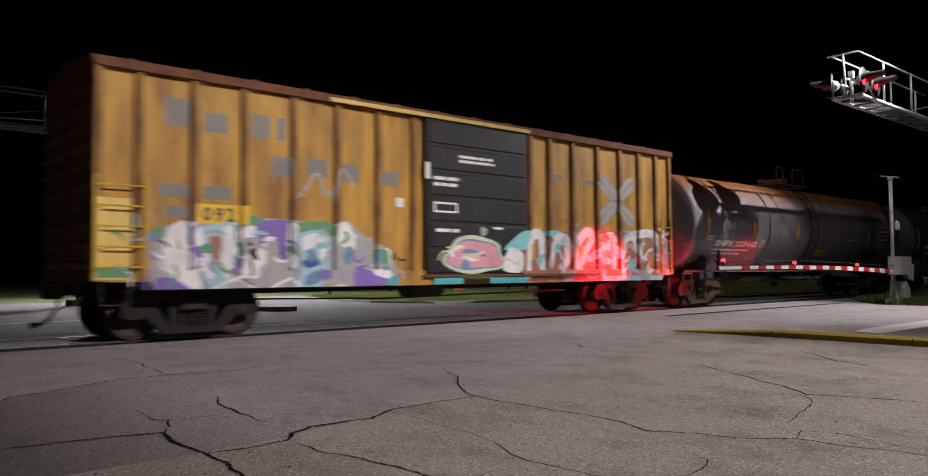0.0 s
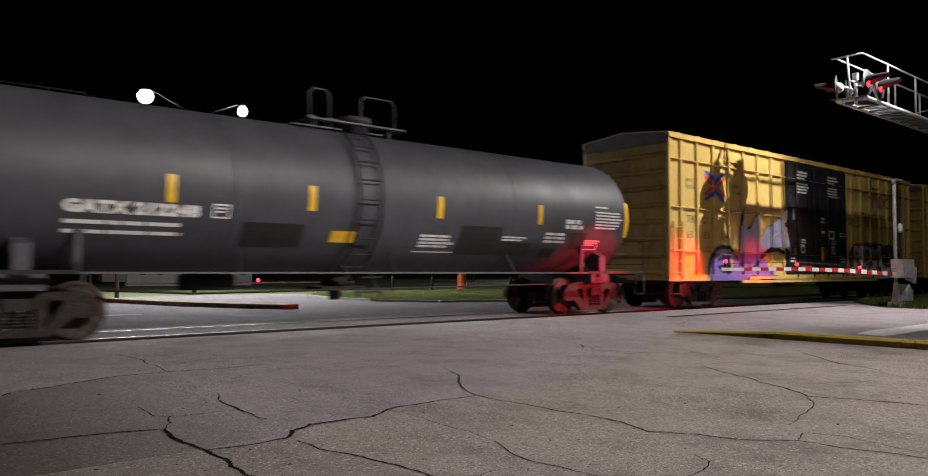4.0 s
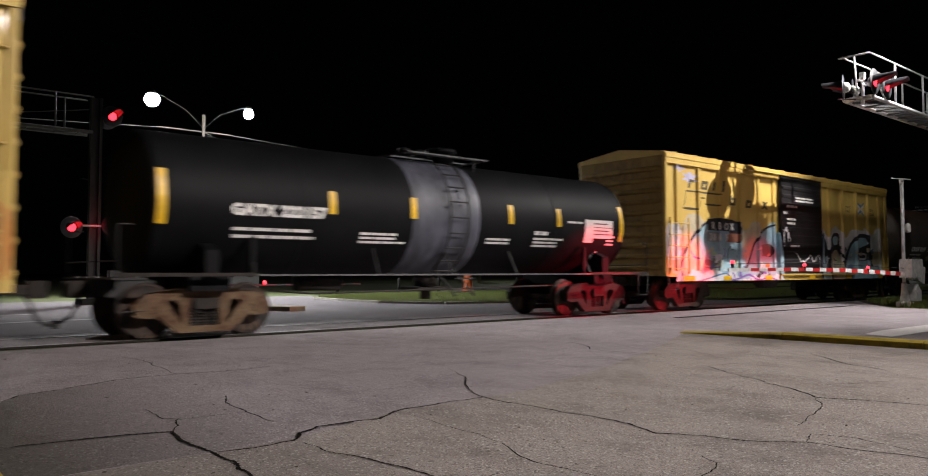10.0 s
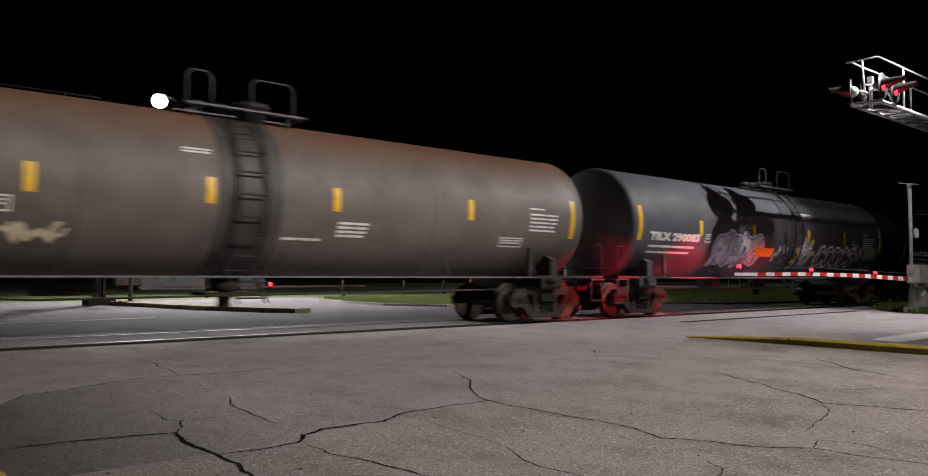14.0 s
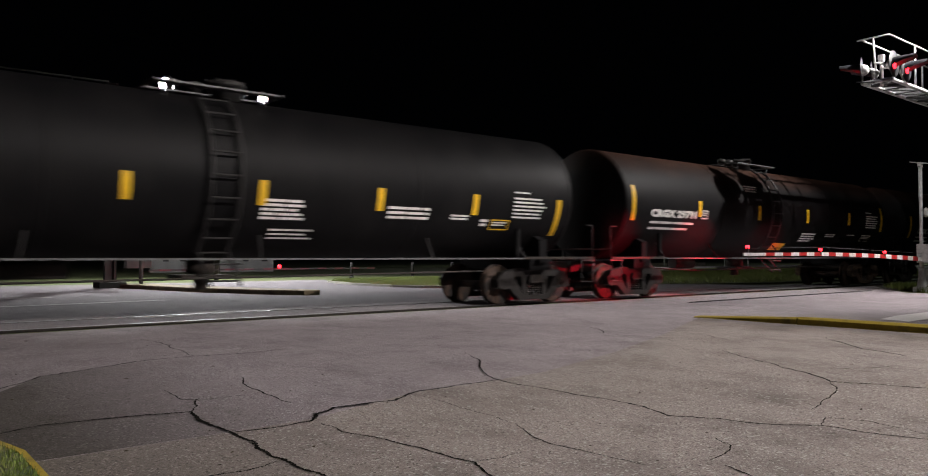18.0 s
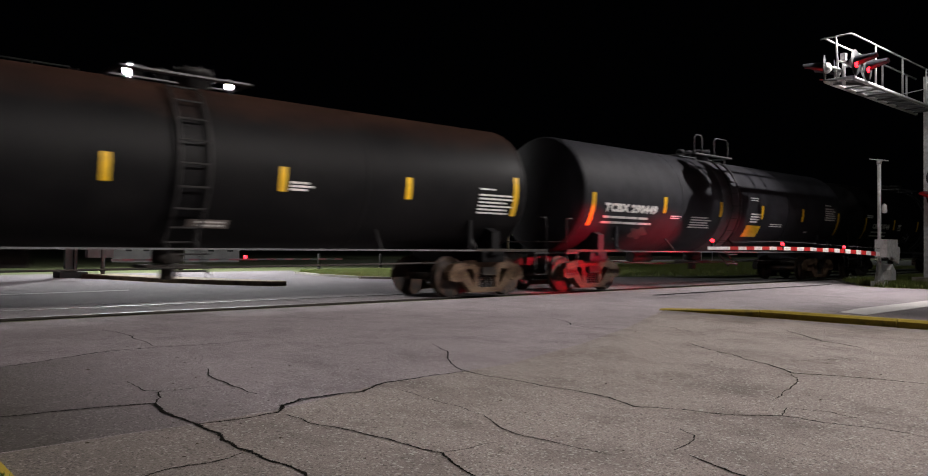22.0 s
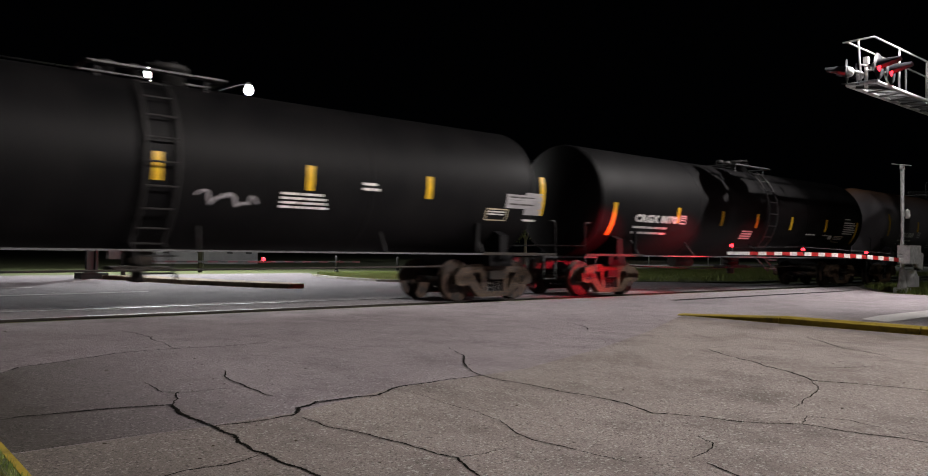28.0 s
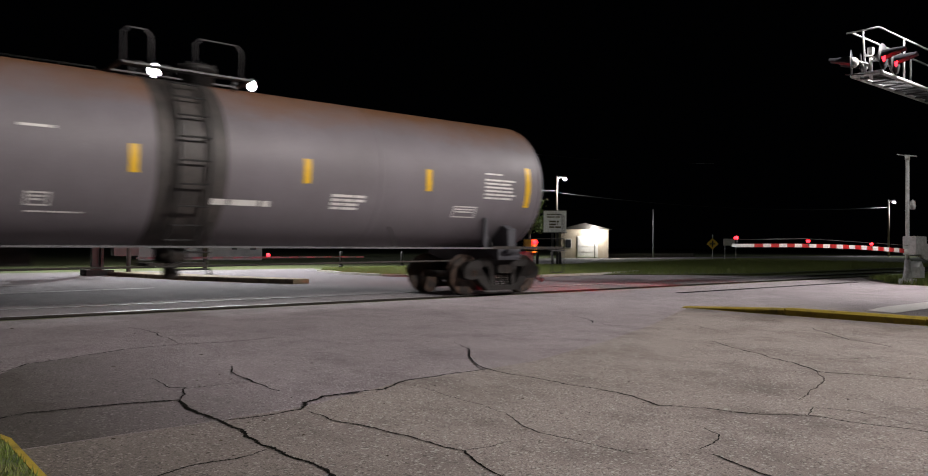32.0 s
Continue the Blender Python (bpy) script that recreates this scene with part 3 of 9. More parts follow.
def truck_meshes():
    out = {}
    bm = B()
    for s in (-1, 1):
        y = s * GAUGE
        lathe(bm, [(0.0, y + s * 0.075), (0.10, y + s * 0.075), (0.12, y + s * 0.03), (0.36, y + s * 0.045), (0.385, y + s * 0.065), (WHEEL_R - 0.01, y + s * 0.065)][::s], "y", seg=28)
        lathe(bm, [(0.485, y - s * 0.065), (0.40, y - s * 0.06), (0.36, y - s * 0.03), (0.11, y - s * 0.02), (0.09, y - s * 0.12)][::s], "y", seg=28)
    tube(bm, (0, -0.95, 0), (0, 0.95, 0), 0.085, 12)
    out["wheelset"] = mesh_of("wheelset", bm, "wheel")
    bm = B()
    for s in (-1, 1):
        y = s * GAUGE
        lathe(bm, [(WHEEL_R - 0.012, y + s * 0.066), (WHEEL_R, y + s * 0.055), (WHEEL_R, y - s * 0.035), (0.485, y - s * 0.045), (0.485, y - s * 0.066)][::s], "y", seg=28)
    out["tread"] = mesh_of("tread", bm, "tread")
    bm = B()
    # cast frame: heavy top chord with pedestal jaws, thick diagonals, columns and bottom chord round open windows
    prism(bm, [(-1.16, 0.40), (-1.18, 0.58), (-1.02, 0.75), (-0.5, 0.84), (0.5, 0.84), (1.02, 0.75), (1.18, 0.58), (1.16, 0.40), (1.04, 0.36), (0.83, 0.36), (0.79, 0.56), (0.64, 0.65), (-0.64, 0.65), (-0.79, 0.56), (-0.83, 0.36), (-1.04, 0.36)], -0.1, 0.1)
    for s in (-1, 1):
        prism(bm, [(s * 0.86, 0.44), (s * 0.82, 0.66), (s * 0.68, 0.66), (s * 0.46, 0.34), (s * 0.40, 0.24), (s * 0.28, 0.20), (s * 0.28, 0.10), (s * 0.48, 0.10)], -0.095, 0.095)
        prism(bm, [(s * 0.43, 0.67), (s * 0.26, 0.67), (s * 0.26, 0.18), (s * 0.38, 0.16)], -0.085, 0.085)
        prism(bm, [(s * 0.70, 0.66), (s * 0.58, 0.66), (s * 0.68, 0.56)], -0.08, 0.08)
        prism(bm, [(s * 0.42, 0.66), (s * 0.50, 0.66), (s * 0.42, 0.58)], -0.08, 0.08)
    prism(bm, [(-0.48, 0.10), (0.48, 0.10), (0.36, 0.21), (-0.36, 0.21)], -0.1, 0.1)
    box(bm, -0.27, 0.27, -0.05, 0.07, 0.52, 0.66)
    out["side_frame"] = mesh_of("side_frame", bm, "rust_frame", 0.012)
    bm = B()
    coil = [(0.045 + 0.023 * (k % 4 in (1, 2)), 0.2 + 0.0125 * k) for k in range(30)]
    lathe(bm, coil, "z", (0, 0, 0), 12)
    out["spring"] = mesh_of("spring", bm, "grime")
    bm = B()
    box(bm, -0.21, 0.21, -1.16, 1.16, 0.50, 0.68)
    box(bm, -0.3, 0.3, -0.35, 0.35, 0.60, 0.80)
    out["bolster"] = mesh_of("bolster", bm, "grime", 0.02)
    bm = B()
    lathe(bm, [(0.0, -0.06), (0.085, -0.06), (0.105, -0.03), (0.115, 0.06), (0.115, 0.15)], "y", seg=14)
    for k in range(3):
        a = k * math.tau / 3 + 0.5
        tube(bm, (0.06 * math.cos(a), -0.075, 0.06 * math.sin(a)), (0.06 * math.cos(a), -0.03, 0.06 * math.sin(a)), 0.014, 6)
    out["bearing_cap"] = mesh_of("bearing_cap", bm, "rust_frame")
    bm = B()
    box(bm, -0.05, 0.05, -0.85, 0.85, 0.28, 0.36)
    for s in (-1, 1):
        box(bm, -0.02, 0.10, s * GAUGE - 0.05, s * GAUGE + 0.05, 0.28, 0.56)
    out["brake_beam"] = mesh_of("brake_beam", bm, "grime")
    return out


TRUCK = truck_meshes()
BASE = 0.89              # half a truck's wheelbase


def add_truck(car, x, start):
    truck = part("truck", TRUCK["bolster"], None, car, "rusty cast-steel two-axle truck")
    at(truck, x)
    for s in (-1, 1):
        w = at(part("wheelset", TRUCK["wheelset"], None, truck, "rusty steel wheels on an axle"), s * BASE, 0, WHEEL_R)
        ROLLING.append((w, start, x + s * BASE))
        for y in (-1, 1):
            at(part("bearing_cap", TRUCK["bearing_cap"], None, truck), s * BASE, y * 1.04, 0.50, 0 if y < 0 else 180)
        at(part("brake_beam", TRUCK["brake_beam"], None, truck), s * 0.37, 0, 0, 0 if s < 0 else 180)
    for y in (-1, 1):
        at(part("side_frame", TRUCK["side_frame"], None, truck), 0, y * 1.0, 0.0)
        for x in (-0.17, 0.0, 0.17):
            at(part("spring", TRUCK["spring"], None, truck), x, y * 1.0, 0.0)
    return truck


def coupler_mesh():
    bm = B()
    box(bm, -0.95, 0.05, -0.09, 0.09, 0.76, 0.92)
    prism(bm, [(0.05, -0.14), (0.28, -0.16), (0.34, -0.05), (0.24, 0.0), (0.32, 0.10), (0.26, 0.17), (0.05, 0.15)], 0.70, 0.98, "xy")
    return mesh_of("coupler", bm, "grime", 0.015)


COUPLER = coupler_mesh()


def hose_mesh():
    bm = B()
    pts = [(-0.1, -0.35, 0.78), (0.0, -0.36, 0.68), (0.06, -0.36, 0.5), (0.14, -0.35, 0.36), (0.26, -0.34, 0.28), (0.38, -0.34, 0.26)]
    pipe(bm, pts, 0.028, 8)
    box(bm, 0.34, 0.44, -0.38, -0.30, 0.21, 0.31)
    return mesh_of("air_hose", bm, "black")


HOSE = hose_mesh()


def add_couplers(car, x0, x1):
    for x, turn in ((x0, 180), (x1, 0)):
        at(part("coupler", COUPLER, None, car, "rusty knuckle coupler"), x, 0, 0, turn)
        at(part("air_hose", HOSE, None, car, "hanging black air hose"), x, 0, 0, turn)


def text_mesh(words, size, mat, shear=0.0, space=1.0, bold=0.0, extrude=0.002):
    data = bpy.data.curves.new("lettering", "FONT")
    data.body, data.size, data.shear, data.space_character, data.offset = words, size, shear, space, bold
    data.extrude, data.resolution_u = extrude, 2
    ob = new("lettering", data)
    me = bpy.data.meshes.new_from_object(ob.evaluated_get(bpy.context.evaluated_depsgraph_get()))
    bpy.data.objects.remove(ob)
    bpy.data.curves.remove(data)
    me.materials.clear()
    me.materials.append(M[mat] if isinstance(mat, str) else mat)
    return me


def bars(bm, x, z, w, rows, h=0.045, gap=0.085, ragged=0.15, seed=0, y=0.0, depth=0.004):
    """Lines of writing too small to read: broken bars."""
    rng = random.Random(seed)
    for k in range(rows):
        left, right = x, x + w * (1 - ragged * rng.random())
        while left < right:
            run = min(rng.uniform(0.12, 0.4) * (1 + w * 0.3), right - left)
            box(bm, left, left + run, y - depth, y, z - k * gap, z - k * gap + h)
            left += run + h * 0.6


# ---- box cars ----
def ladder(car, x, y, z0, z1, width=0.42, rungs=5, mat="black", out=-0.07, name="ladder"):
    bm = B()
    for s in (0, 1):
        box(bm, x + s * width - 0.02, x + s * width + 0.02, y + out - 0.02, y + out + 0.02, z0, z1)
    for k in range(rungs):
        z = z0 + (k + 0.5) * (z1 - z0) / rungs
        tube(bm, (x, y + out, z), (x + width, y + out, z), 0.014, 6)
        for s in (0, 1):
            box(bm, x + s * width - 0.015, x + s * width + 0.015, y + out, y, z - 0.015, z + 0.015)
    return part(name, bm, mat, car)


def box_car(start, length, eave, sill, paint, roof_mat, label, bays, door, tall, letters, truck_at=2.37):
    """A box car: start is where its leading end stands at first; bays: places of its side posts; door: its extent along the car."""
    car = thing("box_car", label, "box car", (start, TRACK_Y, 0), "cars of the train")
    TRAIN.append((car, start))
    bm = B()
    box(bm, 0.03, length - 0.03, -HALF + 0.06, HALF - 0.06, sill, eave - 0.02)
    part("body", bm, paint, car)
    # roof with a low ridge and pressed ribs
    bm = B()
    ridge = eave + (0.16 if tall else 0.2)
    prism(bm, [(-HALF - 0.01, eave - 0.10), (-HALF - 0.01, eave), (0, ridge), (HALF + 0.01, eave), (HALF + 0.01, eave - 0.10)], -0.03, length + 0.03, "yz")
    part("roof", bm, roof_mat, car)
    k, rib = 0.6, B()
    for s in (-1, 1):
        a, b = Vector((0, s * (HALF - 0.02), eave + 0.005)), Vector((0, 0.0, ridge + 0.005))
        tube(rib, a, b, 0.035, 6)
    rib_mesh = mesh_of("roof_rib", rib, roof_mat)
    while k < length - 0.3:
        at(part("roof_rib", rib_mesh, None, car), k)
        k += 1.04
    # side sill, top chord, corner posts
    for s in (-1, 1):
        bm = B()
        box(bm, 0.0, length, s * HALF - 0.045, s * HALF + 0.045, eave - 0.16, eave - 0.02)
        part("top_chord", bm, paint if tall else roof_mat, car)
        if paint == "pale_yellow":
            bm = B()
            box(bm, 0.02, length - 0.02, s * (HALF - 0.005) - 0.03, s * (HALF - 0.005) + 0.03, eave - 0.32, eave - 0.162)
            part("eave_plate", bm, paint, car)
        bm = B()
        if tall:
            prism(bm, [(0.0, sill - 0.02), (length, sill - 0.02), (length, sill + 0.16), (0, sill + 0.16)], s * (HALF - 0.01) - 0.03, s * (HALF - 0.01) + 0.03)
            box(bm, 3.9, length - 3.9, s * HALF - 0.06, s * HALF + 0.03, sill - 0.10, sill - 0.015)
        else:
            prism(bm, [(0.0, sill), (0.3, sill - 0.02), (3.3, sill - 0.02), (3.9, sill - 0.16), (length - 3.9, sill - 0.16), (length - 3.3, sill - 0.02), (length - 0.3, sill - 0.02), (length, sill), (length, sill + 0.14), (0, sill + 0.14)], s * (HALF - 0.01) - 0.03, s * (HALF - 0.01) + 0.03)
        part("side_sill", bm, paint, car)
    post = B()
    w = 0.045 if tall else 0.055
    prism(post, [(-w - 0.03, 0.0), (w + 0.03, 0.0), (w, -0.07), (-w, -0.07)], sill + 0.10, eave - 0.12, "xy")
    post_mesh = mesh_of("side_post", post, "old_post" if paint == "old_yellow" else paint)
    for s in (-1, 1):
        for x in (0.07, *bays, length - 0.07):
            at(part("side_post", post_mesh, None, car), x, s * (HALF - 0.06), 0, 0 if s < 0 else 180)
    if tall:
        # horizontal pressed ledges between the posts
        edges = [0.07, *bays, length - 0.07]
        for a, b in zip(edges, edges[1:]):
            if a >= door[0] - 0.1 and b <= door[1] + 0.1:
                continue
            for z in (1.68, 2.95, 4.34):
                ledge = B()
                prism(ledge, [(-HALF + 0.07, z - 0.01), (-HALF - 0.03, z), (-HALF - 0.03, z + 0.012), (-HALF + 0.07, z + 0.05)], a + 0.08, b - 0.08, "yz")
                part("panel_ledge", ledge, paint, car)
        for x in (3.05, 14.2):
            hatch = B()
            prism(hatch, [(-HALF + 0.06, 4.5), (-HALF - 0.02, 4.51), (-HALF - 0.02, 4.525), (-HALF + 0.06, 4.56)], x, x + 0.72, "yz")
            box(hatch, x - 0.02, x + 0.02, -HALF - 0.015, -HALF + 0.06, 4.5, 4.68)
            part("stencil_bracket", hatch, paint, car)
        # the top row of panels bulges a little outwards
        for a, b in zip(edges, edges[1:]):
            if a >= door[0] - 0.1 and b <= door[1] + 0.1:
                continue
            bm, n = B(), 6
            grid = [[bm.verts.new((a + 0.08 + (b - a - 0.16) * i / n, -HALF + 0.058 - 0.024 * (1 - (2 * i / n - 1) ** 4) * (1 - (2 * j / n - 1) ** 2), 4.385 + 0.56 * j / n)) for i in range(n + 1)] for j in range(n + 1)]
            for j in range(n):
                for i in range(n):
                    bm.faces.new((grid[j][i], grid[j][i + 1], grid[j + 1][i + 1], grid[j + 1][i])).smooth = True
            part("upper_panel", bm, paint, car)
    # ends with horizontal corrugations
    for x, s in ((0.0, -1), (length, 1)):
        bm = B()
        box(bm, min(x, x - s * 0.03), max(x, x - s * 0.03), -HALF + 0.03, HALF - 0.03, sill, eave)
        skin = "end_brown" if paint == "old_yellow" else "end_yellow"
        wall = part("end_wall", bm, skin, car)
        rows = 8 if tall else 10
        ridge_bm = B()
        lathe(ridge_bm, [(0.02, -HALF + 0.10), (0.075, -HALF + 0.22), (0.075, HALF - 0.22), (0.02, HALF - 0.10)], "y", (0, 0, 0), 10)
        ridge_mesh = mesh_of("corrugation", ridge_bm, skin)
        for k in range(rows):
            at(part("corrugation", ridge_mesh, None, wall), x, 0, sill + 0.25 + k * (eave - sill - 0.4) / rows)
    if tall:
        for x in (-0.012, length + 0.012):
            bm = B()
            prism(bm, [(-HALF + 0.05, eave - 0.32), (HALF - 0.05, eave - 0.32), (HALF - 0.05, eave - 0.03), (0, eave + 0.12), (-HALF + 0.05, eave - 0.03)], x - 0.02, x + 0.02, "yz")
            part("end_cap", bm, "galv_dark", car, "pale metal cap at the end of the roof")
    # doors
    d0, d1 = door
    dz0, dz1 = sill + (0.16 if tall else 0.06), eave - (0.20 if tall else 0.16)
    if tall:
        mid = (d0 + d1) / 2
        for a, b in ((d0, mid), (mid, d1)):
            bm = B()
            box(bm, a + 0.03, b - 0.03, -HALF - 0.02, -HALF + 0.05, dz0, dz1)
            leaf = part("door", bm, "door_black", car, "black plug door")
            n = 4
            for k in range(n + 1):
                bm = B()
                z = dz0 + 0.06 + k * (dz1 - dz0 - 0.12) / n
                box(bm, a + 0.05, b - 0.05, -HALF - 0.045, -HALF - 0.02, z - 0.025, z + 0.025)
                part("stiffener", bm, "door_black", leaf)
            for f in (0.04, 0.33, 0.66, 0.96):
                bm = B()
                x = a + f * (b - a)
                box(bm, x - 0.03, x + 0.03, -HALF - 0.05, -HALF - 0.02, dz0 + 0.03, dz1 - 0.03)
                part("stiffener", bm, "door_black", leaf)
            for f in (0.27, 0.80):
                x = a + f * (b - a)
                bm = B()
                tube(bm, (x, -HALF - 0.085, dz0 - 0.1), (x, -HALF - 0.085, dz1 - 0.05), 0.022, 8)
                for k in range(5):
                    z = dz0 + 0.2 + k * (dz1 - dz0 - 0.5) / 4
                    box(bm, x - 0.045, x + 0.045, -HALF - 0.10, -HALF - 0.04, z - 0.04, z + 0.04)
                part("lock_rod", bm, "black", leaf)
            bm = B()
            lathe(bm, [(0.09, -HALF - 0.14), (0.11, -HALF - 0.12), (0.09, -HALF - 0.10)], "y", (a + 0.53 * (b - a), 0, dz0 + 1.0), 14)
            part("hand_wheel", bm, "black", leaf)
        bm = B()
        box(bm, d0 - 2.6, d1 + 2.2, -HALF - 0.06, -HALF + 0.0, sill + 0.02, sill + 0.10)
        part("door_track", bm, paint, car)
    else:
        bm = B()
        box(bm, d0, d1, -HALF - 0.06, -HALF + 0.02, dz0, dz1)
        leaf = part("door", bm, "door_black", car, "black sliding door with level corrugations")
        count = 6 if paint == "old_yellow" else 12
        for k in range(count):
            z, h = dz0 + (k + 0.5) * (dz1 - dz0) / count, (dz1 - dz0) / count / 2
            rib = B()
            if count == 6:
                prism(rib, [(-HALF - 0.06, z - h + 0.02), (-HALF - 0.085, z - h + 0.05), (-HALF - 0.085, z + h - 0.06), (-HALF - 0.06, z + h - 0.03)], d0 + 0.08, d1 - 0.08, "yz")
            else:
                prism(rib, [(-HALF - 0.06, z - h * 0.55), (-HALF - 0.082, z - h * 0.3), (-HALF - 0.086, z), (-HALF - 0.082, z + h * 0.3), (-HALF - 0.06, z + h * 0.55)], d0 + 0.12, d1 - 0.12, "yz")
            part("pressed_panel", rib, "door_black", leaf)
        bm = B()
        box(bm, d0 - 0.1, d1 + 2.6, -HALF - 0.11, -HALF - 0.03, sill + 0.0, sill + 0.05)
        part("door_track", bm, roof_mat, car)
        bm = B()
        box(bm, d0 - 2.3, d1 + 0.1, -HALF - 0.10, -HALF - 0.03, eave - 0.16, eave - 0.08)
        part("door_track", bm, "tall_yellow", car)
    # ladders at the corners of the near side and on the leading end
    worn = paint == "old_yellow"
    ladder(car, 0.03 if worn else 0.14, -HALF, sill + 0.05, sill + (1.7 if tall else 1.65), 0.46 if tall else 0.75 if worn else 0.9, 5, "ladder_yellow" if worn else paint)
    ladder(car, length - 0.62, -HALF, sill + 0.05, sill + (1.7 if tall else 1.5), 0.46, 4, paint)
    # steps under the corners, underframe and brake gear
    for x in (0.15, length - 0.6):
        bm = B()
        pipe(bm, [(x, -HALF + 0.02, sill), (x, -HALF + 0.02, sill - 0.38), (x + 0.42, -HALF + 0.02, sill - 0.38), (x + 0.42, -HALF + 0.02, sill)], 0.016, 6)
        part("step", bm, "black", car)
    bm = B()
    box(bm, 0.2, length - 0.2, -0.2, 0.2, 0.72, sill)
    for x in (truck_at, length - truck_at):
        box(bm, x - 0.25, x + 0.25, -HALF + 0.1, HALF - 0.1, 0.82, sill)
    part("underframe", bm, "grime", car)
    bm = B()
    tube(bm, (length * 0.42, -0.75, 0.78), (length * 0.42 + 1.0, -0.75, 0.78), 0.2, 12)
    pipe(bm, [(3.2, -0.5, 0.62), (length * 0.4, -0.5, 0.55), (length - 3.4, -0.5, 0.62)], 0.018, 6)
    part("brake_rigging", bm, "grime", car)
    for x in (truck_at, length - truck_at):
        add_truck(car, x, start)
    add_couplers(car, -0.42 if tall else 0.0, length + (0.42 if tall else 0))
    letters(car)
    return car


# ---- tank cars ----
def tank_car(start, paint, label, span=15.86, r=1.5, zc=2.55, name="tank_car", letters=None, dome="black", strips=None, band=None, band_at=(-0.42, 0.76), hoops=True, off=-0.85):
    """A tank car: start is where its leading axle stands at first."""
    car = thing(name, label, "tank car", (start, TRACK_Y, 0), "cars of the train")
    TRAIN.append((car, start))
    x0, x1, mid = -0.42, span + 0.42, span / 2 + off
    bm = B()
    # dished head: a shallow crown with a tight knuckle at its rim
    crown, knuckle = 1.95 * r, 0.11 * r
    turn = math.asin((r - knuckle) / (crown - knuckle))
    head = crown - (crown - knuckle) * math.cos(turn)
    prof = [(crown * math.sin(turn * k / 7), crown * (1 - math.cos(turn * k / 7))) for k in range(8)]
    prof += [(r - knuckle + knuckle * math.sin(q), head - knuckle * math.cos(q)) for q in (turn + (math.pi / 2 - turn) * k / 6 for k in range(1, 7))]
    left = [(p, x0 + h) for p, h in prof]
    body = [(r, x0 + head + k * (x1 - x0 - 2 * head) / 12) for k in range(1, 12)]
    right = [(p, x1 - h) for p, h in prof[::-1]]
    lathe(bm, left + body + right, "x", (0, 0, zc), 64)
    bmesh.ops.translate(bm, verts=bm.verts, vec=(0, 0, -zc))
    at(part("shell", bm, paint, car), 0, 0, zc)
    # welds round the shell
    for x in (x0 + head + 0.02, span / 2 - 3.4, span / 2 + 3.4, x1 - head - 0.02):
        bm = B()
        lathe(bm, [(r + 0.001, x - 0.025), (r + 0.006, x - 0.012), (r + 0.006, x + 0.012), (r + 0.001, x + 0.025)], "x", (0, 0, 0), 64)
        at(part("weld_seam", bm, paint, car), 0, 0, zc)
    # straps of the ladder: dark band down the side
    if band:
        bm = B()
        lathe(bm, [(r + 0.001, mid + band_at[0]), (r + 0.005, mid + band_at[0] + 0.02), (r + 0.005, mid + band_at[1] - 0.02), (r + 0.001, mid + band_at[1])], "x", (0, 0, 0), 64)
        at(part("coating_band", bm, band, car, "dark stained band round the middle of the tank"), 0, 0, zc)
    # ladder bent to the shell
    bm = B()
    steps = 11
    for s in (0.0, 0.52):
        pts = []
        for k in range(steps + 1):
            a = -0.95 + k * (1.95) / steps
            pts.append((mid + s - 0.1, -(r + 0.13) * math.cos(a), zc + (r + 0.13) * math.sin(a)))
        pts.insert(0, (mid + s - 0.1, -HALF - 0.02, 0.62))
        pipe(bm, pts, 0.028, 6)
        if s == 0.0:
            stiles = part("ladder", bm, "black", car, "black ladder bent round the tank")
        else:
            part("stile", bm, "black", stiles)
        bm = B()
    rung = B()
    tube(rung, (-0.26, 0, 0), (0.26, 0, 0), 0.017, 6)
    rung = mesh_of("rung", rung, "black")
    for k in range(9):
        a = -1.0 + k * 0.24
        at(part("rung", rung, None, stiles), mid + 0.16, -(r + 0.13) * math.cos(a), zc + (r + 0.13) * math.sin(a))
    for z in (0.70, 0.98):
        at(part("rung", rung, None, stiles), mid + 0.16, -HALF - 0.02, z)
    # manway, platform and hand hoops on top
    bm = B()
    lathe(bm, [(0.30, zc + r - 0.05), (0.30, zc + r + 0.24), (0.36, zc + r + 0.25), (0.36, zc + r + 0.32), (0.30, zc + r + 0.36), (0.0, zc + r + 0.38)], "z", (mid + 0.75, 0, 0), 20)
    manway = part("manway", bm, dome, car)
    bolt = B()
    tube(bolt, (0, 0, -0.09), (0, 0, 0.09), 0.02, 6)
    bolt = mesh_of("bolt", bolt, dome)
    for k in range(8):
        a = k * math.tau / 8
        at(part("bolt", bolt, None, manway), mid + 0.75 + 0.33 * math.cos(a), 0.33 * math.sin(a), zc + r + 0.29)
    bm = B()
    for x in (-0.25, 0.2):
        lathe(bm, [(0.10, zc + r - 0.05), (0.10, zc + r + 0.2), (0.13, zc + r + 0.2), (0.13, zc + r + 0.3), (0.0, zc + r + 0.34)], "z", (mid + x, 0.1, 0), 12)
    part("valve", bm, dome, car)
    bm = B()
    top = zc + r + 0.06
    for x in (mid - 0.8, mid + 1.5):
        box(bm, x, x + 0.05, -0.8, 0.82, top, top + 0.04)
    for x in (mid - 0.6, mid + 1.2):
        for y in (-0.7, 0.7):
            tube(bm, (x, y, top), (x, y * 0.95, zc + math.sqrt(r * r - 0.45)), 0.02, 6)
    box(bm, mid - 0.78, mid + 1.53, -0.03, 0.03, top + 0.005, top + 0.035)
    platform = part("platform", bm, "galv_dark", car, "steel grating platform on the tank's top")
    slat = B()
    box(slat, -0.8, 1.55, 0, 0.03, 0, 0.035)
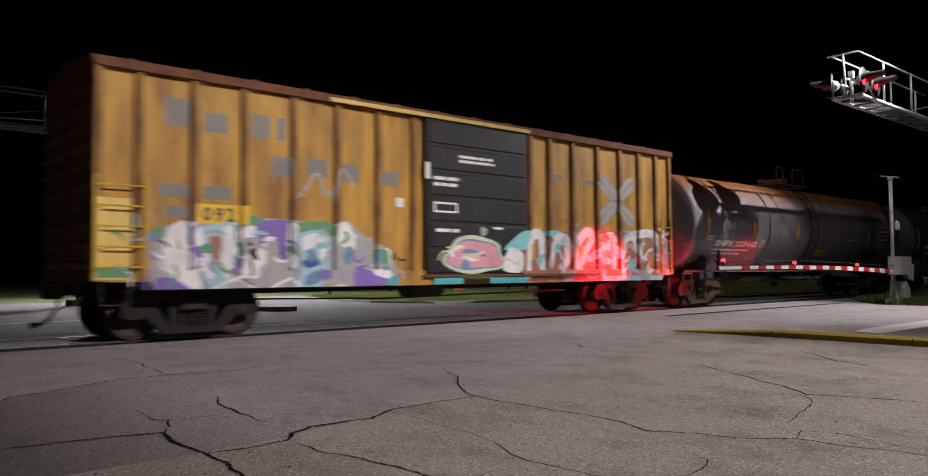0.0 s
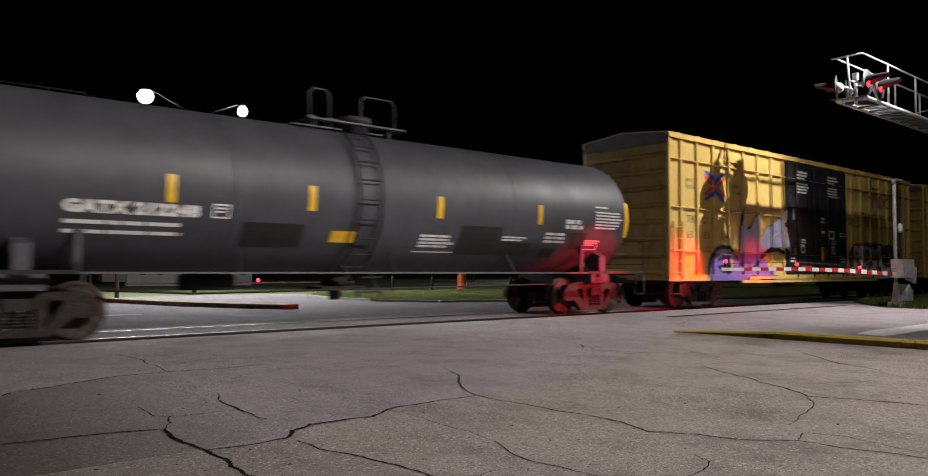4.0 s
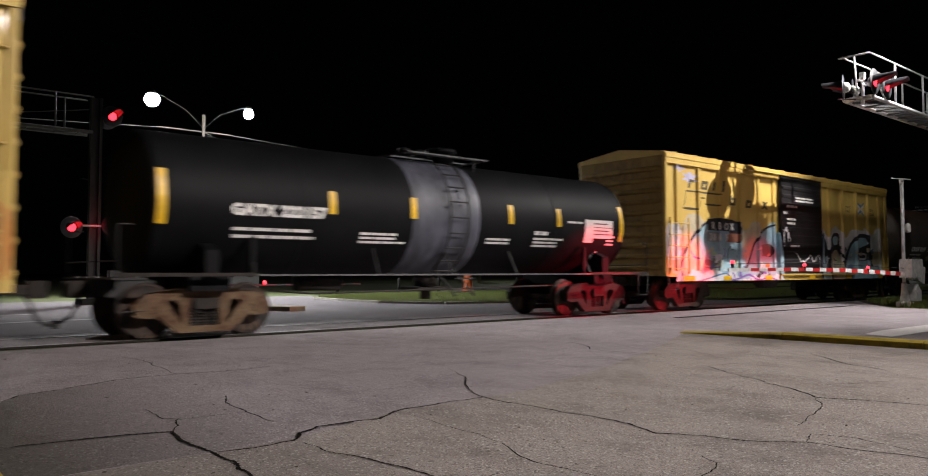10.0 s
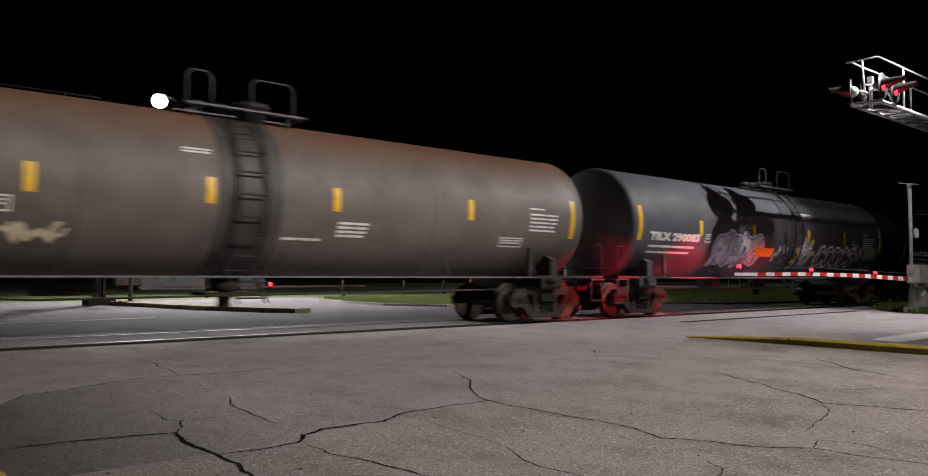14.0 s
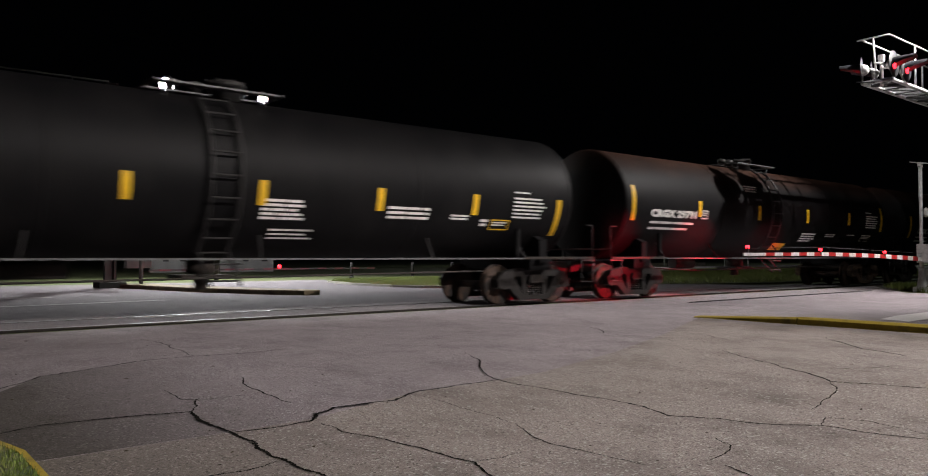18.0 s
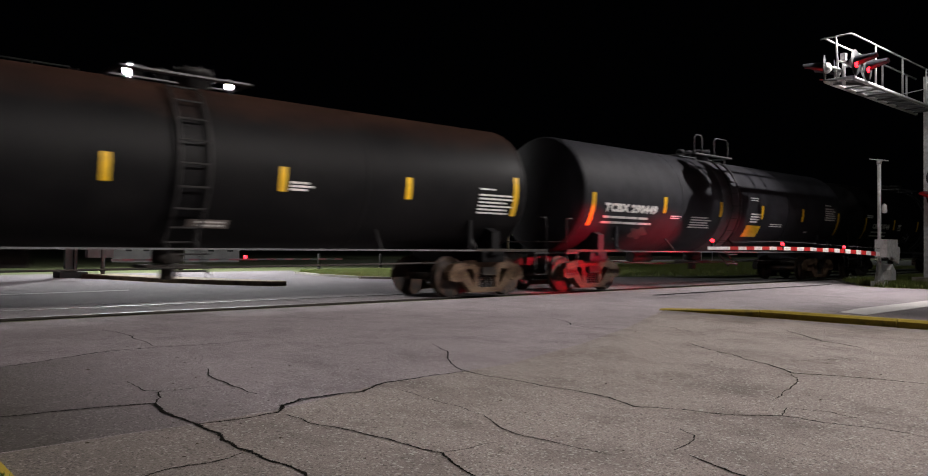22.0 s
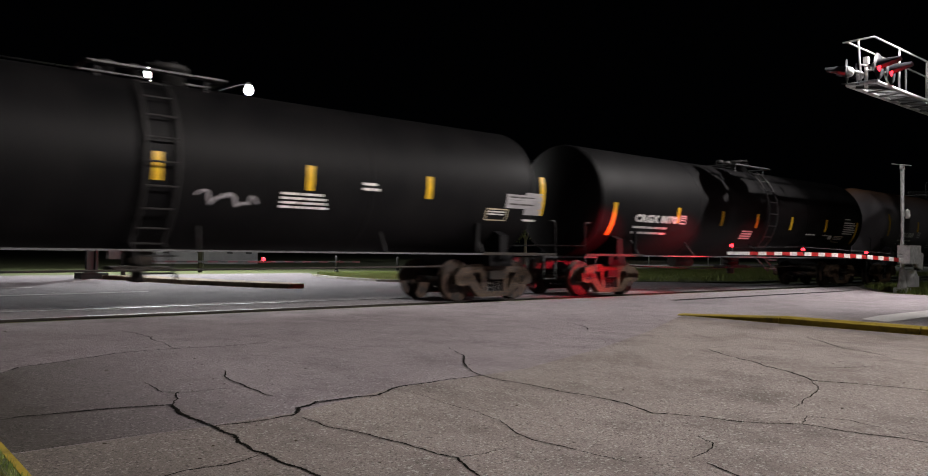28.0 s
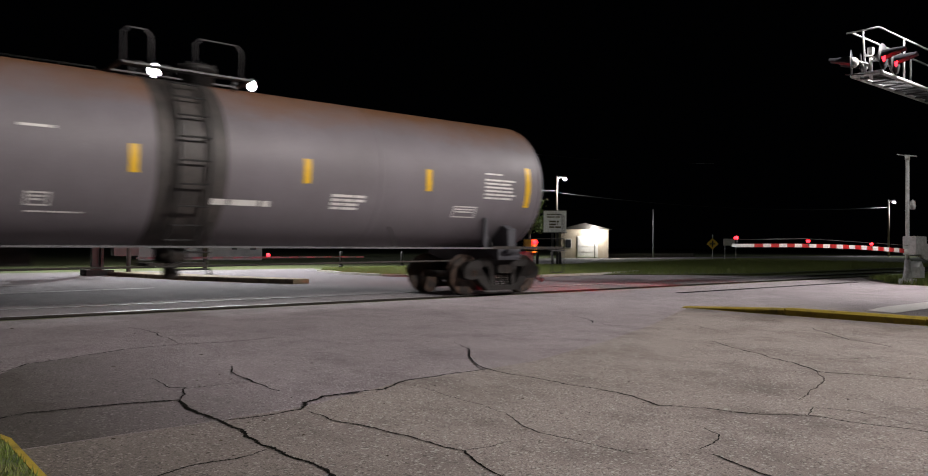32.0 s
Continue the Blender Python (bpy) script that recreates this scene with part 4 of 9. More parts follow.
    slat = mesh_of("slat", slat, "galv_dark")
    for y in (-0.80, 0.62):
        for k in range(4):
            at(part("slat", slat, None, platform), mid, y + k * 0.052, top)
    if hoops:
        bm = B()
        h = 0.62
        for a, b in ((mid - 0.75, mid - 0.3), (mid + 0.45, mid + 1.3)):
            for y in (-0.74,):
                bm = B()
                pipe(bm, [(a, y, top), (a, y, top + h - 0.1), (a + 0.1, y, top + h), (b - 0.1, y, top + h), (b, y, top + h - 0.1), (b, y, top)], 0.015, 6)
                part("hand_hoop", bm, "galv_dark", car, "bent pipe hand hoop on the platform")
    # top running rail of some cars is left bare; side running line and sill
    for s in (-1, 1):
        bm = B()
        box(bm, 1.5, span - 1.5, s * (HALF - 0.04) - 0.03, s * (HALF - 0.04) + 0.03, 1.05, 1.085)
        part("side_rail", bm, "galv_dark", car)
    for x in (1.6, 4.2, 7.9 * span / 15.86, span - 4.2, span - 1.6):
        for s in (-1, 1):
            bm = B()
            tube(bm, (x, s * (HALF - 0.05), 1.06), (x + 0.15, s * 1.05, zc - math.sqrt(max(r * r - 1.1025, 0.01)) + 0.02), 0.022, 6)
            part("rail_bracket", bm, "black", car)
    # saddles over the trucks, stub sills, end platforms with rails
    steel = {"grey_rust": "slate", "grey_brown_top": "slate", "brown_grey": "grime", "tank_black_rust": "tank_black"}.get(paint, paint)
    for x, s in ((BASE, -1), (span - BASE, 1)):
        bm = B()
        box(bm, x - 0.35, x + 0.35, -1.3, 1.3, 0.80, 1.05)
        for e in (-1, 1):
            prism(bm, [(e * 0.35, 0.95), (e * 1.38, 0.95), (e * 1.38, 1.5), (e * 1.1, 1.62), (e * 0.35, 1.15)], x - 0.12, x + 0.12, "yz")
        part("saddle", bm, steel, car, bevel=0.01)
        end = x + s * (BASE + 0.74)
        bm = B()
        box(bm, min(x, end), max(x, end), -0.22, 0.22, 0.70, 1.02)
        box(bm, min(end, end - s * 0.5), max(end, end - s * 0.5), -HALF, HALF, 1.00, 1.04)
        part("stub_sill", bm, "black", car)
        bm = B()
        gx = end - s * 0.06
        for e in (-1, 1):
            y = e * (HALF - 0.03)
            pipe(bm, [(gx, y, 1.02), (gx, y, 1.82), (gx - s * 0.03, y, 1.88), (gx - s * 0.22, y, 1.88)], 0.014, 6)
        pipe(bm, [(gx, -HALF + 0.03, 1.3), (gx, HALF - 0.03, 1.3)], 0.012, 6)
        pipe(bm, [(gx, -HALF + 0.02, 1.02), (gx, -HALF + 0.02, 0.5), (gx - s * 0.4, -HALF + 0.02, 0.5), (gx - s * 0.4, -HALF + 0.02, 1.02)], 0.016, 6)
        part("end_rail", bm, "black", car)
        bm = B()
        inner = x - s * 0.75
        box(bm, min(gx, inner), max(gx, inner), -HALF - 0.01, -HALF + 0.06, 1.05, 1.11)
        part("grab_sill", bm, "grime", car)
        bm = B()
        prism(bm, [(inner - 0.05, 1.05), (inner + 0.06, 1.05), (inner + 0.06, 1.75), (inner - 0.02, 1.75)], -1.32, -1.25)
        part("bracket_plate", bm, steel, car)
    # bottom outlet
    bm = B()
    lathe(bm, [(0.28, zc - r - 0.25), (0.28, zc - r + 0.05)], "z", (mid + 0.3, 0, 0), 16)
    tube(bm, (mid + 0.3, 0, zc - r - 0.55), (mid + 0.3, 0, zc - r - 0.2), 0.13, 12)
    box(bm, mid - 0.2, mid + 0.8, -0.35, 0.35, zc - r - 0.35, zc - r - 0.27)
    part("bottom_outlet", bm, "grime", car)
    bm = B()
    tube(bm, (mid - 2.9, 0.2, 0.9), (mid - 1.9, 0.2, 0.9), 0.17, 12)
    part("air_reservoir", bm, "grime", car)
    bm = B()
    pipe(bm, [(2.2, -0.75, 0.78), (mid - 3, -0.7, 0.7), (span - 2.2, -0.75, 0.78)], 0.02, 6)
    part("brake_pipe", bm, "grime", car)
    # yellow reflective strips: tall ones at the ends, short ones between
    low_end, high_end, low, high = strips["ends"] + strips["middle"]
    places = strips["at"]
    for x in places:
            z0, z1, w = (low_end, high_end, 0.16) if x in (places[0], places[-1]) else (low, high, 0.15)
            bm = B()
            n = 6
            for k in range(n):
                a, b = ((z0 + (z1 - z0) * j / n - zc) / r for j in (k, k + 1))
                q = [bm.verts.new((xx, -(r + 0.008) * math.cos(t), zc + (r + 0.008) * math.sin(t))) for xx, t in ((x - w / 2, a), (x + w / 2, a), (x + w / 2, b), (x - w / 2, b))]
                bm.faces.new(q)
            part("reflective_strip", bm, "reflector", car, "yellow reflective strip")
    for x in (BASE, span - BASE):
        add_truck(car, x, start)
    add_couplers(car, -0.76, span + 0.76)
    if letters:
        letters(car, span, r, zc)
    return car


# ---- paints of the cars ----
M["door_black"] = material("door_black", (0.014, 0.014, 0.016), 0.4, second=(0.024, 0.022, 0.022), scale=3, stretch=(2, 2, 0.5), spec=0.35, dents=0.3)
M["old_yellow"] = material("faded_orange_yellow", (0.46, 0.235, 0.02), 0.6, second=(0.22, 0.095, 0.02), scale=1.3, lo=0.42, hi=0.66, stretch=(2.2, 2.2, 0.45), grain=50, grain_amount=0.2)
M["old_post"] = material("rusted_yellow_post", (0.32, 0.15, 0.02), 0.7, second=(0.13, 0.055, 0.018), scale=2, lo=0.42, hi=0.6, stretch=(2, 2, 0.5), grain=50, grain_amount=0.2)
# End sheets are darker and browner than the car sides.
M["end_brown"] = material("brown_end_sheet", (0.15, 0.08, 0.025), 0.8, second=(0.03, 0.02, 0.014), scale=1.6, lo=0.4, hi=0.62)
M["ladder_yellow"] = material("chipped_yellow_paint", (0.55, 0.36, 0.03), 0.55, second=(0.3, 0.17, 0.03), scale=6, lo=0.5, hi=0.72)
M["end_yellow"] = material("dull_yellow_end_sheet", (0.36, 0.23, 0.06), 0.7, second=(0.12, 0.065, 0.022), scale=1.4, lo=0.45, hi=0.72, stretch=(1, 1.4, 0.6))
M["brown_roof"] = material("rusted_brown_roof", (0.10, 0.035, 0.02), 0.85, second=(0.18, 0.07, 0.03), scale=3)
M["tall_yellow"] = material("clean_yellow_paint", (0.62, 0.445, 0.14), 0.25, second=(0.53, 0.36, 0.10), scale=1.1, lo=0.42, hi=0.75, stretch=(1.5, 1.5, 0.5), grain_amount=0.06, bump=0.03, dents=0.5)
M["pale_yellow"] = material("pale_yellow_paint", (0.68, 0.48, 0.125), 0.45, second=(0.58, 0.38, 0.09), scale=1.3, lo=0.42, hi=0.7, stretch=(2, 2, 0.5), grain_amount=0.08, bump=0.05, dents=0.3)
M["grey_rust"] = material("grey_paint_rusting_above", (0.205, 0.195, 0.218), 0.5, second=(0.16, 0.152, 0.168), scale=0.8, spec=0.3, top=(0.20, 0.075, 0.022), top_from=0.55, top_to=1.25)
M["brown_grey"] = material("dusty_brown_grey_paint", (0.13, 0.106, 0.09), 0.6, second=(0.088, 0.072, 0.063), scale=1.2, top=(0.17, 0.08, 0.045), top_from=0.7, top_to=1.4)
M["grey_brown_top"] = material("grey_paint_brown_above", (0.165, 0.15, 0.165), 0.5, second=(0.145, 0.132, 0.142), scale=0.8, spec=0.3, top=(0.17, 0.085, 0.045), top_from=0.75, top_to=1.4)
M["slate"] = material("slate_grey_paint", (0.06, 0.06, 0.07), 0.5, second=(0.042, 0.042, 0.048), scale=1.2, spec=0.35)
M["slate_dark"] = material("dark_slate_paint", (0.025, 0.025, 0.030), 0.6, second=(0.018, 0.018, 0.021), scale=1.2, spec=0.12)
M["band_blue"] = material("blue_grey_patch", (0.085, 0.088, 0.115), 0.5, second=(0.03, 0.03, 0.038), scale=1.5, stretch=(1.5, 1, 0.4))
M["mid_grey"] = material("mid_grey_paint", (0.078, 0.078, 0.094), 0.55, second=(0.05, 0.05, 0.059), scale=1.0, spec=0.25)
M["tank_black"] = material("matt_black_paint", (0.0045, 0.0044, 0.005), 0.55, second=(0.0085, 0.008, 0.0083), scale=1.2, stretch=(1, 1, 0.5), spec=0.1)
M["tank_black_rust"] = material("black_paint_rusting_above", (0.0045, 0.0044, 0.005), 0.55, second=(0.0085, 0.008, 0.0083), scale=1.2, spec=0.1, top=(0.04, 0.02, 0.014), top_from=0.75, top_to=1.45)
M["gloss_black"] = material("glossy_black_paint", (0.0042, 0.0042, 0.0047), 0.55, second=(0.0065, 0.0065, 0.0072), scale=1.2, bump=0.03, spec=0.1)
M["band_grey"] = material("dull_grey_band", (0.05, 0.05, 0.06), 0.5, second=(0.028, 0.028, 0.033), scale=2)
M["band_dark"] = material("dark_stain", (0.035, 0.032, 0.03), 0.6, second=(0.07, 0.06, 0.055), scale=2)
TALL_BAYS = (0.65, 1.49, 2.36, 3.25, 4.13, 5.04, 5.95, 6.78, 11.8, 12.3, 13.2, 14.1, 15.02, 15.87, 16.76, 17.65)
PALE_BAYS = (0.6, 1.7, 2.83, 3.98, 5.12, 6.1, 9.5, 10.18, 11.31, 12.51, 13.59, 14.67)
OLD_BAYS = (0.69, 1.59, 2.48, 3.43, 4.35, 5.29, 6.17, 9.62, 10.3, 11.15, 12.1, 13.03, 13.86, 14.63)
OLD_DOOR, TALL_DOOR = (6.42, 9.4), (6.92, 11.68)
FIFTY = 15.35

PALETTE = {
    "purple": (0.19, 0.11, 0.42), "lavender": (0.50, 0.47, 0.66), "ink": (0.012, 0.012, 0.018), "chalk": (0.72, 0.70, 0.72),
    "turquoise": (0.05, 0.34, 0.40), "aqua": (0.20, 0.52, 0.56), "orange": (0.52, 0.17, 0.03), "pink": (0.60, 0.26, 0.33),
    "reflector": (0.7, 0.42, 0.02), "cream": (0.58, 0.50, 0.34), "pale_blue": (0.33, 0.50, 0.58), "mid_blue": (0.12, 0.22, 0.38), "leaf_green": (0.10, 0.26, 0.13),
    "dust_grey": (0.34, 0.33, 0.34), "blood_red": (0.42, 0.04, 0.03), "royal_blue": (0.03, 0.05, 0.38), "signal_red": (0.62, 0.06, 0.02),
    "faded_red": (0.40, 0.10, 0.10), "mint": (0.47, 0.58, 0.39), "brick": (0.34, 0.13, 0.08), "plum": (0.10, 0.04, 0.16), "mauve": (0.34, 0.20, 0.36), "slate_ink": (0.03, 0.03, 0.036), "ghost": (0.19, 0.165, 0.15), "haze": (0.60, 0.35, 0.085),
}
for key, colour in PALETTE.items():
    M["spray_" + key] = material("spray_" + key, colour, 0.6, second=tuple(c * 0.7 + 0.03 for c in colour), scale=3.5, lo=0.45, hi=0.7, grain=70, grain_amount=0.1, bump=0.04)


def clipped(poly, axis, limit, keep_above):
    out = []
    for a, b in zip(poly, poly[1:] + poly[:1]):
        ina, inb = ((p[axis] >= limit) == keep_above for p in (a, b))
        if ina:
            out.append(a)
        if ina != inb:
            f = (limit - a[axis]) / (b[axis] - a[axis])
            out.append((a[0] + f * (b[0] - a[0]), a[1] + f * (b[1] - a[1])))
    return out


def between(poly, axis, lo, hi):
    if len(poly) < 3:
        return []
    poly = clipped(poly, axis, lo, True)
    return clipped(poly, axis, hi, False) if len(poly) > 2 else []


class Wall:
    """The near side of a box car: how far its surface stands out at each place along it."""

    def __init__(self, car, length, sill, bays, door, tall):
        self.car, self.low, self.floor, self.length, self.tall = car, sill + 0.15, sill - (0.02 if tall else 0.15), length, tall
        w = 0.045 if tall else 0.055
        knots = []
        for p in (0.07, *bays, length - 0.07):
            knots += [(p - w - 0.031, -HALF + 0.06), (p - w - 0.001, -HALF - 0.01), (p + w + 0.001, -HALF - 0.01), (p + w + 0.031, -HALF + 0.06)]
        face = -HALF - (0.052 if tall else 0.087)
        d0, d1 = door
        knots = [k for k in knots if not d0 - 0.12 < k[0] < d1 + 0.12]
        knots += [(d0 - 0.101, -HALF + 0.06), (d0 - 0.1, face), (d1 + 0.1, face), (d1 + 0.101, -HALF + 0.06)]
        self.knots = sorted([(-1, -HALF + 0.06), (length + 1, -HALF + 0.06)] + knots)

    def depth(self, x):
        for (a, ya), (b, yb) in zip(self.knots, self.knots[1:]):
            if a <= x <= b:
                return ya + (yb - ya) * (x - a) / max(b - a, 1e-6)
        return -HALF

    def paint(self, polys, mat, layer=1, name="sprayed_paint", label=""):
        bm = B()
        off = 0.0022 * layer
        for poly in polys:
            for lo, hi, fixed in ((self.floor, self.low, -HALF - 0.022), (self.low, 9.0, None)):
                zone = between(between(list(poly), 0, 0.02, self.length - 0.02), 1, lo, hi)
                if len(zone) < 3:
                    continue
                for (a, ya), (b, yb) in zip(self.knots, self.knots[1:]):
                    if b - a < 1e-5:
                        continue
                    bit = between(zone, 0, a, b)
                    if len(bit) < 3:
                        continue
                    vs = []
                    for x, z in bit:
                        y = (ya + (yb - ya) * (x - a) / (b - a)) if fixed is None else min(fixed, ya, yb)
                        vs.append(bm.verts.new((x, y - off, z)))
                    bm.faces.new(vs)
        bmesh.ops.remove_doubles(bm, verts=bm.verts, dist=0.0004)
        return part(name, bm, mat, self.car, label)

    def words(self, text, x, z, size, mat, gap=1.12, slant=0.0, bold=0.0, proud=0.004):
        for ch in text:
            if ch == " ":
                x += size * 0.45
                continue
            me = text_mesh(ch, size, mat, slant, 1.0, bold)
            xs = [v.co.x for v in me.vertices]
            wide = max(xs) - min(xs)
            deep = min(self.depth(x), self.depth(x + wide / 2), self.depth(x + wide))
            for v in me.vertices:
                v.co = Vector((x + v.co.x - min(xs), deep - proud - v.co.z, z + v.co.y))
            part("letter", me, None, self.car)
            x += wide * gap + size * 0.09
        return x

    def small_print(self, x, z, w, rows, h=0.05, gap=0.1, mat="lettering", seed=1):
        bm = B()
        deep = min(self.depth(x), self.depth(x + w / 2), self.depth(x + w))
        bars(bm, x, z, w, rows, h, gap, 0.25, seed, deep - 0.002)
        part("small_print", bm, mat, self.car, "lines of small lettering")

    def panel(self, x0, x1, z0, z1, mat, layer=1, name="painted_panel"):
        return self.paint([[(x0, z0), (x1, z0), (x1, z1), (x0, z1)]], mat, layer, name)


class Drum:
    """The near side of a tank."""

    def __init__(self, car, span, r, zc):
        self.car, self.span, self.r, self.zc = car, span, r, zc

    def paint(self, polys, mat, layer=1, name="sprayed_paint", label=""):
        bm = B()
        rad = self.r + 0.006 + 0.0022 * layer
        for poly in polys:
            zs = [p[1] for p in poly]
            n = max(1, int((max(zs) - min(zs)) / 0.14))
            for k in range(n):
                lo, hi = (min(zs) + (max(zs) - min(zs)) * j / n for j in (k, k + 1))
                bit = between(list(poly), 1, lo, hi)
                if len(bit) < 3:
                    continue
                bm.faces.new([bm.verts.new((x, -rad * math.cos((z - self.zc) / self.r), self.zc + rad * math.sin((z - self.zc) / self.r))) for x, z in bit])
        bmesh.ops.remove_doubles(bm, verts=bm.verts, dist=0.0004)
        return part(name, bm, mat, self.car, label)

    def words(self, text, x, z, size, mat="lettering", width=None, bold=0.006, slant=0.0):
        me = text_mesh(text, size, mat, slant, 1.05, bold)
        xs = [v.co.x for v in me.vertices]
        k = width / (max(xs) - min(xs)) if width else 1.0
        for v in me.vertices:
            a = (z + v.co.y - self.zc) / self.r
            d = self.r + 0.009 + v.co.z
            v.co = Vector((x + (v.co.x - min(xs)) * k, -d * math.cos(a), self.zc + d * math.sin(a)))
        part("car_marking", me, None, self.car, "white painted car marking")

    def small_print(self, x, z, w, rows, h=0.045, gap=0.085, mat="lettering", seed=1):
        bm = B()
        bars(bm, x, z, w, rows, h, gap, 0.25, seed, 0.0, 0.003)
        for v in bm.verts:
            a = (v.co.z - self.zc) / self.r
            d = self.r + 0.004 - v.co.y
            v.co = Vector((v.co.x, -d * math.cos(a), self.zc + d * math.sin(a)))
        part("small_print", bm, mat, self.car, "lines of small lettering")

    def panel(self, x0, x1, z0, z1, mat, layer=1, name="painted_panel", label=""):
        return self.paint([[(x0, z0), (x1, z0), (x1, z1), (x0, z1)]], mat, layer, name, label)

    def boxed(self, x, z, mat="lettering", w=0.28, h=0.24, t=0.028):
        for q in ((x, x + w, z, z + t), (x, x + w, z + h - t, z + h), (x, x + t, z + t, z + h - t), (x + w - t, x + w, z + t, z + h - t)):
            self.panel(*q, mat, 1, "box_line")
        self.small_print(x + 0.06, z + h - 0.09, w - 0.12, 2, 0.03, 0.06)


def blob(cx, cz, w, h, rng, lobes=5, square=3.2, rough=0.10, lean=0.0, n=40):
    ph = [rng.uniform(0, math.tau) for _ in range(3)]
    out = []
    for k in range(n):
        a = k * math.tau / n
        c, s = math.cos(a), math.sin(a)
        base = (abs(c) ** square + abs(s) ** square) ** (-1 / square)
        rad = base * (1 + rough * math.sin(lobes * a + ph[0]) + 0.6 * rough * math.sin((lobes + 2) * a + ph[1]))
        out.append((cx + rad * c * w / 2 + lean * rad * s * h / 2, cz + rad * s * h / 2))
    return out


def grown(poly, d):
    cx, cz = sum(p[0] for p in poly) / len(poly), sum(p[1] for p in poly) / len(poly)
    out = []
    for x, z in poly:
        v = Vector((x - cx, z - cz))
        v = v * ((v.length + d) / max(v.length, 1e-6))
        out.append((cx + v.x, cz + v.y))
    return out


def stroke(points, width):
    """A band along a bent line."""
    pts = [Vector(p) for p in points]
    left, right = [], []
    for i, p in enumerate(pts):
        way = (pts[min(i + 1, len(pts) - 1)] - pts[max(i - 1, 0)]).normalized()
        w = width * (0.55 + 0.45 * math.sin(math.pi * (i + 0.5) / len(pts)))
        left.append((p.x - way.y * w / 2, p.y + way.x * w / 2))
        right.append((p.x + way.y * w / 2, p.y - way.x * w / 2))
    return [[left[i], left[i + 1], right[i + 1], right[i]] for i in range(len(pts) - 1)]


def arc(cx, cz, rx, rz, a0, a1, n=14):
    return [(cx + rx * math.cos(radians(a0 + (a1 - a0) * k / n)), cz + rz * math.sin(radians(a0 + (a1 - a0) * k / n))) for k in range(n + 1)]


def sprayed_word(on, x0, x1, z0, z1, count, fills, outline, cloud, light, seed, lean=0.08, holes=True, streaks=3, accents=()):
    """A row of swollen letters with a dark outline, a cloud behind, shaded lower parts and light streaks."""
    rng = random.Random(seed)
    step = (x1 - x0) / count
    shapes = []
    for k in range(count):
        w, h = step * rng.uniform(1.0, 1.22), (z1 - z0) * rng.uniform(0.86, 1.0)
        shapes.append(blob(x0 + step * (k + 0.5), (z0 + z1) / 2 + rng.uniform(-0.05, 0.05) * (z1 - z0), w, h, rng, rng.choice((3, 4, 5)), rng.uniform(2.4, 4), 0.11, lean * rng.uniform(-1, 1)))
    if cloud:
        for k, s in enumerate(shapes):
            on.paint([grown(s, 0.10 + 0.04 * rng.random())], "spray_" + cloud, 1 + 0.15 * k, "sprayed_cloud")
    for k, s in enumerate(shapes):
        base = 2 + (k % 2) * 0.6
        on.paint([grown(s, 0.045)], "spray_" + outline, base, "sprayed_outline")
        fill = fills[k % len(fills)]
        on.paint([s], "spray_" + fill, base + 1, "sprayed_letter")
        second = fills[(k + 1 + len(fills) // 2) % len(fills)]
        zs, xs = [p[1] for p in s], [p[0] for p in s]
        cx, cz, w, h = (min(xs) + max(xs)) / 2, (min(zs) + max(zs)) / 2, max(xs) - min(xs), max(zs) - min(zs)
        cut = cz - h * rng.uniform(0.0, 0.25)
        low = clipped(s, 1, cut, False)
        if len(low) > 2:
            on.paint([low], "spray_" + second, base + 2, "sprayed_shade")
        if holes:
            hole = blob(cx + rng.uniform(-0.1, 0.1) * w, cz + rng.uniform(-0.1, 0.25) * h, w * rng.uniform(0.16, 0.3), h * rng.uniform(0.12, 0.24), rng, 3, 2.2, 0.15)
            notch = blob(cx + rng.uniform(-0.3, 0.3) * w, min(zs) + 0.12 * h, w * 0.16, h * 0.34, rng, 3, 2.2, 0.1)
            for q in (hole, notch):
                on.paint([q], "spray_" + outline, base + 3, "sprayed_hole")
        lines = []
        for j in range(streaks):
            a = rng.uniform(60, 200)
            lines.append(stroke(arc(cx + rng.uniform(-0.1, 0.1) * w, cz + rng.uniform(-0.15, 0.15) * h, w * rng.uniform(0.2, 0.4), h * rng.uniform(0.2, 0.42), a, a + rng.uniform(30, 90), 6), rng.uniform(0.03, 0.08)))
        for j, line in enumerate(lines):
            on.paint(line, "spray_" + light, base + 4 + 0.1 * j, "sprayed_highlight")
        if accents:
            for j in range(3):
                on.paint([blob(cx + rng.uniform(-0.38, 0.38) * w, cz + rng.uniform(-0.38, 0.38) * h, w * rng.uniform(0.15, 0.4), h * rng.uniform(0.1, 0.3), rng, 4, 2.2, 0.2)], "spray_" + rng.choice(accents), base + 2.6 + 0.1 * j, "sprayed_accent")


def scribble(on, x0, x1, z0, z1, mat, seed, width=0.035, turns=7):
    rng = random.Random(seed)
    pts = [(x0 + (x1 - x0) * k / turns + rng.uniform(-0.5, 0.5) * (x1 - x0) / turns, rng.uniform(z0, z1)) for k in range(turns + 1)]
    fine = []
    for a, b in zip(pts, pts[1:]):
        fine += [(a[0] + (b[0] - a[0]) * f, a[1] + (b[1] - a[1]) * f + 0.12 * (z1 - z0) * math.sin(math.pi * f)) for f in (0, 0.25, 0.5, 0.75)]
    on.paint(stroke(fine, width), mat, 3, "sprayed_tag")


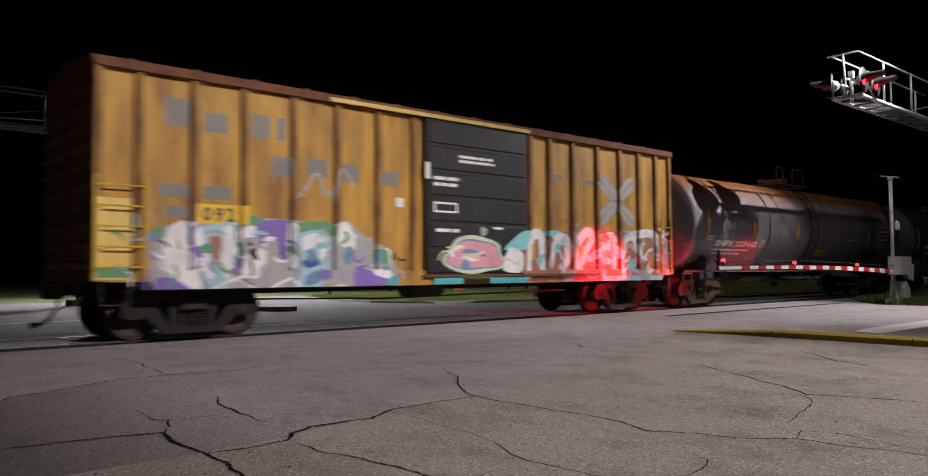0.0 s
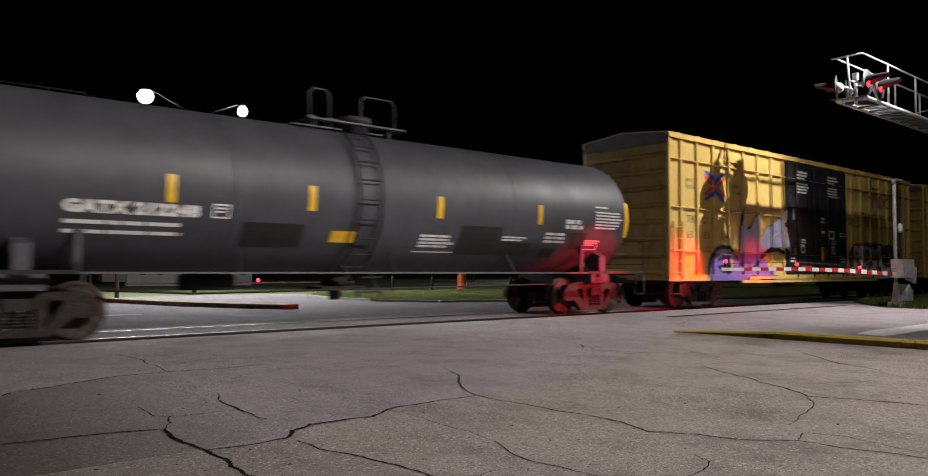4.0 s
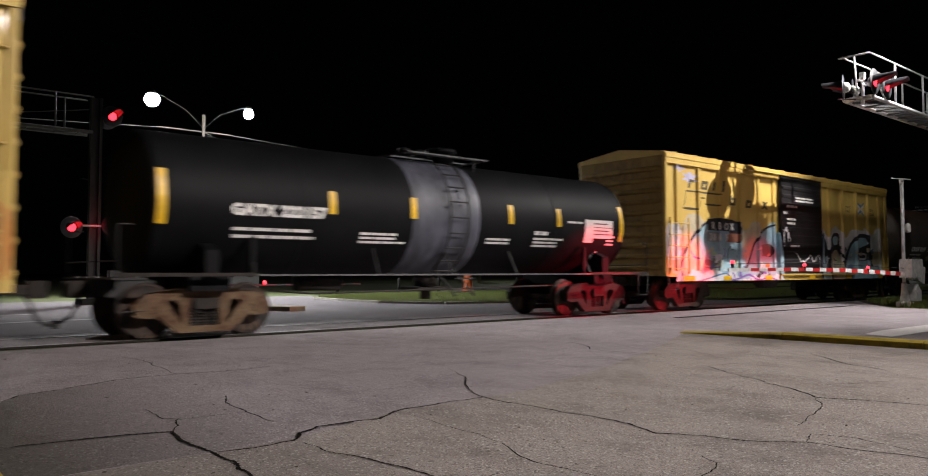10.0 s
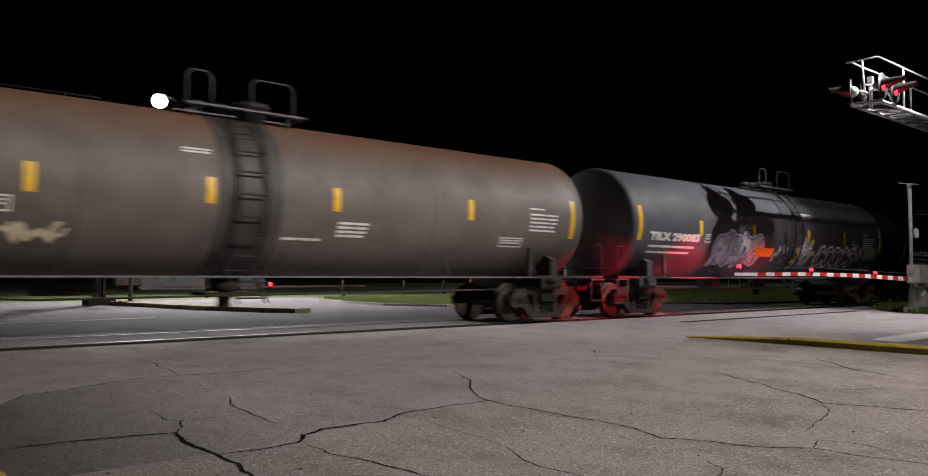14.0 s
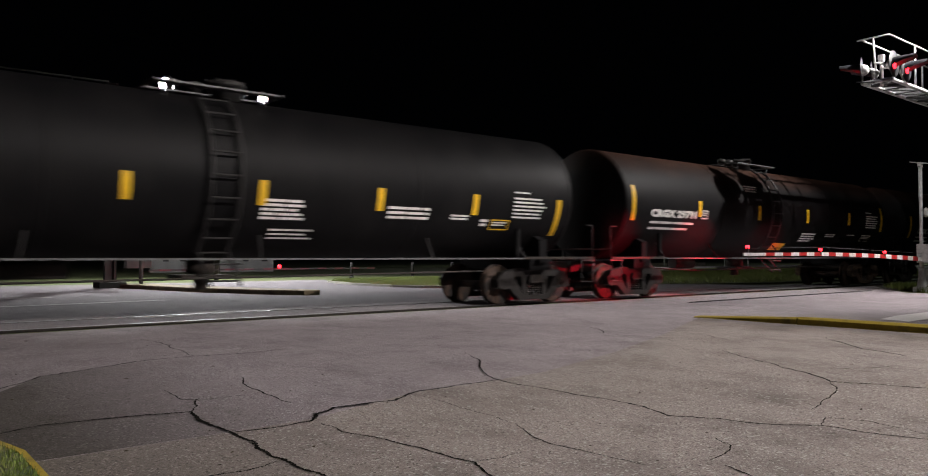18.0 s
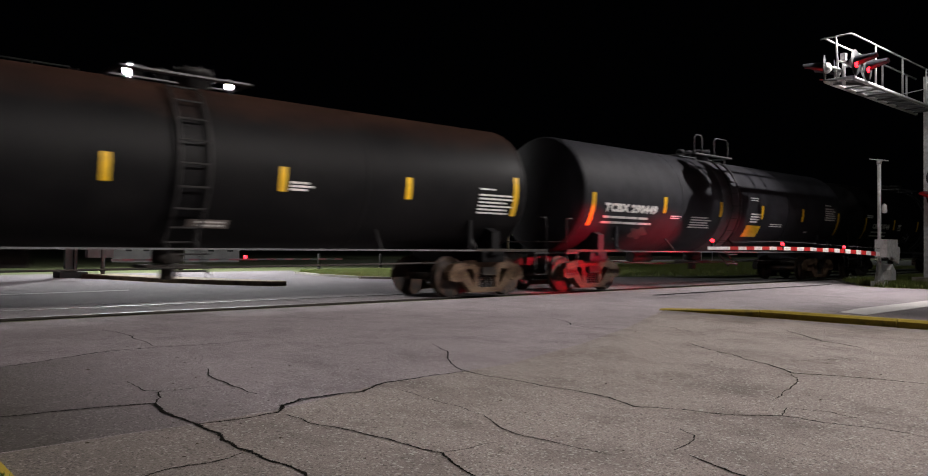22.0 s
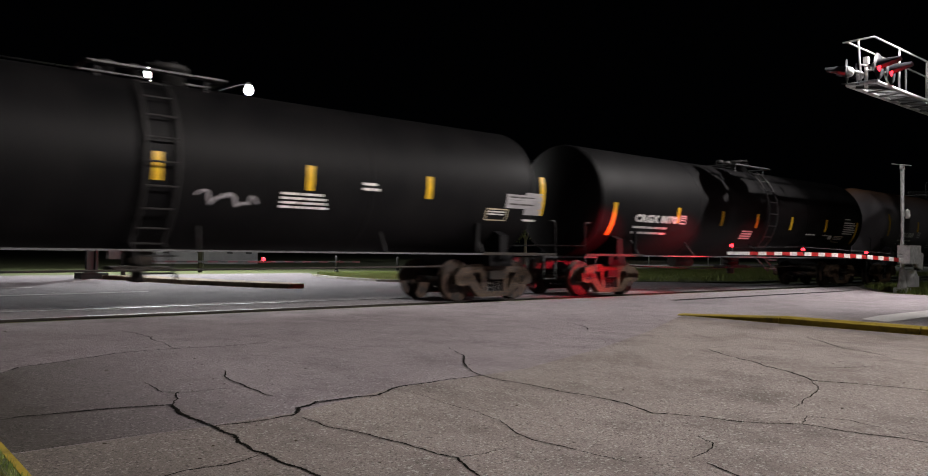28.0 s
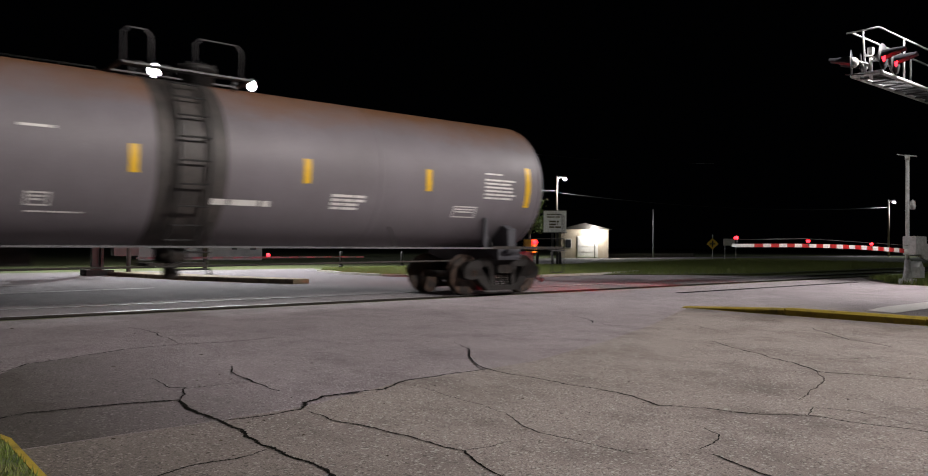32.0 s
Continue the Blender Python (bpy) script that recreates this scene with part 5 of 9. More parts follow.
def crossed_arrows(on, x, z, w, h, one, two):
    """A crossed mark whose arms are split lengthwise into two colours."""
    cx, cz, t = x + w / 2, z + h / 2, 0.17 * h
    for sx in (-1, 1):
        for sz in (-1, 1):
            ex, ez = cx + sx * w / 2, cz + sz * h / 2
            on.paint([[(ex - sx * 0.16 * w, ez), (ex, ez), (ex, ez - sz * 0.03), (cx, cz + sz * 0.02), (cx, cz + sz * (t + 0.05))]], one, 2, "crossed_mark")
            on.paint([[(ex, ez - sz * (0.05 + t * 0.2)), (ex, ez - sz * (0.05 + t * 1.1)), (cx + sx * 0.16 * w, cz), (cx + sx * 0.02 * w, cz + sz * 0.03)]], two, 2.3, "crossed_mark")


def rounded(points, closed=True, n=4):
    """A smooth curve through a few places."""
    out, count = [], len(points)
    for i in range(count if closed else count - 1):
        p = [points[j % count] if closed else points[min(max(j, 0), count - 1)] for j in range(i - 1, i + 3)]
        for k in range(n):
            f = k / n
            c = 0.38
            w = (-c * f + 2 * c * f * f - c * f ** 3, 1 + (c - 3) * f * f + (2 - c) * f ** 3, c * f + (3 - 2 * c) * f * f + (c - 2) * f ** 3, c * f ** 3 - c * f * f)
            out.append((sum(a * q[0] for a, q in zip(w, p)), sum(a * q[1] for a, q in zip(w, p))))
    return out if closed else out + [points[-1]]


def mural(on, piece):
    """Large sprayed pieces, shape over shape."""
    def fill(points, colour, layer):
        on.paint([rounded(points)], "spray_" + colour, layer, "sprayed_letter")

    def line(points, colour, layer, width):
        on.paint(stroke(rounded(points, False, 3), width), "spray_" + colour, layer, "sprayed_stroke")

    if piece == "old_left":
        fill([(0.94, 1.72), (1.32, 1.95), (1.57, 1.98), (2.31, 2.02), (2.76, 2.08), (3.35, 2.07), (4.19, 2.01), (4.59, 2.1), (5.1, 1.72), (5.62, 1.53), (5.72, 0.98), (5.47, 0.68), (4.47, 0.64), (3.18, 0.68), (2.05, 0.68), (0.96, 0.77)], "dust_grey", 1)
        fill([(2.39, 1.94), (2.58, 2.11), (2.84, 2.08), (2.82, 1.93)], "leaf_green", 1.4)
        fill([(3.41, 1.98), (3.79, 2.06), (4.19, 2.06), (4.39, 1.83), (4.05, 1.79), (3.54, 1.85)], "leaf_green", 1.5)
        fill([(5.1, 1.52), (5.47, 1.56), (5.64, 1.36), (5.32, 1.25)], "leaf_green", 1.6)
        fill([(1.18, 1.84), (1.44, 1.99), (1.52, 1.69), (1.63, 1.25), (1.69, 0.81), (1.24, 1.03), (1.09, 1.46)], "chalk", 2)
        fill([(0.95, 1.03), (1.24, 1.03), (1.49, 0.86), (1.34, 0.76), (0.96, 0.78)], "purple", 2.5)
        fill([(1.48, 1.96), (1.77, 1.89), (2.31, 2.0), (2.34, 1.48), (2.24, 1.02), (2.0, 0.8), (1.74, 1.03), (1.55, 1.47)], "pale_blue", 2.2)
        fill([(1.52, 1.91), (1.67, 1.91), (1.83, 1.47), (1.92, 1.08), (1.79, 1.03), (1.62, 1.41)], "chalk", 2.8)
        fill([(2.12, 1.87), (2.28, 1.88), (2.26, 1.36), (2.13, 1.02), (2.05, 1.25)], "chalk", 2.9)
        fill([(1.86, 1.7), (2.07, 1.71), (2.05, 1.36), (1.94, 1.25)], "brick", 3.2)
        fill([(2.34, 1.77), (2.59, 1.95), (2.88, 1.78), (2.88, 1.25), (2.71, 1.01), (2.4, 1.13)], "chalk", 2.4)
        fill([(2.45, 1.71), (2.76, 1.72), (2.73, 1.48), (2.48, 1.45)], "dust_grey", 3.4)
        fill([(2.71, 1.96), (3.05, 2.06), (3.35, 2.03), (3.37, 1.62), (3.24, 1.25), (3.08, 1.73), (2.76, 1.6)], "purple", 3)
        fill([(3.32, 1.98), (3.51, 1.92), (3.48, 1.25), (3.33, 1.25)], "chalk", 3.3)
        fill([(2.82, 1.25), (3.42, 1.19), (3.37, 0.71), (2.71, 0.72)], "dust_grey", 2.6)
        fill([(3.54, 1.8), (4.05, 1.91), (4.2, 1.63), (4.09, 1.0), (3.8, 0.76), (3.43, 0.76), (3.61, 1.25)], "pale_blue", 2.7)
        fill([(3.6, 1.74), (3.92, 1.85), (3.96, 1.69), (3.67, 1.5)], "chalk", 3.6)
        fill([(3.61, 1.31), (3.93, 1.44), (4.19, 1.51), (4.09, 1.32), (3.74, 1.19)], "royal_blue", 3.7)
        fill([(3.67, 1.07), (3.99, 1.16), (3.93, 0.94), (3.64, 0.88)], "mid_blue", 3.8)
        fill([(4.32, 1.83), (4.4, 2.05), (4.59, 2.08), (4.74, 1.84), (5.1, 1.72), (5.03, 1.52), (4.39, 1.64)], "chalk", 2.9)
        fill([(4.74, 1.19), (5.1, 1.25), (5.47, 1.05), (5.43, 0.72), (4.81, 0.7), (4.67, 0.93)], "purple", 3)
        fill([(5.1, 1.25), (5.51, 1.15), (5.55, 0.98), (5.17, 1.06)], "chalk", 3.4)
        fill([(5.49, 0.98), (5.7, 1.04), (5.72, 0.81), (5.43, 0.68)], "turquoise", 3.5)
        line([(1.79, 0.8), (2.32, 1.02), (2.77, 0.78), (3.36, 1.01), (3.68, 0.7), (4.4, 0.87), (4.74, 0.67)], "chalk", 4, 0.052)
        line([(2.31, 1.94), (2.38, 1.48), (2.32, 1.08), (2.6, 0.9)], "ink", 4.1, 0.035)
        line([(1.52, 1.91), (1.63, 1.25), (1.84, 0.86)], "mid_blue", 4.2, 0.035)
        line([(3.41, 1.92), (3.51, 1.37), (3.36, 0.89)], "mid_blue", 4.3, 0.035)
        line([(4.33, 1.25), (4.47, 0.93), (4.81, 1.25)], "mauve", 4.4, 0.039)
    if piece == "old_right":
        fill([(9.32, 1.85), (9.88, 2.08), (10.63, 2.07), (11.8, 2.14), (13.19, 2.15), (14.71, 2.06), (14.8, 0.85), (12.55, 0.74), (9.39, 0.91)], "brick", 1.1)
        fill([(8.63, 1.61), (9.16, 2.0), (9.51, 2.04), (9.32, 1.62)], "aqua", 1.3)
        fill([(10.04, 2.05), (10.63, 2.1), (10.89, 1.89), (10.29, 1.94)], "aqua", 1.5)
        fill([(8.6, 1.38), (8.86, 1.67), (9.24, 1.5), (9.16, 1.09), (8.63, 1.12)], "chalk", 1.6)
        line([(9.43, 1.12), (9.51, 1.68), (9.71, 1.98), (10.0, 1.93), (10.03, 1.14)], "chalk", 2, 0.265)
        line([(10.28, 1.14), (10.41, 1.7), (10.63, 1.89), (10.93, 1.83), (10.93, 1.39), (10.62, 1.14)], "chalk", 2.2, 0.298)
        line([(11.24, 1.14), (11.34, 1.84), (11.71, 2.11), (11.89, 1.92), (11.42, 1.4)], "chalk", 2.4, 0.265)
        line([(11.7, 1.4), (12.18, 1.6), (12.57, 2.0), (12.82, 1.87), (12.76, 1.14)], "chalk", 2.6, 0.265)
        line([(9.65, 1.74), (9.59, 1.38)], "reflector", 2.8, 0.167)
        line([(11.43, 1.71), (11.47, 1.33)], "reflector", 2.9, 0.167)
        line([(9.87, 1.27), (10.08, 1.51)], "aqua", 3, 0.167)
        line([(13.06, 0.93), (13.18, 1.75), (13.39, 2.02), (14.49, 2.12), (14.59, 1.42), (13.9, 0.86)], "chalk", 3.1, 0.232)
        line([(13.39, 1.82), (13.92, 1.55), (13.48, 1.14), (14.24, 0.92)], "pink", 3.2, 0.200)
        line([(13.61, 1.96), (14.03, 1.41), (14.48, 1.7), (14.24, 1.13)], "chalk", 3.3, 0.200)
        line([(14.42, 1.56), (14.47, 1.13)], "orange", 3.5, 0.167)
        line([(14.83, 1.92), (15.18, 1.86), (15.09, 0.99)], "pale_blue", 3.6, 0.232)
        line([(14.78, 2.28), (15.07, 2.14), (14.95, 2.07), (15.24, 2.18)], "chalk", 3.7, 0.132)
    if piece == "tall_a_right":
        fill([(11.51, 0.67), (11.53, 1.13), (11.77, 1.33), (12.01, 1.81), (12.73, 2.23), (14.21, 2.28), (15.94, 2.2), (17.24, 1.91), (17.45, 1.11), (16.93, 0.68), (15.05, 0.68), (11.97, 0.72)], "blood_red", 1)
        fill([(12.19, 0.82), (12.23, 2.03), (12.46, 2.16), (13.15, 2.14), (13.59, 2.18), (14.21, 2.18), (14.87, 2.27), (15.39, 2.09), (15.94, 2.28), (16.72, 2.02), (17.24, 1.29), (16.82, 0.84), (15.4, 0.67), (14.06, 0.7), (13.02, 0.84)], "ink", 1.8)
        fill([(12.36, 2.07), (12.87, 2.12), (12.91, 1.81), (12.67, 1.52), (12.37, 1.55)], "lavender", 2.2)
        fill([(12.54, 1.44), (12.81, 1.52), (13.06, 0.91), (12.54, 0.88)], "cream", 2.4)
        fill([(12.97, 2.06), (13.38, 2.11), (13.24, 1.64), (13.2, 0.98), (12.95, 1.41)], "chalk", 2.5)
        fill([(13.44, 2.1), (14.01, 2.11), (14.05, 1.58), (13.9, 1.35), (13.74, 1.72), (13.44, 1.75)], "dust_grey", 2.6)
        fill([(13.26, 1.64), (13.59, 1.64), (13.63, 1.35), (14.06, 1.27), (14.06, 0.9), (13.27, 0.94)], "mint", 2.8)
        fill([(14.11, 2.08), (14.49, 2.13), (14.53, 1.82), (14.95, 2.2), (15.04, 1.92), (15.75, 1.82), (15.39, 1.7), (14.29, 1.65)], "lavender", 3)
        fill([(14.21, 1.54), (14.7, 1.59), (15.04, 1.66), (15.44, 1.36), (15.39, 0.79), (14.38, 0.74), (14.25, 1.01), (14.7, 1.0), (14.58, 1.2), (14.21, 1.28)], "mint", 3.2)
        fill([(14.45, 1.94), (14.74, 2.03), (14.7, 1.75), (14.45, 1.7)], "chalk", 3.3)
        fill([(14.74, 1.36), (14.95, 1.4), (15.0, 1.08), (14.79, 1.12)], "ink", 3.6)
        fill([(13.78, 1.42), (13.97, 1.58), (14.0, 1.12), (13.79, 1.16)], "blood_red", 3.7)
        fill([(15.85, 2.2), (16.08, 2.17), (16.13, 1.87), (16.77, 1.94), (16.82, 1.55), (15.94, 1.49)], "mauve", 3)
        fill([(15.44, 1.28), (15.94, 1.2), (16.62, 1.33), (16.82, 0.94), (15.85, 0.87), (15.44, 0.75)], "lavender", 3.4)
        fill([(16.42, 1.45), (17.24, 1.2), (17.19, 0.93), (16.82, 0.98)], "chalk", 3.5)
        fill([(11.96, 1.13), (12.18, 1.27), (12.15, 0.89), (11.93, 0.93)], "pink", 3.8)
        line([(11.96, 1.13), (12.34, 1.3), (12.47, 1.2)], "chalk", 4, 0.035)
        line([(15.39, 1.52), (15.75, 1.45), (16.13, 1.54)], "mauve", 4.1, 0.052)
        line([(15.85, 1.12), (16.33, 1.2), (16.62, 1.07)], "chalk", 4.2, 0.039)
        fill([(17.19, 1.15), (17.69, 1.13), (17.65, 0.88), (17.19, 0.92)], "pink", 4.3)
        fill([(17.15, 1.07), (17.45, 1.06), (17.45, 0.93), (17.15, 0.94)], "reflector", 4.5)
    if piece == "tall_b_left":
        fill([(0.65, 2.03), (1.01, 2.38), (1.76, 2.5), (2.37, 2.28), (3.45, 2.7), (4.64, 2.87), (6.23, 2.72), (6.88, 2.49), (6.86, 0.81), (1.39, 0.79), (0.83, 0.98)], "haze", 0.6)
        fill([(0.76, 1.39), (1.29, 1.72), (1.96, 1.96), (2.37, 1.75), (2.37, 0.78), (1.02, 0.8)], "orange", 1)
        fill([(3.45, 2.42), (4.03, 2.68), (4.63, 2.38), (3.79, 2.2)], "orange", 1.1)
        fill([(3.79, 2.2), (4.14, 2.41), (5.27, 2.41), (5.4, 2.17), (4.14, 2.06)], "cream", 1.3)
        fill([(1.53, 1.14), (1.67, 1.65), (2.16, 1.92), (2.37, 1.88), (2.63, 2.31), (3.11, 2.31), (4.14, 2.31), (5.27, 2.3), (6.66, 2.36), (7.33, 1.98), (7.39, 1.23), (7.01, 0.92), (2.37, 0.72), (2.26, 1.05)], "ink", 1.5)
        fill([(2.45, 2.06), (2.73, 2.25), (3.22, 2.21), (3.35, 1.78), (3.31, 1.05), (3.09, 0.76), (2.68, 0.88), (2.49, 1.4)], "aqua", 2)
        fill([(3.37, 1.91), (3.79, 2.2), (4.08, 2.12), (4.02, 1.14), (3.78, 0.75), (3.44, 0.86)], "turquoise", 2.2)
        fill([(4.17, 2.12), (4.63, 2.27), (5.14, 2.19), (5.14, 1.43), (4.88, 0.84), (4.32, 0.94)], "aqua", 2.4)
        fill([(5.22, 2.12), (5.61, 2.21), (5.92, 2.14), (5.87, 0.93), (5.26, 0.89)], "turquoise", 2.6)
        fill([(5.97, 2.22), (6.66, 2.27), (6.98, 1.97), (6.94, 1.02), (6.07, 0.93)], "aqua", 2.8)
        fill([(1.62, 1.52), (1.96, 1.74), (2.26, 1.7), (2.31, 1.4), (1.86, 1.14), (1.65, 1.23)], "pale_blue", 3)
        fill([(2.84, 1.58), (3.13, 1.63), (3.11, 1.32), (2.89, 1.23)], "plum", 3.2)
        fill([(4.73, 1.57), (4.94, 1.62), (4.9, 1.28), (4.69, 1.28)], "plum", 3.3)
        fill([(5.46, 1.13), (5.87, 1.23), (5.93, 0.93), (5.53, 0.93)], "ink", 3.4)
        fill([(3.11, 1.05), (3.33, 1.09), (3.33, 0.78), (3.13, 0.76)], "mauve", 3.5)
        line([(1.57, 0.98), (1.72, 1.48), (2.06, 1.79), (2.37, 1.93)], "cream", 3.6, 0.039)
        line([(4.08, 2.17), (4.14, 1.42), (4.08, 0.95)], "cream", 3.7, 0.035)
        line([(6.95, 2.07), (7.32, 1.87), (7.02, 1.44)], "cream", 3.8, 0.039)
        line([(2.57, 2.02), (2.89, 2.17), (3.17, 2.09)], "chalk", 3.9, 0.035)
        line([(4.32, 2.04), (4.76, 2.15)], "chalk", 4, 0.039)
        line([(3.5, 1.41), (3.73, 0.95)], "turquoise", 4.1, 0.065)
        fill([(6.87, 1.44), (7.24, 1.55), (7.86, 1.34), (7.86, 0.96), (7.01, 0.97)], "orange", 4.2)
        line([(3.35, 2.21), (3.4, 1.5), (3.33, 0.79)], "ink", 4.5, 0.075)
        line([(4.11, 2.22), (4.14, 1.51), (4.11, 0.78)], "ink", 4.6, 0.075)
        line([(5.18, 2.21), (5.19, 1.52), (5.13, 0.86)], "ink", 4.7, 0.075)
        line([(5.95, 2.22), (5.93, 1.53), (5.96, 0.91)], "ink", 4.8, 0.075)
        line([(2.43, 2.15), (2.37, 1.49), (2.52, 0.79)], "ink", 4.9, 0.075)
        line([(2.84, 1.85), (2.87, 1.41), (2.85, 1.01)], "plum", 5.1, 0.16)
        line([(4.63, 1.95), (4.65, 1.42), (4.63, 1.09)], "plum", 5.2, 0.16)
        line([(5.4, 1.8), (5.6, 1.83), (5.81, 1.85)], "plum", 5.4, 0.07)
        line([(5.42, 1.38), (5.63, 1.4), (5.83, 1.43)], "plum", 5.5, 0.07)
        line([(6.15, 1.86), (6.4, 1.85), (6.65, 1.83)], "plum", 5.6, 0.07)
        line([(6.29, 1.44), (6.46, 1.2), (6.64, 0.97)], "plum", 5.7, 0.07)
    if piece == "tall_b_right":
        fill([(11.51, 2.0), (11.79, 2.26), (12.17, 2.24), (12.69, 2.4), (13.39, 2.51), (14.1, 2.44), (14.52, 2.74), (14.84, 2.44), (15.35, 2.56), (15.89, 2.39), (16.9, 2.29), (17.64, 2.27), (18.25, 2.08), (18.25, 0.99), (11.52, 0.88)], "haze", 0.6)
        fill([(11.51, 1.68), (11.8, 1.73), (12.01, 1.65), (11.93, 1.2), (12.06, 0.78), (11.52, 0.8)], "orange", 1)
        fill([(13.21, 2.3), (13.49, 2.49), (13.94, 2.43), (14.15, 2.12), (13.94, 2.15), (13.54, 2.32)], "orange", 1.1)
        fill([(16.9, 2.24), (17.37, 2.05), (17.71, 2.22), (18.25, 2.02), (18.25, 1.1), (17.71, 0.99)], "orange", 1.2)
        fill([(11.87, 1.32), (12.01, 1.65), (12.35, 1.87), (12.79, 2.3), (13.06, 2.31), (13.18, 2.19), (13.49, 2.29), (13.89, 2.24), (14.17, 2.17), (14.57, 2.26), (14.96, 2.26), (15.35, 2.32), (15.71, 2.09), (15.95, 2.32), (16.32, 2.32), (16.64, 2.33), (16.93, 2.14), (17.37, 1.94), (17.78, 2.06), (18.0, 1.8), (17.78, 1.1), (17.57, 0.83), (15.53, 0.76), (15.3, 0.7), (14.11, 0.68), (12.85, 0.68), (12.06, 0.76)], "ink", 1.4)
        fill([(12.37, 1.79), (12.79, 2.28), (13.09, 2.27), (13.14, 1.86), (13.12, 1.2), (12.57, 1.07), (12.53, 0.86), (12.35, 0.86), (12.27, 1.2)], "aqua", 2)
        fill([(11.9, 1.32), (12.05, 1.61), (12.35, 1.77), (12.22, 1.28), (12.1, 1.07)], "turquoise", 2.1)
        fill([(12.3, 1.78), (12.56, 2.05), (12.67, 2.05), (12.46, 1.7), (12.4, 0.94), (12.25, 0.95)], "lavender", 2.2)
        fill([(12.01, 1.07), (12.18, 1.11), (12.18, 0.86), (12.06, 0.83)], "purple", 2.3)
        fill([(12.88, 2.26), (13.06, 2.26), (13.07, 2.14), (12.92, 2.17)], "chalk", 2.4)
        fill([(12.73, 1.58), (12.84, 1.61), (12.84, 1.37), (12.73, 1.37)], "purple", 2.5)
        fill([(13.14, 1.46), (13.33, 1.55), (13.36, 1.02), (13.15, 0.94)], "mint", 2.6)
        fill([(13.33, 2.17), (13.64, 2.25), (13.94, 2.18), (14.02, 1.84), (14.0, 1.7), (13.35, 1.68)], "mint", 2)
        fill([(13.31, 1.68), (14.0, 1.72), (14.05, 1.02), (13.8, 0.75), (12.85, 0.77), (12.8, 0.94), (13.31, 0.98)], "aqua", 2.2)
        fill([(13.7, 1.38), (13.82, 1.56), (13.75, 1.15), (13.53, 1.02)], "purple", 2.7)
        fill([(13.43, 1.64), (13.65, 1.65), (13.55, 1.38), (13.43, 1.38)], "pale_blue", 2.8)
        fill([(14.17, 2.14), (14.41, 2.22), (14.63, 2.16), (14.6, 1.72), (14.26, 1.66)], "aqua", 2)
        fill([(14.2, 1.82), (14.41, 1.85), (14.41, 1.66), (14.18, 1.66)], "mint", 2.3)
        fill([(14.07, 1.61), (14.57, 1.62), (14.44, 1.11), (14.79, 1.11), (14.85, 0.73), (14.11, 0.72)], "pale_blue", 2.2)
        fill([(14.1, 0.93), (14.52, 0.97), (14.58, 0.78), (14.16, 0.74)], "turquoise", 2.6)
        fill([(14.71, 2.14), (14.96, 2.23), (15.15, 2.11), (15.1, 1.73), (14.74, 1.72)], "mint", 2.2)
        fill([(15.18, 2.19), (15.41, 2.27), (15.65, 2.13), (15.78, 1.84), (15.59, 1.74), (15.18, 1.75)], "turquoise", 2.4)
        fill([(15.44, 2.22), (15.62, 2.18), (15.63, 2.06), (15.5, 2.08)], "chalk", 2.8)
        fill([(14.99, 1.63), (15.3, 1.68), (15.35, 1.4), (15.77, 1.35), (15.83, 0.86), (15.41, 0.72), (14.96, 0.73), (14.93, 1.2)], "pale_blue", 2.5)
        fill([(15.41, 1.44), (15.77, 1.5), (15.78, 1.0), (15.53, 1.01)], "turquoise", 2.7)
        fill([(15.07, 1.2), (15.36, 1.15), (15.33, 1.01), (15.07, 1.06)], "purple", 2.9)
        fill([(15.92, 2.22), (16.25, 2.29), (16.32, 2.11), (16.25, 1.71), (15.98, 1.55), (15.92, 1.75)], "aqua", 2.4)
        fill([(16.41, 2.22), (16.77, 2.28), (16.86, 2.08), (16.63, 1.71), (16.63, 1.2), (15.89, 0.9), (15.83, 1.3), (16.38, 1.71)], "aqua", 2.5)
        fill([(16.13, 1.2), (16.38, 1.0), (16.44, 0.82), (16.25, 0.85)], "purple", 3)
        fill([(16.73, 1.97), (16.93, 2.08), (16.96, 1.88), (16.73, 1.82)], "purple", 3.1)
        fill([(16.48, 2.25), (16.77, 2.26), (16.73, 2.17), (16.54, 2.17)], "chalk", 2.9)
        fill([(16.7, 1.66), (17.09, 1.83), (17.57, 1.74), (17.57, 0.89), (16.7, 0.84)], "pale_blue", 2.6)
        fill([(17.03, 1.0), (17.5, 1.1), (17.57, 0.83), (16.96, 0.84)], "turquoise", 2.8)
        fill([(17.75, 1.95), (18.0, 1.96), (17.96, 1.69), (17.75, 1.58)], "purple", 3.2)
        fill([(17.64, 1.2), (17.92, 1.26), (17.99, 0.99), (17.67, 0.99)], "plum", 3.3)
        fill([(17.23, 1.52), (17.49, 1.5), (17.47, 1.2), (17.24, 1.21)], "reflector", 3.6)
        line([(12.7, 2.27), (12.79, 2.38), (13.02, 2.42), (13.13, 2.34)], "cream", 3.4, 0.045)
        line([(13.3, 2.24), (13.49, 2.35), (13.79, 2.35), (13.99, 2.23)], "cream", 3.5, 0.045)
        line([(14.15, 2.19), (14.31, 2.33), (14.57, 2.33)], "cream", 3.6, 0.045)
        line([(15.89, 2.27), (16.07, 2.36), (16.32, 2.29)], "cream", 3.7, 0.045)
        line([(12.57, 1.05), (12.84, 1.03), (13.12, 1.07)], "chalk", 3.8, 0.045)
        line([(13.4, 2.2), (13.59, 2.24), (13.79, 2.2)], "chalk", 3.9, 0.045)
        line([(16.77, 1.69), (17.09, 1.8), (17.43, 1.73)], "chalk", 4, 0.045)
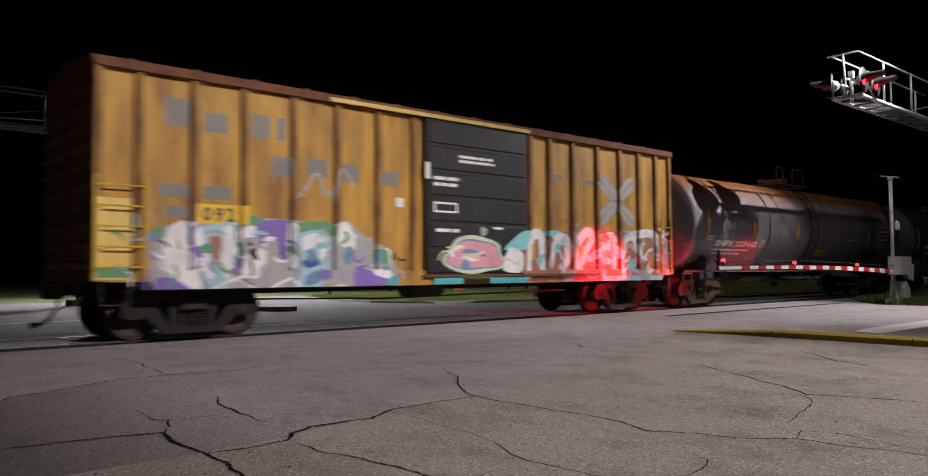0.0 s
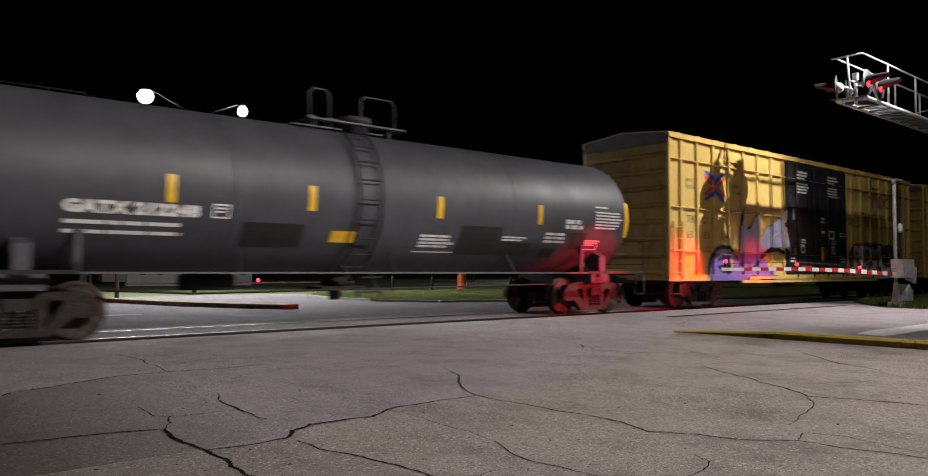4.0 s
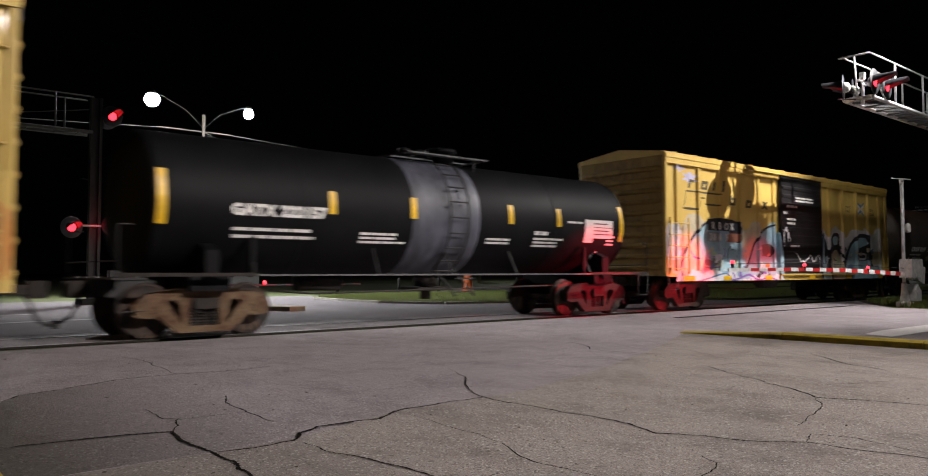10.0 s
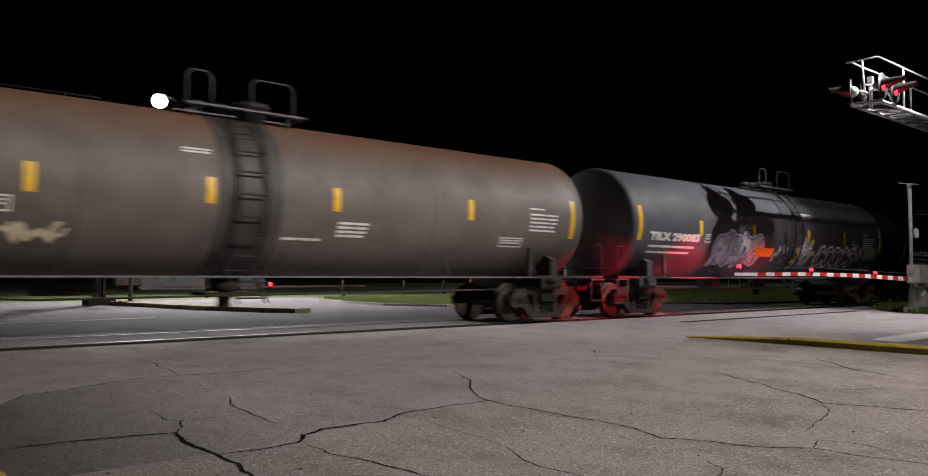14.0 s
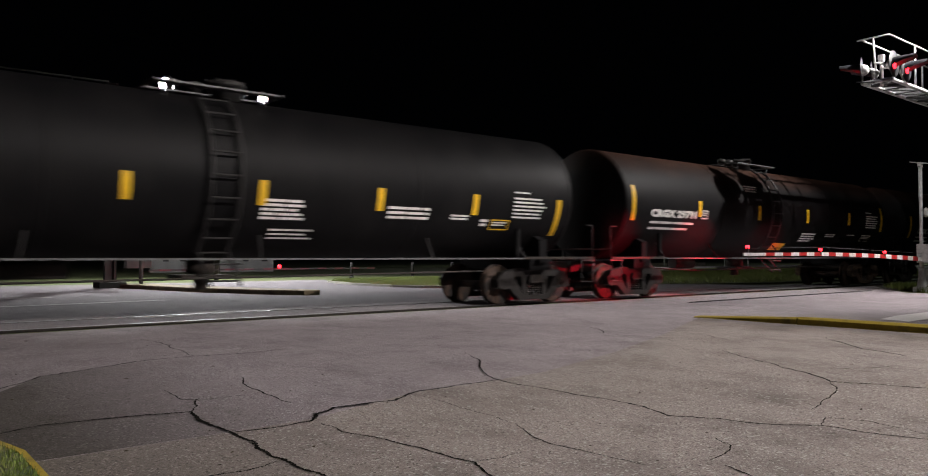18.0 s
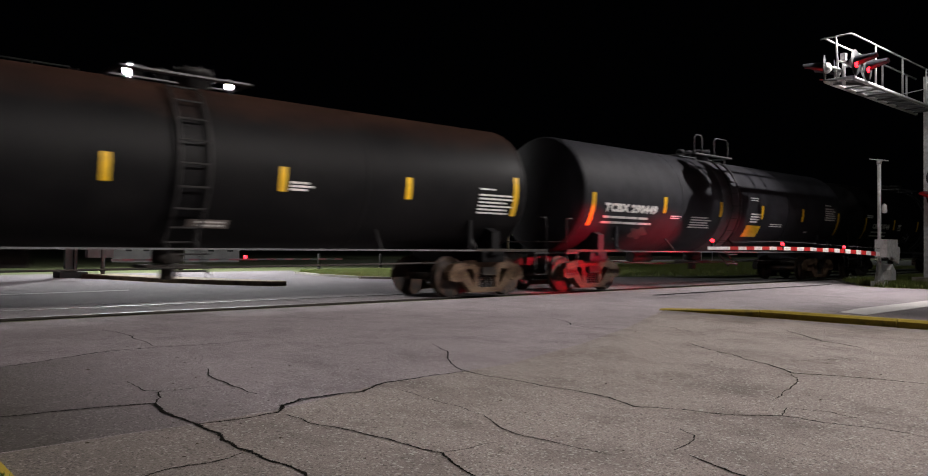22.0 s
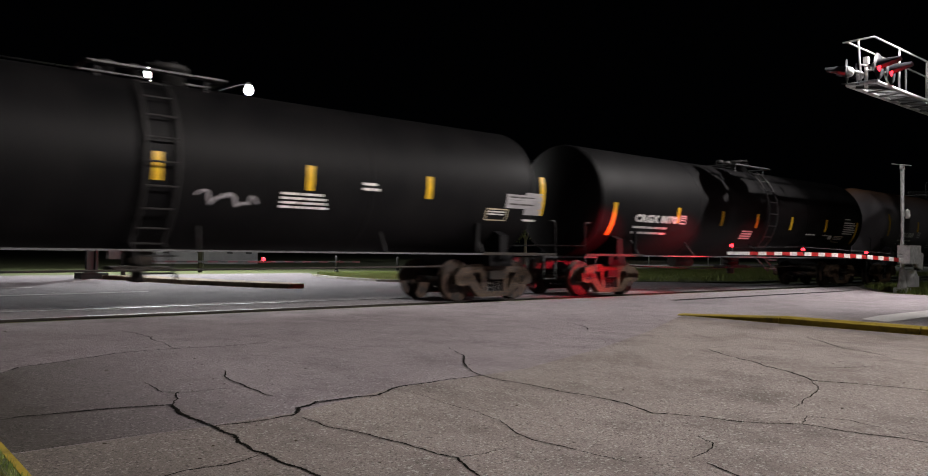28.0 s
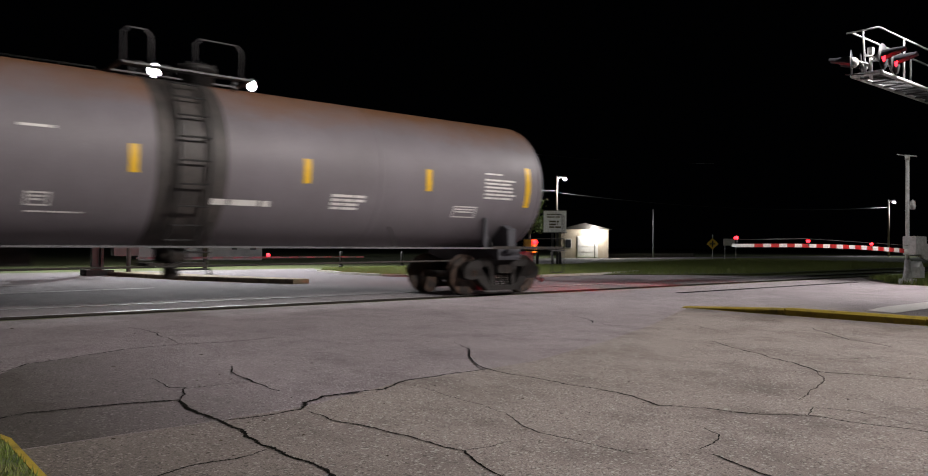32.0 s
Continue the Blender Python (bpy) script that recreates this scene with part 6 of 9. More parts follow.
    if piece == "pale_left":
        fill([(0.01, 1.59), (-0.0, 2.32), (0.34, 2.5), (0.76, 2.45), (0.86, 1.69), (0.52, 1.45)], "chalk", 0.8)
        fill([(0.73, 1.69), (0.85, 2.33), (1.24, 2.81), (1.65, 2.63), (1.93, 2.61), (1.75, 2.31), (1.03, 1.94)], "cream", 1)
        fill([(0.74, 0.78), (0.78, 1.22), (1.03, 1.7), (1.56, 2.25), (2.12, 2.56), (2.72, 2.71), (3.68, 2.69), (4.14, 2.3), (4.08, 1.88), (4.32, 1.15), (4.85, 1.96), (5.48, 2.47), (6.22, 2.68), (6.22, 0.7)], "pale_blue", 1.5)
        line([(0.74, 0.78), (0.78, 1.22), (1.03, 1.7), (1.56, 2.25), (2.12, 2.56), (2.72, 2.71), (3.68, 2.69)], "ink", 1.7, 0.09)
        line([(4.08, 1.88), (4.32, 1.15), (4.85, 1.96), (5.48, 2.47), (6.22, 2.68)], "ink", 1.8, 0.09)
        fill([(0.79, 0.8), (0.83, 1.22), (1.1, 1.66), (1.66, 2.17), (1.75, 1.8), (1.67, 1.14), (1.4, 0.79)], "mint", 2)
        fill([(1.66, 2.15), (2.03, 2.42), (2.52, 2.61), (3.35, 2.62), (3.58, 2.14), (3.47, 1.23), (3.81, 0.75), (1.4, 0.79), (1.76, 1.22)], "pale_blue", 2.2)
        fill([(0.87, 0.82), (1.3, 1.22), (1.76, 1.06), (2.34, 1.23), (3.05, 1.05), (3.58, 1.23), (4.26, 0.87), (4.98, 1.15), (6.22, 1.05), (6.22, 0.69), (0.87, 0.77)], "chalk", 2.4)
        fill([(3.86, 1.97), (4.08, 1.88), (4.26, 1.1), (3.98, 0.87), (3.64, 1.05), (3.74, 1.6)], "pale_blue", 2.5)
        fill([(4.44, 1.1), (4.98, 1.89), (5.54, 2.37), (6.22, 2.58), (6.22, 1.1), (5.23, 0.96)], "pale_blue", 2.6)
        fill([(1.94, 1.6), (2.33, 1.78), (2.84, 1.58), (2.84, 1.23), (1.95, 1.22)], "mint", 2.8)
        fill([(1.12, 1.46), (1.57, 1.63), (1.66, 1.39), (1.22, 1.14)], "cream", 2.9)
        fill([(3.57, 2.61), (3.85, 2.65), (4.08, 2.39), (4.0, 2.06), (3.74, 2.05)], "ink", 3.2)
        fill([(3.44, 2.36), (3.93, 2.36), (3.93, 2.06), (3.44, 2.04)], "brick", 3.4)
        fill([(2.12, 1.5), (2.71, 1.51), (2.71, 1.32), (2.12, 1.31)], "ghost", 3.5)
        line([(2.09, 1.24), (2.09, 1.52), (2.73, 1.55), (2.77, 1.26), (2.07, 1.24)], "purple", 3.7, 0.039)
        line([(1.25, 1.77), (1.48, 1.55), (1.8, 1.46), (1.67, 1.18)], "purple", 3.8, 0.052)
        line([(0.78, 1.06), (1.22, 0.83), (1.76, 0.87), (2.34, 0.97), (3.05, 1.07), (3.37, 0.86)], "mid_blue", 3.9, 0.052)
        line([(3.05, 1.14), (3.48, 0.86), (4.38, 1.03), (4.98, 0.84), (5.61, 0.95), (6.19, 0.83)], "purple", 4, 0.065)
        line([(3.28, 1.41), (3.32, 1.77), (3.49, 1.91)], "ink", 4.1, 0.039)
        line([(4.32, 1.15), (4.71, 1.73)], "ink", 4.2, 0.065)
        line([(1.67, 1.14), (1.81, 1.3), (1.8, 1.64)], "ink", 4.3, 0.052)
        line([(2.03, 2.24), (2.32, 2.42), (2.72, 2.52)], "chalk", 4.4, 0.052)
        fill([(5.5, 1.99), (6.0, 1.99), (6.0, 1.63), (5.51, 1.64)], "ink", 4.6)
        fill([(5.58, 1.39), (5.82, 1.4), (5.82, 1.27), (5.58, 1.27)], "orange", 4.7)
    if piece == "pale_right":
        fill([(9.4, 2.29), (9.68, 2.7), (10.12, 2.38), (10.58, 2.75), (11.15, 2.66), (11.63, 2.38), (12.14, 2.71), (13.2, 2.7), (13.87, 2.47), (14.64, 2.84), (14.59, 0.78), (9.38, 0.82)], "chalk", 0.8)
        fill([(9.4, 2.46), (9.94, 2.25), (10.12, 1.91), (10.54, 2.51), (11.05, 2.5), (11.04, 2.09), (11.42, 1.65), (11.93, 2.15), (12.66, 2.55), (13.53, 2.56), (13.81, 2.18), (13.83, 0.76), (9.38, 0.8)], "ink", 1.4)
        fill([(9.43, 2.29), (9.82, 2.13), (9.64, 1.82), (9.93, 1.39), (10.19, 0.87), (9.42, 0.85)], "pale_blue", 2)
        fill([(9.45, 2.4), (9.62, 2.25), (9.72, 2.0), (9.5, 1.9)], "mid_blue", 2.1)
        fill([(10.54, 2.39), (10.92, 2.4), (10.87, 2.13), (10.54, 2.12)], "pale_blue", 2.2)
        fill([(10.29, 1.63), (10.76, 1.93), (11.23, 1.52), (11.31, 0.83), (10.37, 0.84)], "cream", 2.4)
        fill([(10.75, 1.75), (11.1, 1.5), (11.0, 1.05), (10.8, 1.2)], "mint", 2.5)
        fill([(11.62, 1.41), (12.03, 2.05), (12.72, 2.4), (13.37, 2.42), (13.5, 2.17), (12.65, 1.98), (12.54, 1.52), (13.73, 1.53), (13.72, 0.81), (11.71, 0.83)], "pale_blue", 2.6)
        fill([(11.68, 1.29), (12.12, 1.39), (12.11, 0.87), (11.71, 0.88)], "mid_blue", 2.8)
        fill([(12.67, 1.82), (13.4, 1.81), (13.35, 1.58), (12.7, 1.57)], "chalk", 3)
        fill([(12.79, 1.75), (13.27, 1.76), (13.27, 1.66), (12.79, 1.65)], "ink", 3.2)
        fill([(13.9, 1.82), (14.62, 1.9), (14.61, 1.44), (13.89, 1.43)], "cream", 3)
        fill([(13.88, 1.3), (14.61, 1.31), (14.6, 0.84), (13.88, 0.85)], "pale_blue", 3.1)
        line([(10.11, 1.62), (9.84, 1.16), (10.19, 0.91)], "chalk", 3.3, 0.052)


def fuss(on, x0, x1, z0, z1, colours, count, seed, size=0.3):
    """Small overlapping strokes, drips and dabs that crowd a sprayed piece."""
    rng = random.Random(seed)
    for k in range(count):
        cx, cz = rng.uniform(x0, x1), rng.uniform(z0, z1)
        colour, layer, a = "spray_" + rng.choice(colours), 5 + 0.08 * k, rng.uniform(0, 360)
        if k % 3 == 0:
            on.paint([blob(cx, cz, size * rng.uniform(0.4, 1.1), size * rng.uniform(0.3, 1.2), rng, rng.choice((2, 3, 5)), 2.2, 0.22, rng.uniform(-0.5, 0.5), 18)], colour, layer, "sprayed_dab")
        else:
            w, h = size * rng.uniform(0.4, 1.0), size * rng.uniform(0.5, 1.5)
            on.paint(stroke(arc(cx, cz, w, h, a, a + rng.uniform(40, 130), 5), rng.uniform(0.025, 0.075)), colour, layer, "sprayed_stroke")


def letters_none(car):
    pass


def letters_old_box(car):
    on = Wall(car, FIFTY, 1.0, OLD_BAYS, OLD_DOOR, False)
    # ghost of a painted-out name, as blocks
    for x, z, w, h in ((1.1, 3.55, 0.4, 0.45), (1.75, 3.5, 0.42, 0.34), (2.6, 3.5, 0.36, 0.42), (3.1, 3.5, 0.16, 0.42), (3.0, 2.85, 0.4, 0.36), (3.7, 2.9, 0.45, 0.33), (4.4, 2.86, 0.45, 0.33), (5.3, 2.84, 0.5, 0.3), (1.0, 2.36, 0.5, 0.22), (1.75, 2.36, 0.5, 0.22), (1.1, 2.02, 0.4, 0.2), (10.3, 3.35, 0.5, 0.12), (11.5, 3.32, 1.2, 0.1)):
        on.panel(x, x + w, z, z + h, "spray_ghost", 1, "faded_lettering")
    on.panel(1.62, 2.55, 1.95, 2.28, "reflector", 2)
    on.words("092", 1.74, 2.0, 0.32, "black_lettering", bold=0.01)
    crossed_arrows(on, 12.15, 2.3, 1.5, 1.3, "spray_dust_grey", "spray_dust_grey")
    on.panel(0.04, 0.6, 1.02, 2.3, "pale_yellow", 0.8)
    mural(on, "old_left")
    fuss(on, 0.3, 5.9, 0.9, 1.95, ("chalk", "chalk", "pale_blue", "mid_blue", "dust_grey", "purple", "leaf_green", "ink"), 66, 3, 0.26)
    on.panel(4.75, 5.15, 1.45, 1.8, "spray_dust_grey", 8, "grey_patch")
    mural(on, "old_right")
    fuss(on, 9.6, 15.1, 0.92, 2.0, ("chalk", "chalk", "brick", "aqua", "pink", "dust_grey", "orange"), 80, 5, 0.34)
    scribble(on, 3.5, 4.7, 2.4, 3.1, "spray_dust_grey", 4, 0.06, 9)
    on.panel(5.73, 5.92, 2.43, 2.62, "lettering", 2)
    for x0, x1, z0, z1, mat in ((0.05, 0.6, 1.05, 1.2, "spray_leaf_green"), (6.6, 9.4, 0.84, 0.98, "spray_turquoise"), (9.6, 12.0, 0.84, 0.98, "spray_brick"), (12.2, 14.8, 0.85, 0.98, "spray_aqua"), (7.4, 8.2, 0.85, 0.97, "reflector")):
        on.panel(x0, x1, z0, z1, mat, 3)
    # the door's writing and its tag
    on.small_print(7.3, 3.56, 1.3, 2, 0.06, 0.1, seed=2)
    on.small_print(6.6, 3.05, 0.75, 2, 0.07, 0.13, seed=3)
    for q in ((6.6, 7.25, 2.54, 2.58), (6.6, 7.25, 2.36, 2.40), (6.6, 6.65, 2.4, 2.54), (7.2, 7.25, 2.4, 2.54)):
        on.panel(*q, "lettering", 1, "box_line")
    on.small_print(6.65, 1.95, 0.75, 1, 0.07, 0.1, seed=5)
    on.small_print(8.3, 2.05, 0.35, 1, 0.05, 0.1, seed=6)
    on.panel(6.38, 6.5, 3.05, 3.4, "lettering", 1)
    sprayed_word(on, 7.1, 8.4, 1.15, 1.75, 1, ("pink",), "mid_blue", "mint", "chalk", 12, accents=("cream",))
    scribble(on, 6.7, 9.2, 1.2, 1.6, "spray_cream", 9, 0.06, 8)
    on.paint([blob(8.0, 2.0, 0.2, 0.2, random.Random(1), 3, 2)], "spray_dust_grey", 2)


def tall_common(on, mark_x, mark):
    crossed_arrows(on, mark_x, 3.25, 1.2, 0.9, "spray_royal_blue", "spray_signal_red")
    on.words("next", mark_x - 0.98, 3.74, 0.24, "black_lettering")
    on.words("load", mark_x - 0.98, 3.54, 0.24, "black_lettering")
    on.words("any", mark_x + 1.62, 3.74, 0.24, "black_lettering")
    on.words("road", mark_x + 1.62, 3.54, 0.24, "black_lettering")
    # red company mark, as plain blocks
    for x0, x1, z0, z1 in ((14.02, 15.25, 4.04, 4.2), (14.33, 14.52, 3.7, 4.05), (14.88, 15.07, 3.7, 4.05)):
        on.panel(x0, x1, z0, z1, mark, 2, "company_mark")
    on.paint([[(15.3, 4.19), (15.45, 4.19), (15.95, 3.72), (15.8, 3.72)], [(15.8, 4.19), (15.95, 4.19), (15.45, 3.72), (15.3, 3.72)]], mark, 2, "company_mark")
    on.words("RAILCAR POOLING EXPERTS", 12.66, 3.24, 0.32, "black_lettering", 1.04, bold=0.003)
    for x in (7.55, 9.95):
        on.small_print(x, 4.56, 0.95, 2, 0.07, 0.11, seed=int(x))
        on.small_print(x + 0.12, 4.36, 0.6, 1, 0.05, 0.11, seed=int(x) + 1)
        on.small_print(x, 4.16, 1.0, 4, 0.055, 0.1, seed=int(x) + 2)
    on.small_print(9.45, 3.0, 0.3, 2, 0.08, 0.13, seed=8)
    on.small_print(9.5, 2.5, 0.35, 1, 0.1, 0.13, seed=9)
    on.panel(10.1, 10.55, 2.3, 2.62, "lettering", 2, "notice")
    on.panel(10.16, 10.49, 2.36, 2.56, "door_black", 3, "notice")
    on.small_print(11.0, 2.52, 0.5, 2, 0.04, 0.09, seed=10)
    for x in (7.85, 10.3):
        on.panel(x, x + 0.32, 1.75, 2.06, "lettering", 2, "notice")
        on.panel(x + 0.1, x + 0.24, 1.84, 1.97, "door_black", 3, "notice")
        on.small_print(x + 0.05, 2.2, 0.4, 2, 0.05, 0.09, seed=int(x * 3))
    for x in (7.25, 9.75):
        on.panel(x + 0.1, x + 0.3, 1.7, 1.92, "spray_orange", 2, "notice")
    on.panel(9.45, 9.66, 1.52, 2.0, "reflector", 2, "reflective_strip")
    on.panel(7.3, 7.42, 2.9, 3.3, "lettering", 2, "notice")
    for x in (0.95, 17.2):
        on.panel(x, x + 0.22, 1.2, 1.6, "reflector", 4, "reflective_strip")
    for x in (7.0, 11.0):
        on.small_print(x + 0.1, 1.55, 0.4, 2, 0.05, 0.1, seed=int(x) + 20)
    on.panel(7.9, 8.7, 1.25, 1.32, "spray_blood_red", 2, "notice")


def letters_tall_a(car):
    on = Wall(car, 18.35, 0.85, TALL_BAYS, TALL_DOOR, True)
    tall_common(on, 1.93, "spray_faded_red")
    for text, x, z in (("TB", 0.98, 2.54), ("OX", 1.84, 2.54), ("63", 0.98, 2.08), ("83", 1.88, 2.08), ("74", 2.85, 2.08)):
        on.words(text, x, z, 0.32, "black_lettering", 1.15)
    on.panel(1.05, 1.55, 0.95, 1.1, "reflector", 2, "reflective_strip")
    # purple ring with spikes
    body = [(2.2, 0.75), (2.15, 1.3), (2.45, 1.78), (3.0, 1.92), (3.5, 1.75), (3.75, 1.45), (3.95, 1.7), (4.0, 2.2), (4.15, 3.15), (4.45, 2.45), (4.65, 2.5), (5.2, 3.2), (5.05, 2.4), (5.1, 2.05), (5.7, 2.55), (6.6, 2.95), (6.95, 3.3), (6.8, 2.7), (7.15, 1.75), (6.75, 1.95), (6.1, 1.9), (5.35, 1.6), (5.7, 1.3), (6.3, 0.95), (5.6, 0.85), (4.6, 1.0), (4.0, 0.8), (3.0, 0.72)]
    on.paint([grown(body, 0.09)], "spray_ink", 2, "sprayed_outline")
    upper, lower = clipped(body, 1, 1.72, True), clipped(body, 1, 1.72, False)
    on.paint([body], "spray_lavender", 3, "sprayed_letter")
    on.paint([lower], "spray_purple", 4, "sprayed_shade")
    on.paint(stroke(arc(3.0, 1.25, 0.85, 0.62, 20, 200, 16), 0.12) + stroke([(4.75, 1.2), (5.2, 1.55), (5.9, 1.85), (6.5, 1.85), (7.1, 1.6)], 0.15), "spray_ink", 6, "sprayed_outline")
    on.paint([blob(3.15, 1.2, 0.9, 0.28, random.Random(2), 3, 2.2, 0.12)], "spray_ink", 6, "sprayed_hole")
    on.paint(stroke([(2.5, 1.45), (2.9, 1.65), (3.3, 1.62)], 0.06) + stroke([(5.9, 2.2), (6.5, 2.45)], 0.05), "spray_chalk", 7, "sprayed_highlight")
    on.panel(3.3, 3.52, 1.15, 1.72, "reflector", 8, "reflective_strip")
    mural(on, "tall_a_right")
    fuss(on, 12.6, 16.9, 0.95, 2.0, ("ink", "chalk", "lavender", "mauve", "mint", "blood_red", "plum"), 60, 7, 0.24)
    scribble(on, 17.5, 18.2, 2.3, 3.6, "spray_lavender", 3, 0.05, 6)


def letters_tall_b(car):
    on = Wall(car, 18.33, 0.85, TALL_BAYS, TALL_DOOR, True)
    tall_common(on, 3.53, "spray_signal_red")
    for text, x, z in (("TB", 0.1, 3.5), ("OX", 0.8, 3.5), ("60", 0.1, 3.1), ("15", 0.8, 3.1), ("69", 1.75, 3.1)):
        on.words(text, x, z, 0.32, "black_lettering", 1.15)
    on.small_print(0.85, 2.8, 0.4, 2, 0.03, 0.07, "black_lettering", 4)
    on.small_print(1.8, 2.8, 0.4, 2, 0.03, 0.07, "black_lettering", 5)
    on.panel(0.75, 1.28, 2.5, 2.64, "reflector", 2, "reflective_strip")
    rng = random.Random(14)
    for k in range(8):
        on.paint([blob(0.75 + 0.85 * k, 1.5 + 0.25 * math.sin(k * 1.3), 1.2, 1.55, rng, 5, 2.3, 0.10)], "spray_haze", 0.3 + 0.08 * k, "sprayed_cloud")
    mural(on, "tall_b_left")
    fuss(on, 1.6, 7.0, 0.85, 2.05, ("aqua", "turquoise", "cream", "pale_blue", "mint", "plum"), 46, 9, 0.17)
    on.panel(0.86, 1.08, 1.1, 1.5, "reflector", 9, "reflective_strip")
    fuss(on, 7.2, 9.2, 0.98, 1.8, ("orange", "brick", "orange", "ghost"), 26, 17, 0.22)
    mural(on, "tall_b_right")
    fuss(on, 12.7, 17.6, 0.85, 1.9, ("plum", "aqua", "turquoise", "chalk", "pale_blue", "mint"), 40, 11, 0.2)
    on.panel(16.36, 16.7, 2.38, 2.66, "lettering", 4, "notice")
    on.panel(16.39, 16.67, 2.41, 2.63, "spray_ink", 5, "notice")
    on.panel(17.4, 17.9, 2.35, 2.55, "reflector", 2, "reflective_strip")


def letters_pale_box(car):
    on = Wall(car, FIFTY, 1.0, PALE_BAYS, OLD_DOOR, False)
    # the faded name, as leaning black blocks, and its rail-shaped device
    for x, z, w, h in ((1.2, 3.55, 0.1, 0.26), (1.3, 3.72, 0.22, 0.08), (1.85, 3.55, 0.36, 0.26), (2.5, 3.55, 0.11, 0.26), (3.02, 3.56, 0.13, 0.33), (3.42, 3.17, 0.34, 0.31), (4.37, 3.14, 0.36, 0.25)):
        on.paint([[(x, z), (x + w, z), (x + w + 0.08, z + h), (x + 0.08, z + h)]], "black_lettering", 2, "company_mark")
    on.paint([[(1.98, 3.62), (2.1, 3.62), (2.14, 3.71), (2.02, 3.71)], [(3.55, 3.24), (3.67, 3.24), (3.7, 3.33), (3.58, 3.33)], [(4.5, 3.21), (4.64, 3.21), (4.68, 3.31), (4.54, 3.31)], [(3.58, 3.4), (3.84, 3.4), (3.86, 3.5), (3.61, 3.5)]], "pale_yellow", 3, "company_mark")
    on.paint([[(5.35, 3.15), (5.5, 3.15), (5.81, 3.4), (5.66, 3.4)], [(5.64, 3.15), (5.8, 3.15), (5.57, 3.4), (5.42, 3.4)]], "black_lettering", 2, "company_mark")
    on.paint(stroke([(1.1, 3.46), (2.0, 3.46), (2.95, 3.46)], 0.055) + stroke([(0.95, 2.95), (1.3, 2.95), (1.65, 2.95)], 0.07) + stroke([(1.8, 3.3), (2.1, 3.3)], 0.05) + stroke([(2.1, 3.12), (2.5, 3.12), (2.85, 3.12)], 0.06) + stroke([(1.12, 3.44), (0.98, 2.97)], 0.03) + stroke([(1.8, 3.3), (1.65, 2.97)], 0.03), "black_lettering", 2, "company_mark")
    on.paint([grown(s, 0.0) for s in (blob(0.75, 4.15, 0.5, 0.3, random.Random(5), 6, 2, 0.25), blob(1.3, 3.85, 0.6, 0.3, random.Random(6), 6, 2, 0.25))], "spray_lavender", 1, "sprayed_tag")
    # pale cloud, large arched letters
    rng = random.Random(9)
    for k in range(7):
        on.paint([blob(0.9 + 0.8 * k, 1.6 + 0.3 * math.sin(k * 1.7), 1.4, 1.7, rng, 5, 2.3, 0.12)], "spray_cream", 0.3 + 0.08 * k, "sprayed_cloud")
    mural(on, "pale_left")
    fuss(on, 0.9, 6.3, 0.9, 1.9, ("mid_blue", "chalk", "mint", "purple", "cream", "pale_blue", "ink"), 48, 13, 0.28)
    on.panel(2.2, 3.4, 2.36, 2.7, "spray_ink", 6.4, "sprayed_block")
    on.panel(3.38, 3.95, 2.3, 2.68, "spray_ink", 6.5, "sprayed_block")
    on.panel(3.25, 3.7, 2.02, 2.26, "spray_brick", 6.6, "sprayed_block")
    on.panel(2.14, 2.76, 2.02, 2.3, "spray_dust_grey", 6.4, "sprayed_block")
    on.panel(5.36, 5.9, 1.62, 2.0, "spray_ghost", 6.4, "sprayed_block")
    on.words("RB", 2.42, 2.4, 0.3, "lettering", 1.1, bold=0.012, proud=0.02)
    on.words("OX", 3.1, 2.4, 0.3, "lettering", 1.1, bold=0.012, proud=0.02)
    on.words("306", 2.3, 2.06, 0.3, "lettering", 1.1, bold=0.012, proud=0.02)
    on.words("9", 3.15, 2.06, 0.3, "lettering", 1.1, bold=0.012, proud=0.02)
    # right of the door
    for k in range(6):
        on.paint([blob(9.9 + 0.9 * k, 1.8 + 0.25 * math.sin(k * 2.1), 1.1, 1.4, rng, 5, 2.3, 0.14)], "spray_chalk", 0.3 + 0.08 * k, "sprayed_cloud")
    mural(on, "pale_right")
    fuss(on, 9.6, 14.5, 0.9, 2.1, ("chalk", "ink", "pale_blue", "cream", "pink", "mid_blue"), 40, 15, 0.26)
    for x in (0.82, 2.9, 5.4, 8.3, 11.4, 14.3):
        on.panel(x, x + (0.55 if x < 1 else 0.42), 0.86, 1.0, "reflector", 8, "reflective_strip")
    on.words("next", 11.66, 3.52, 0.2, "black_lettering")
    on.words("load", 11.66, 3.36, 0.2, "black_lettering")
    on.words("any", 13.85, 3.5, 0.2, "black_lettering")
    on.words("road", 13.85, 3.34, 0.2, "black_lettering")
    crossed_arrows(on, 12.68, 3.3, 0.62, 0.5, "spray_mid_blue", "spray_chalk")
    on.small_print(7.4, 3.6, 1.35, 2, 0.06, 0.1, seed=3)
    on.small_print(6.8, 3.28, 0.75, 1, 0.08, 0.1, seed=4)
    on.small_print(6.8, 2.85, 0.7, 2, 0.07, 0.14, seed=5)
    on.small_print(7.0, 1.95, 0.8, 1, 0.07, 0.1, seed=6)
    on.small_print(6.55, 3.05, 0.3, 1, 0.08, 0.1, seed=7)
    scribble(on, 6.5, 7.0, 1.7, 2.7, "spray_chalk", 6, 0.06, 9)
    scribble(on, 7.4, 9.2, 1.35, 1.75, "spray_chalk", 8, 0.05, 10)


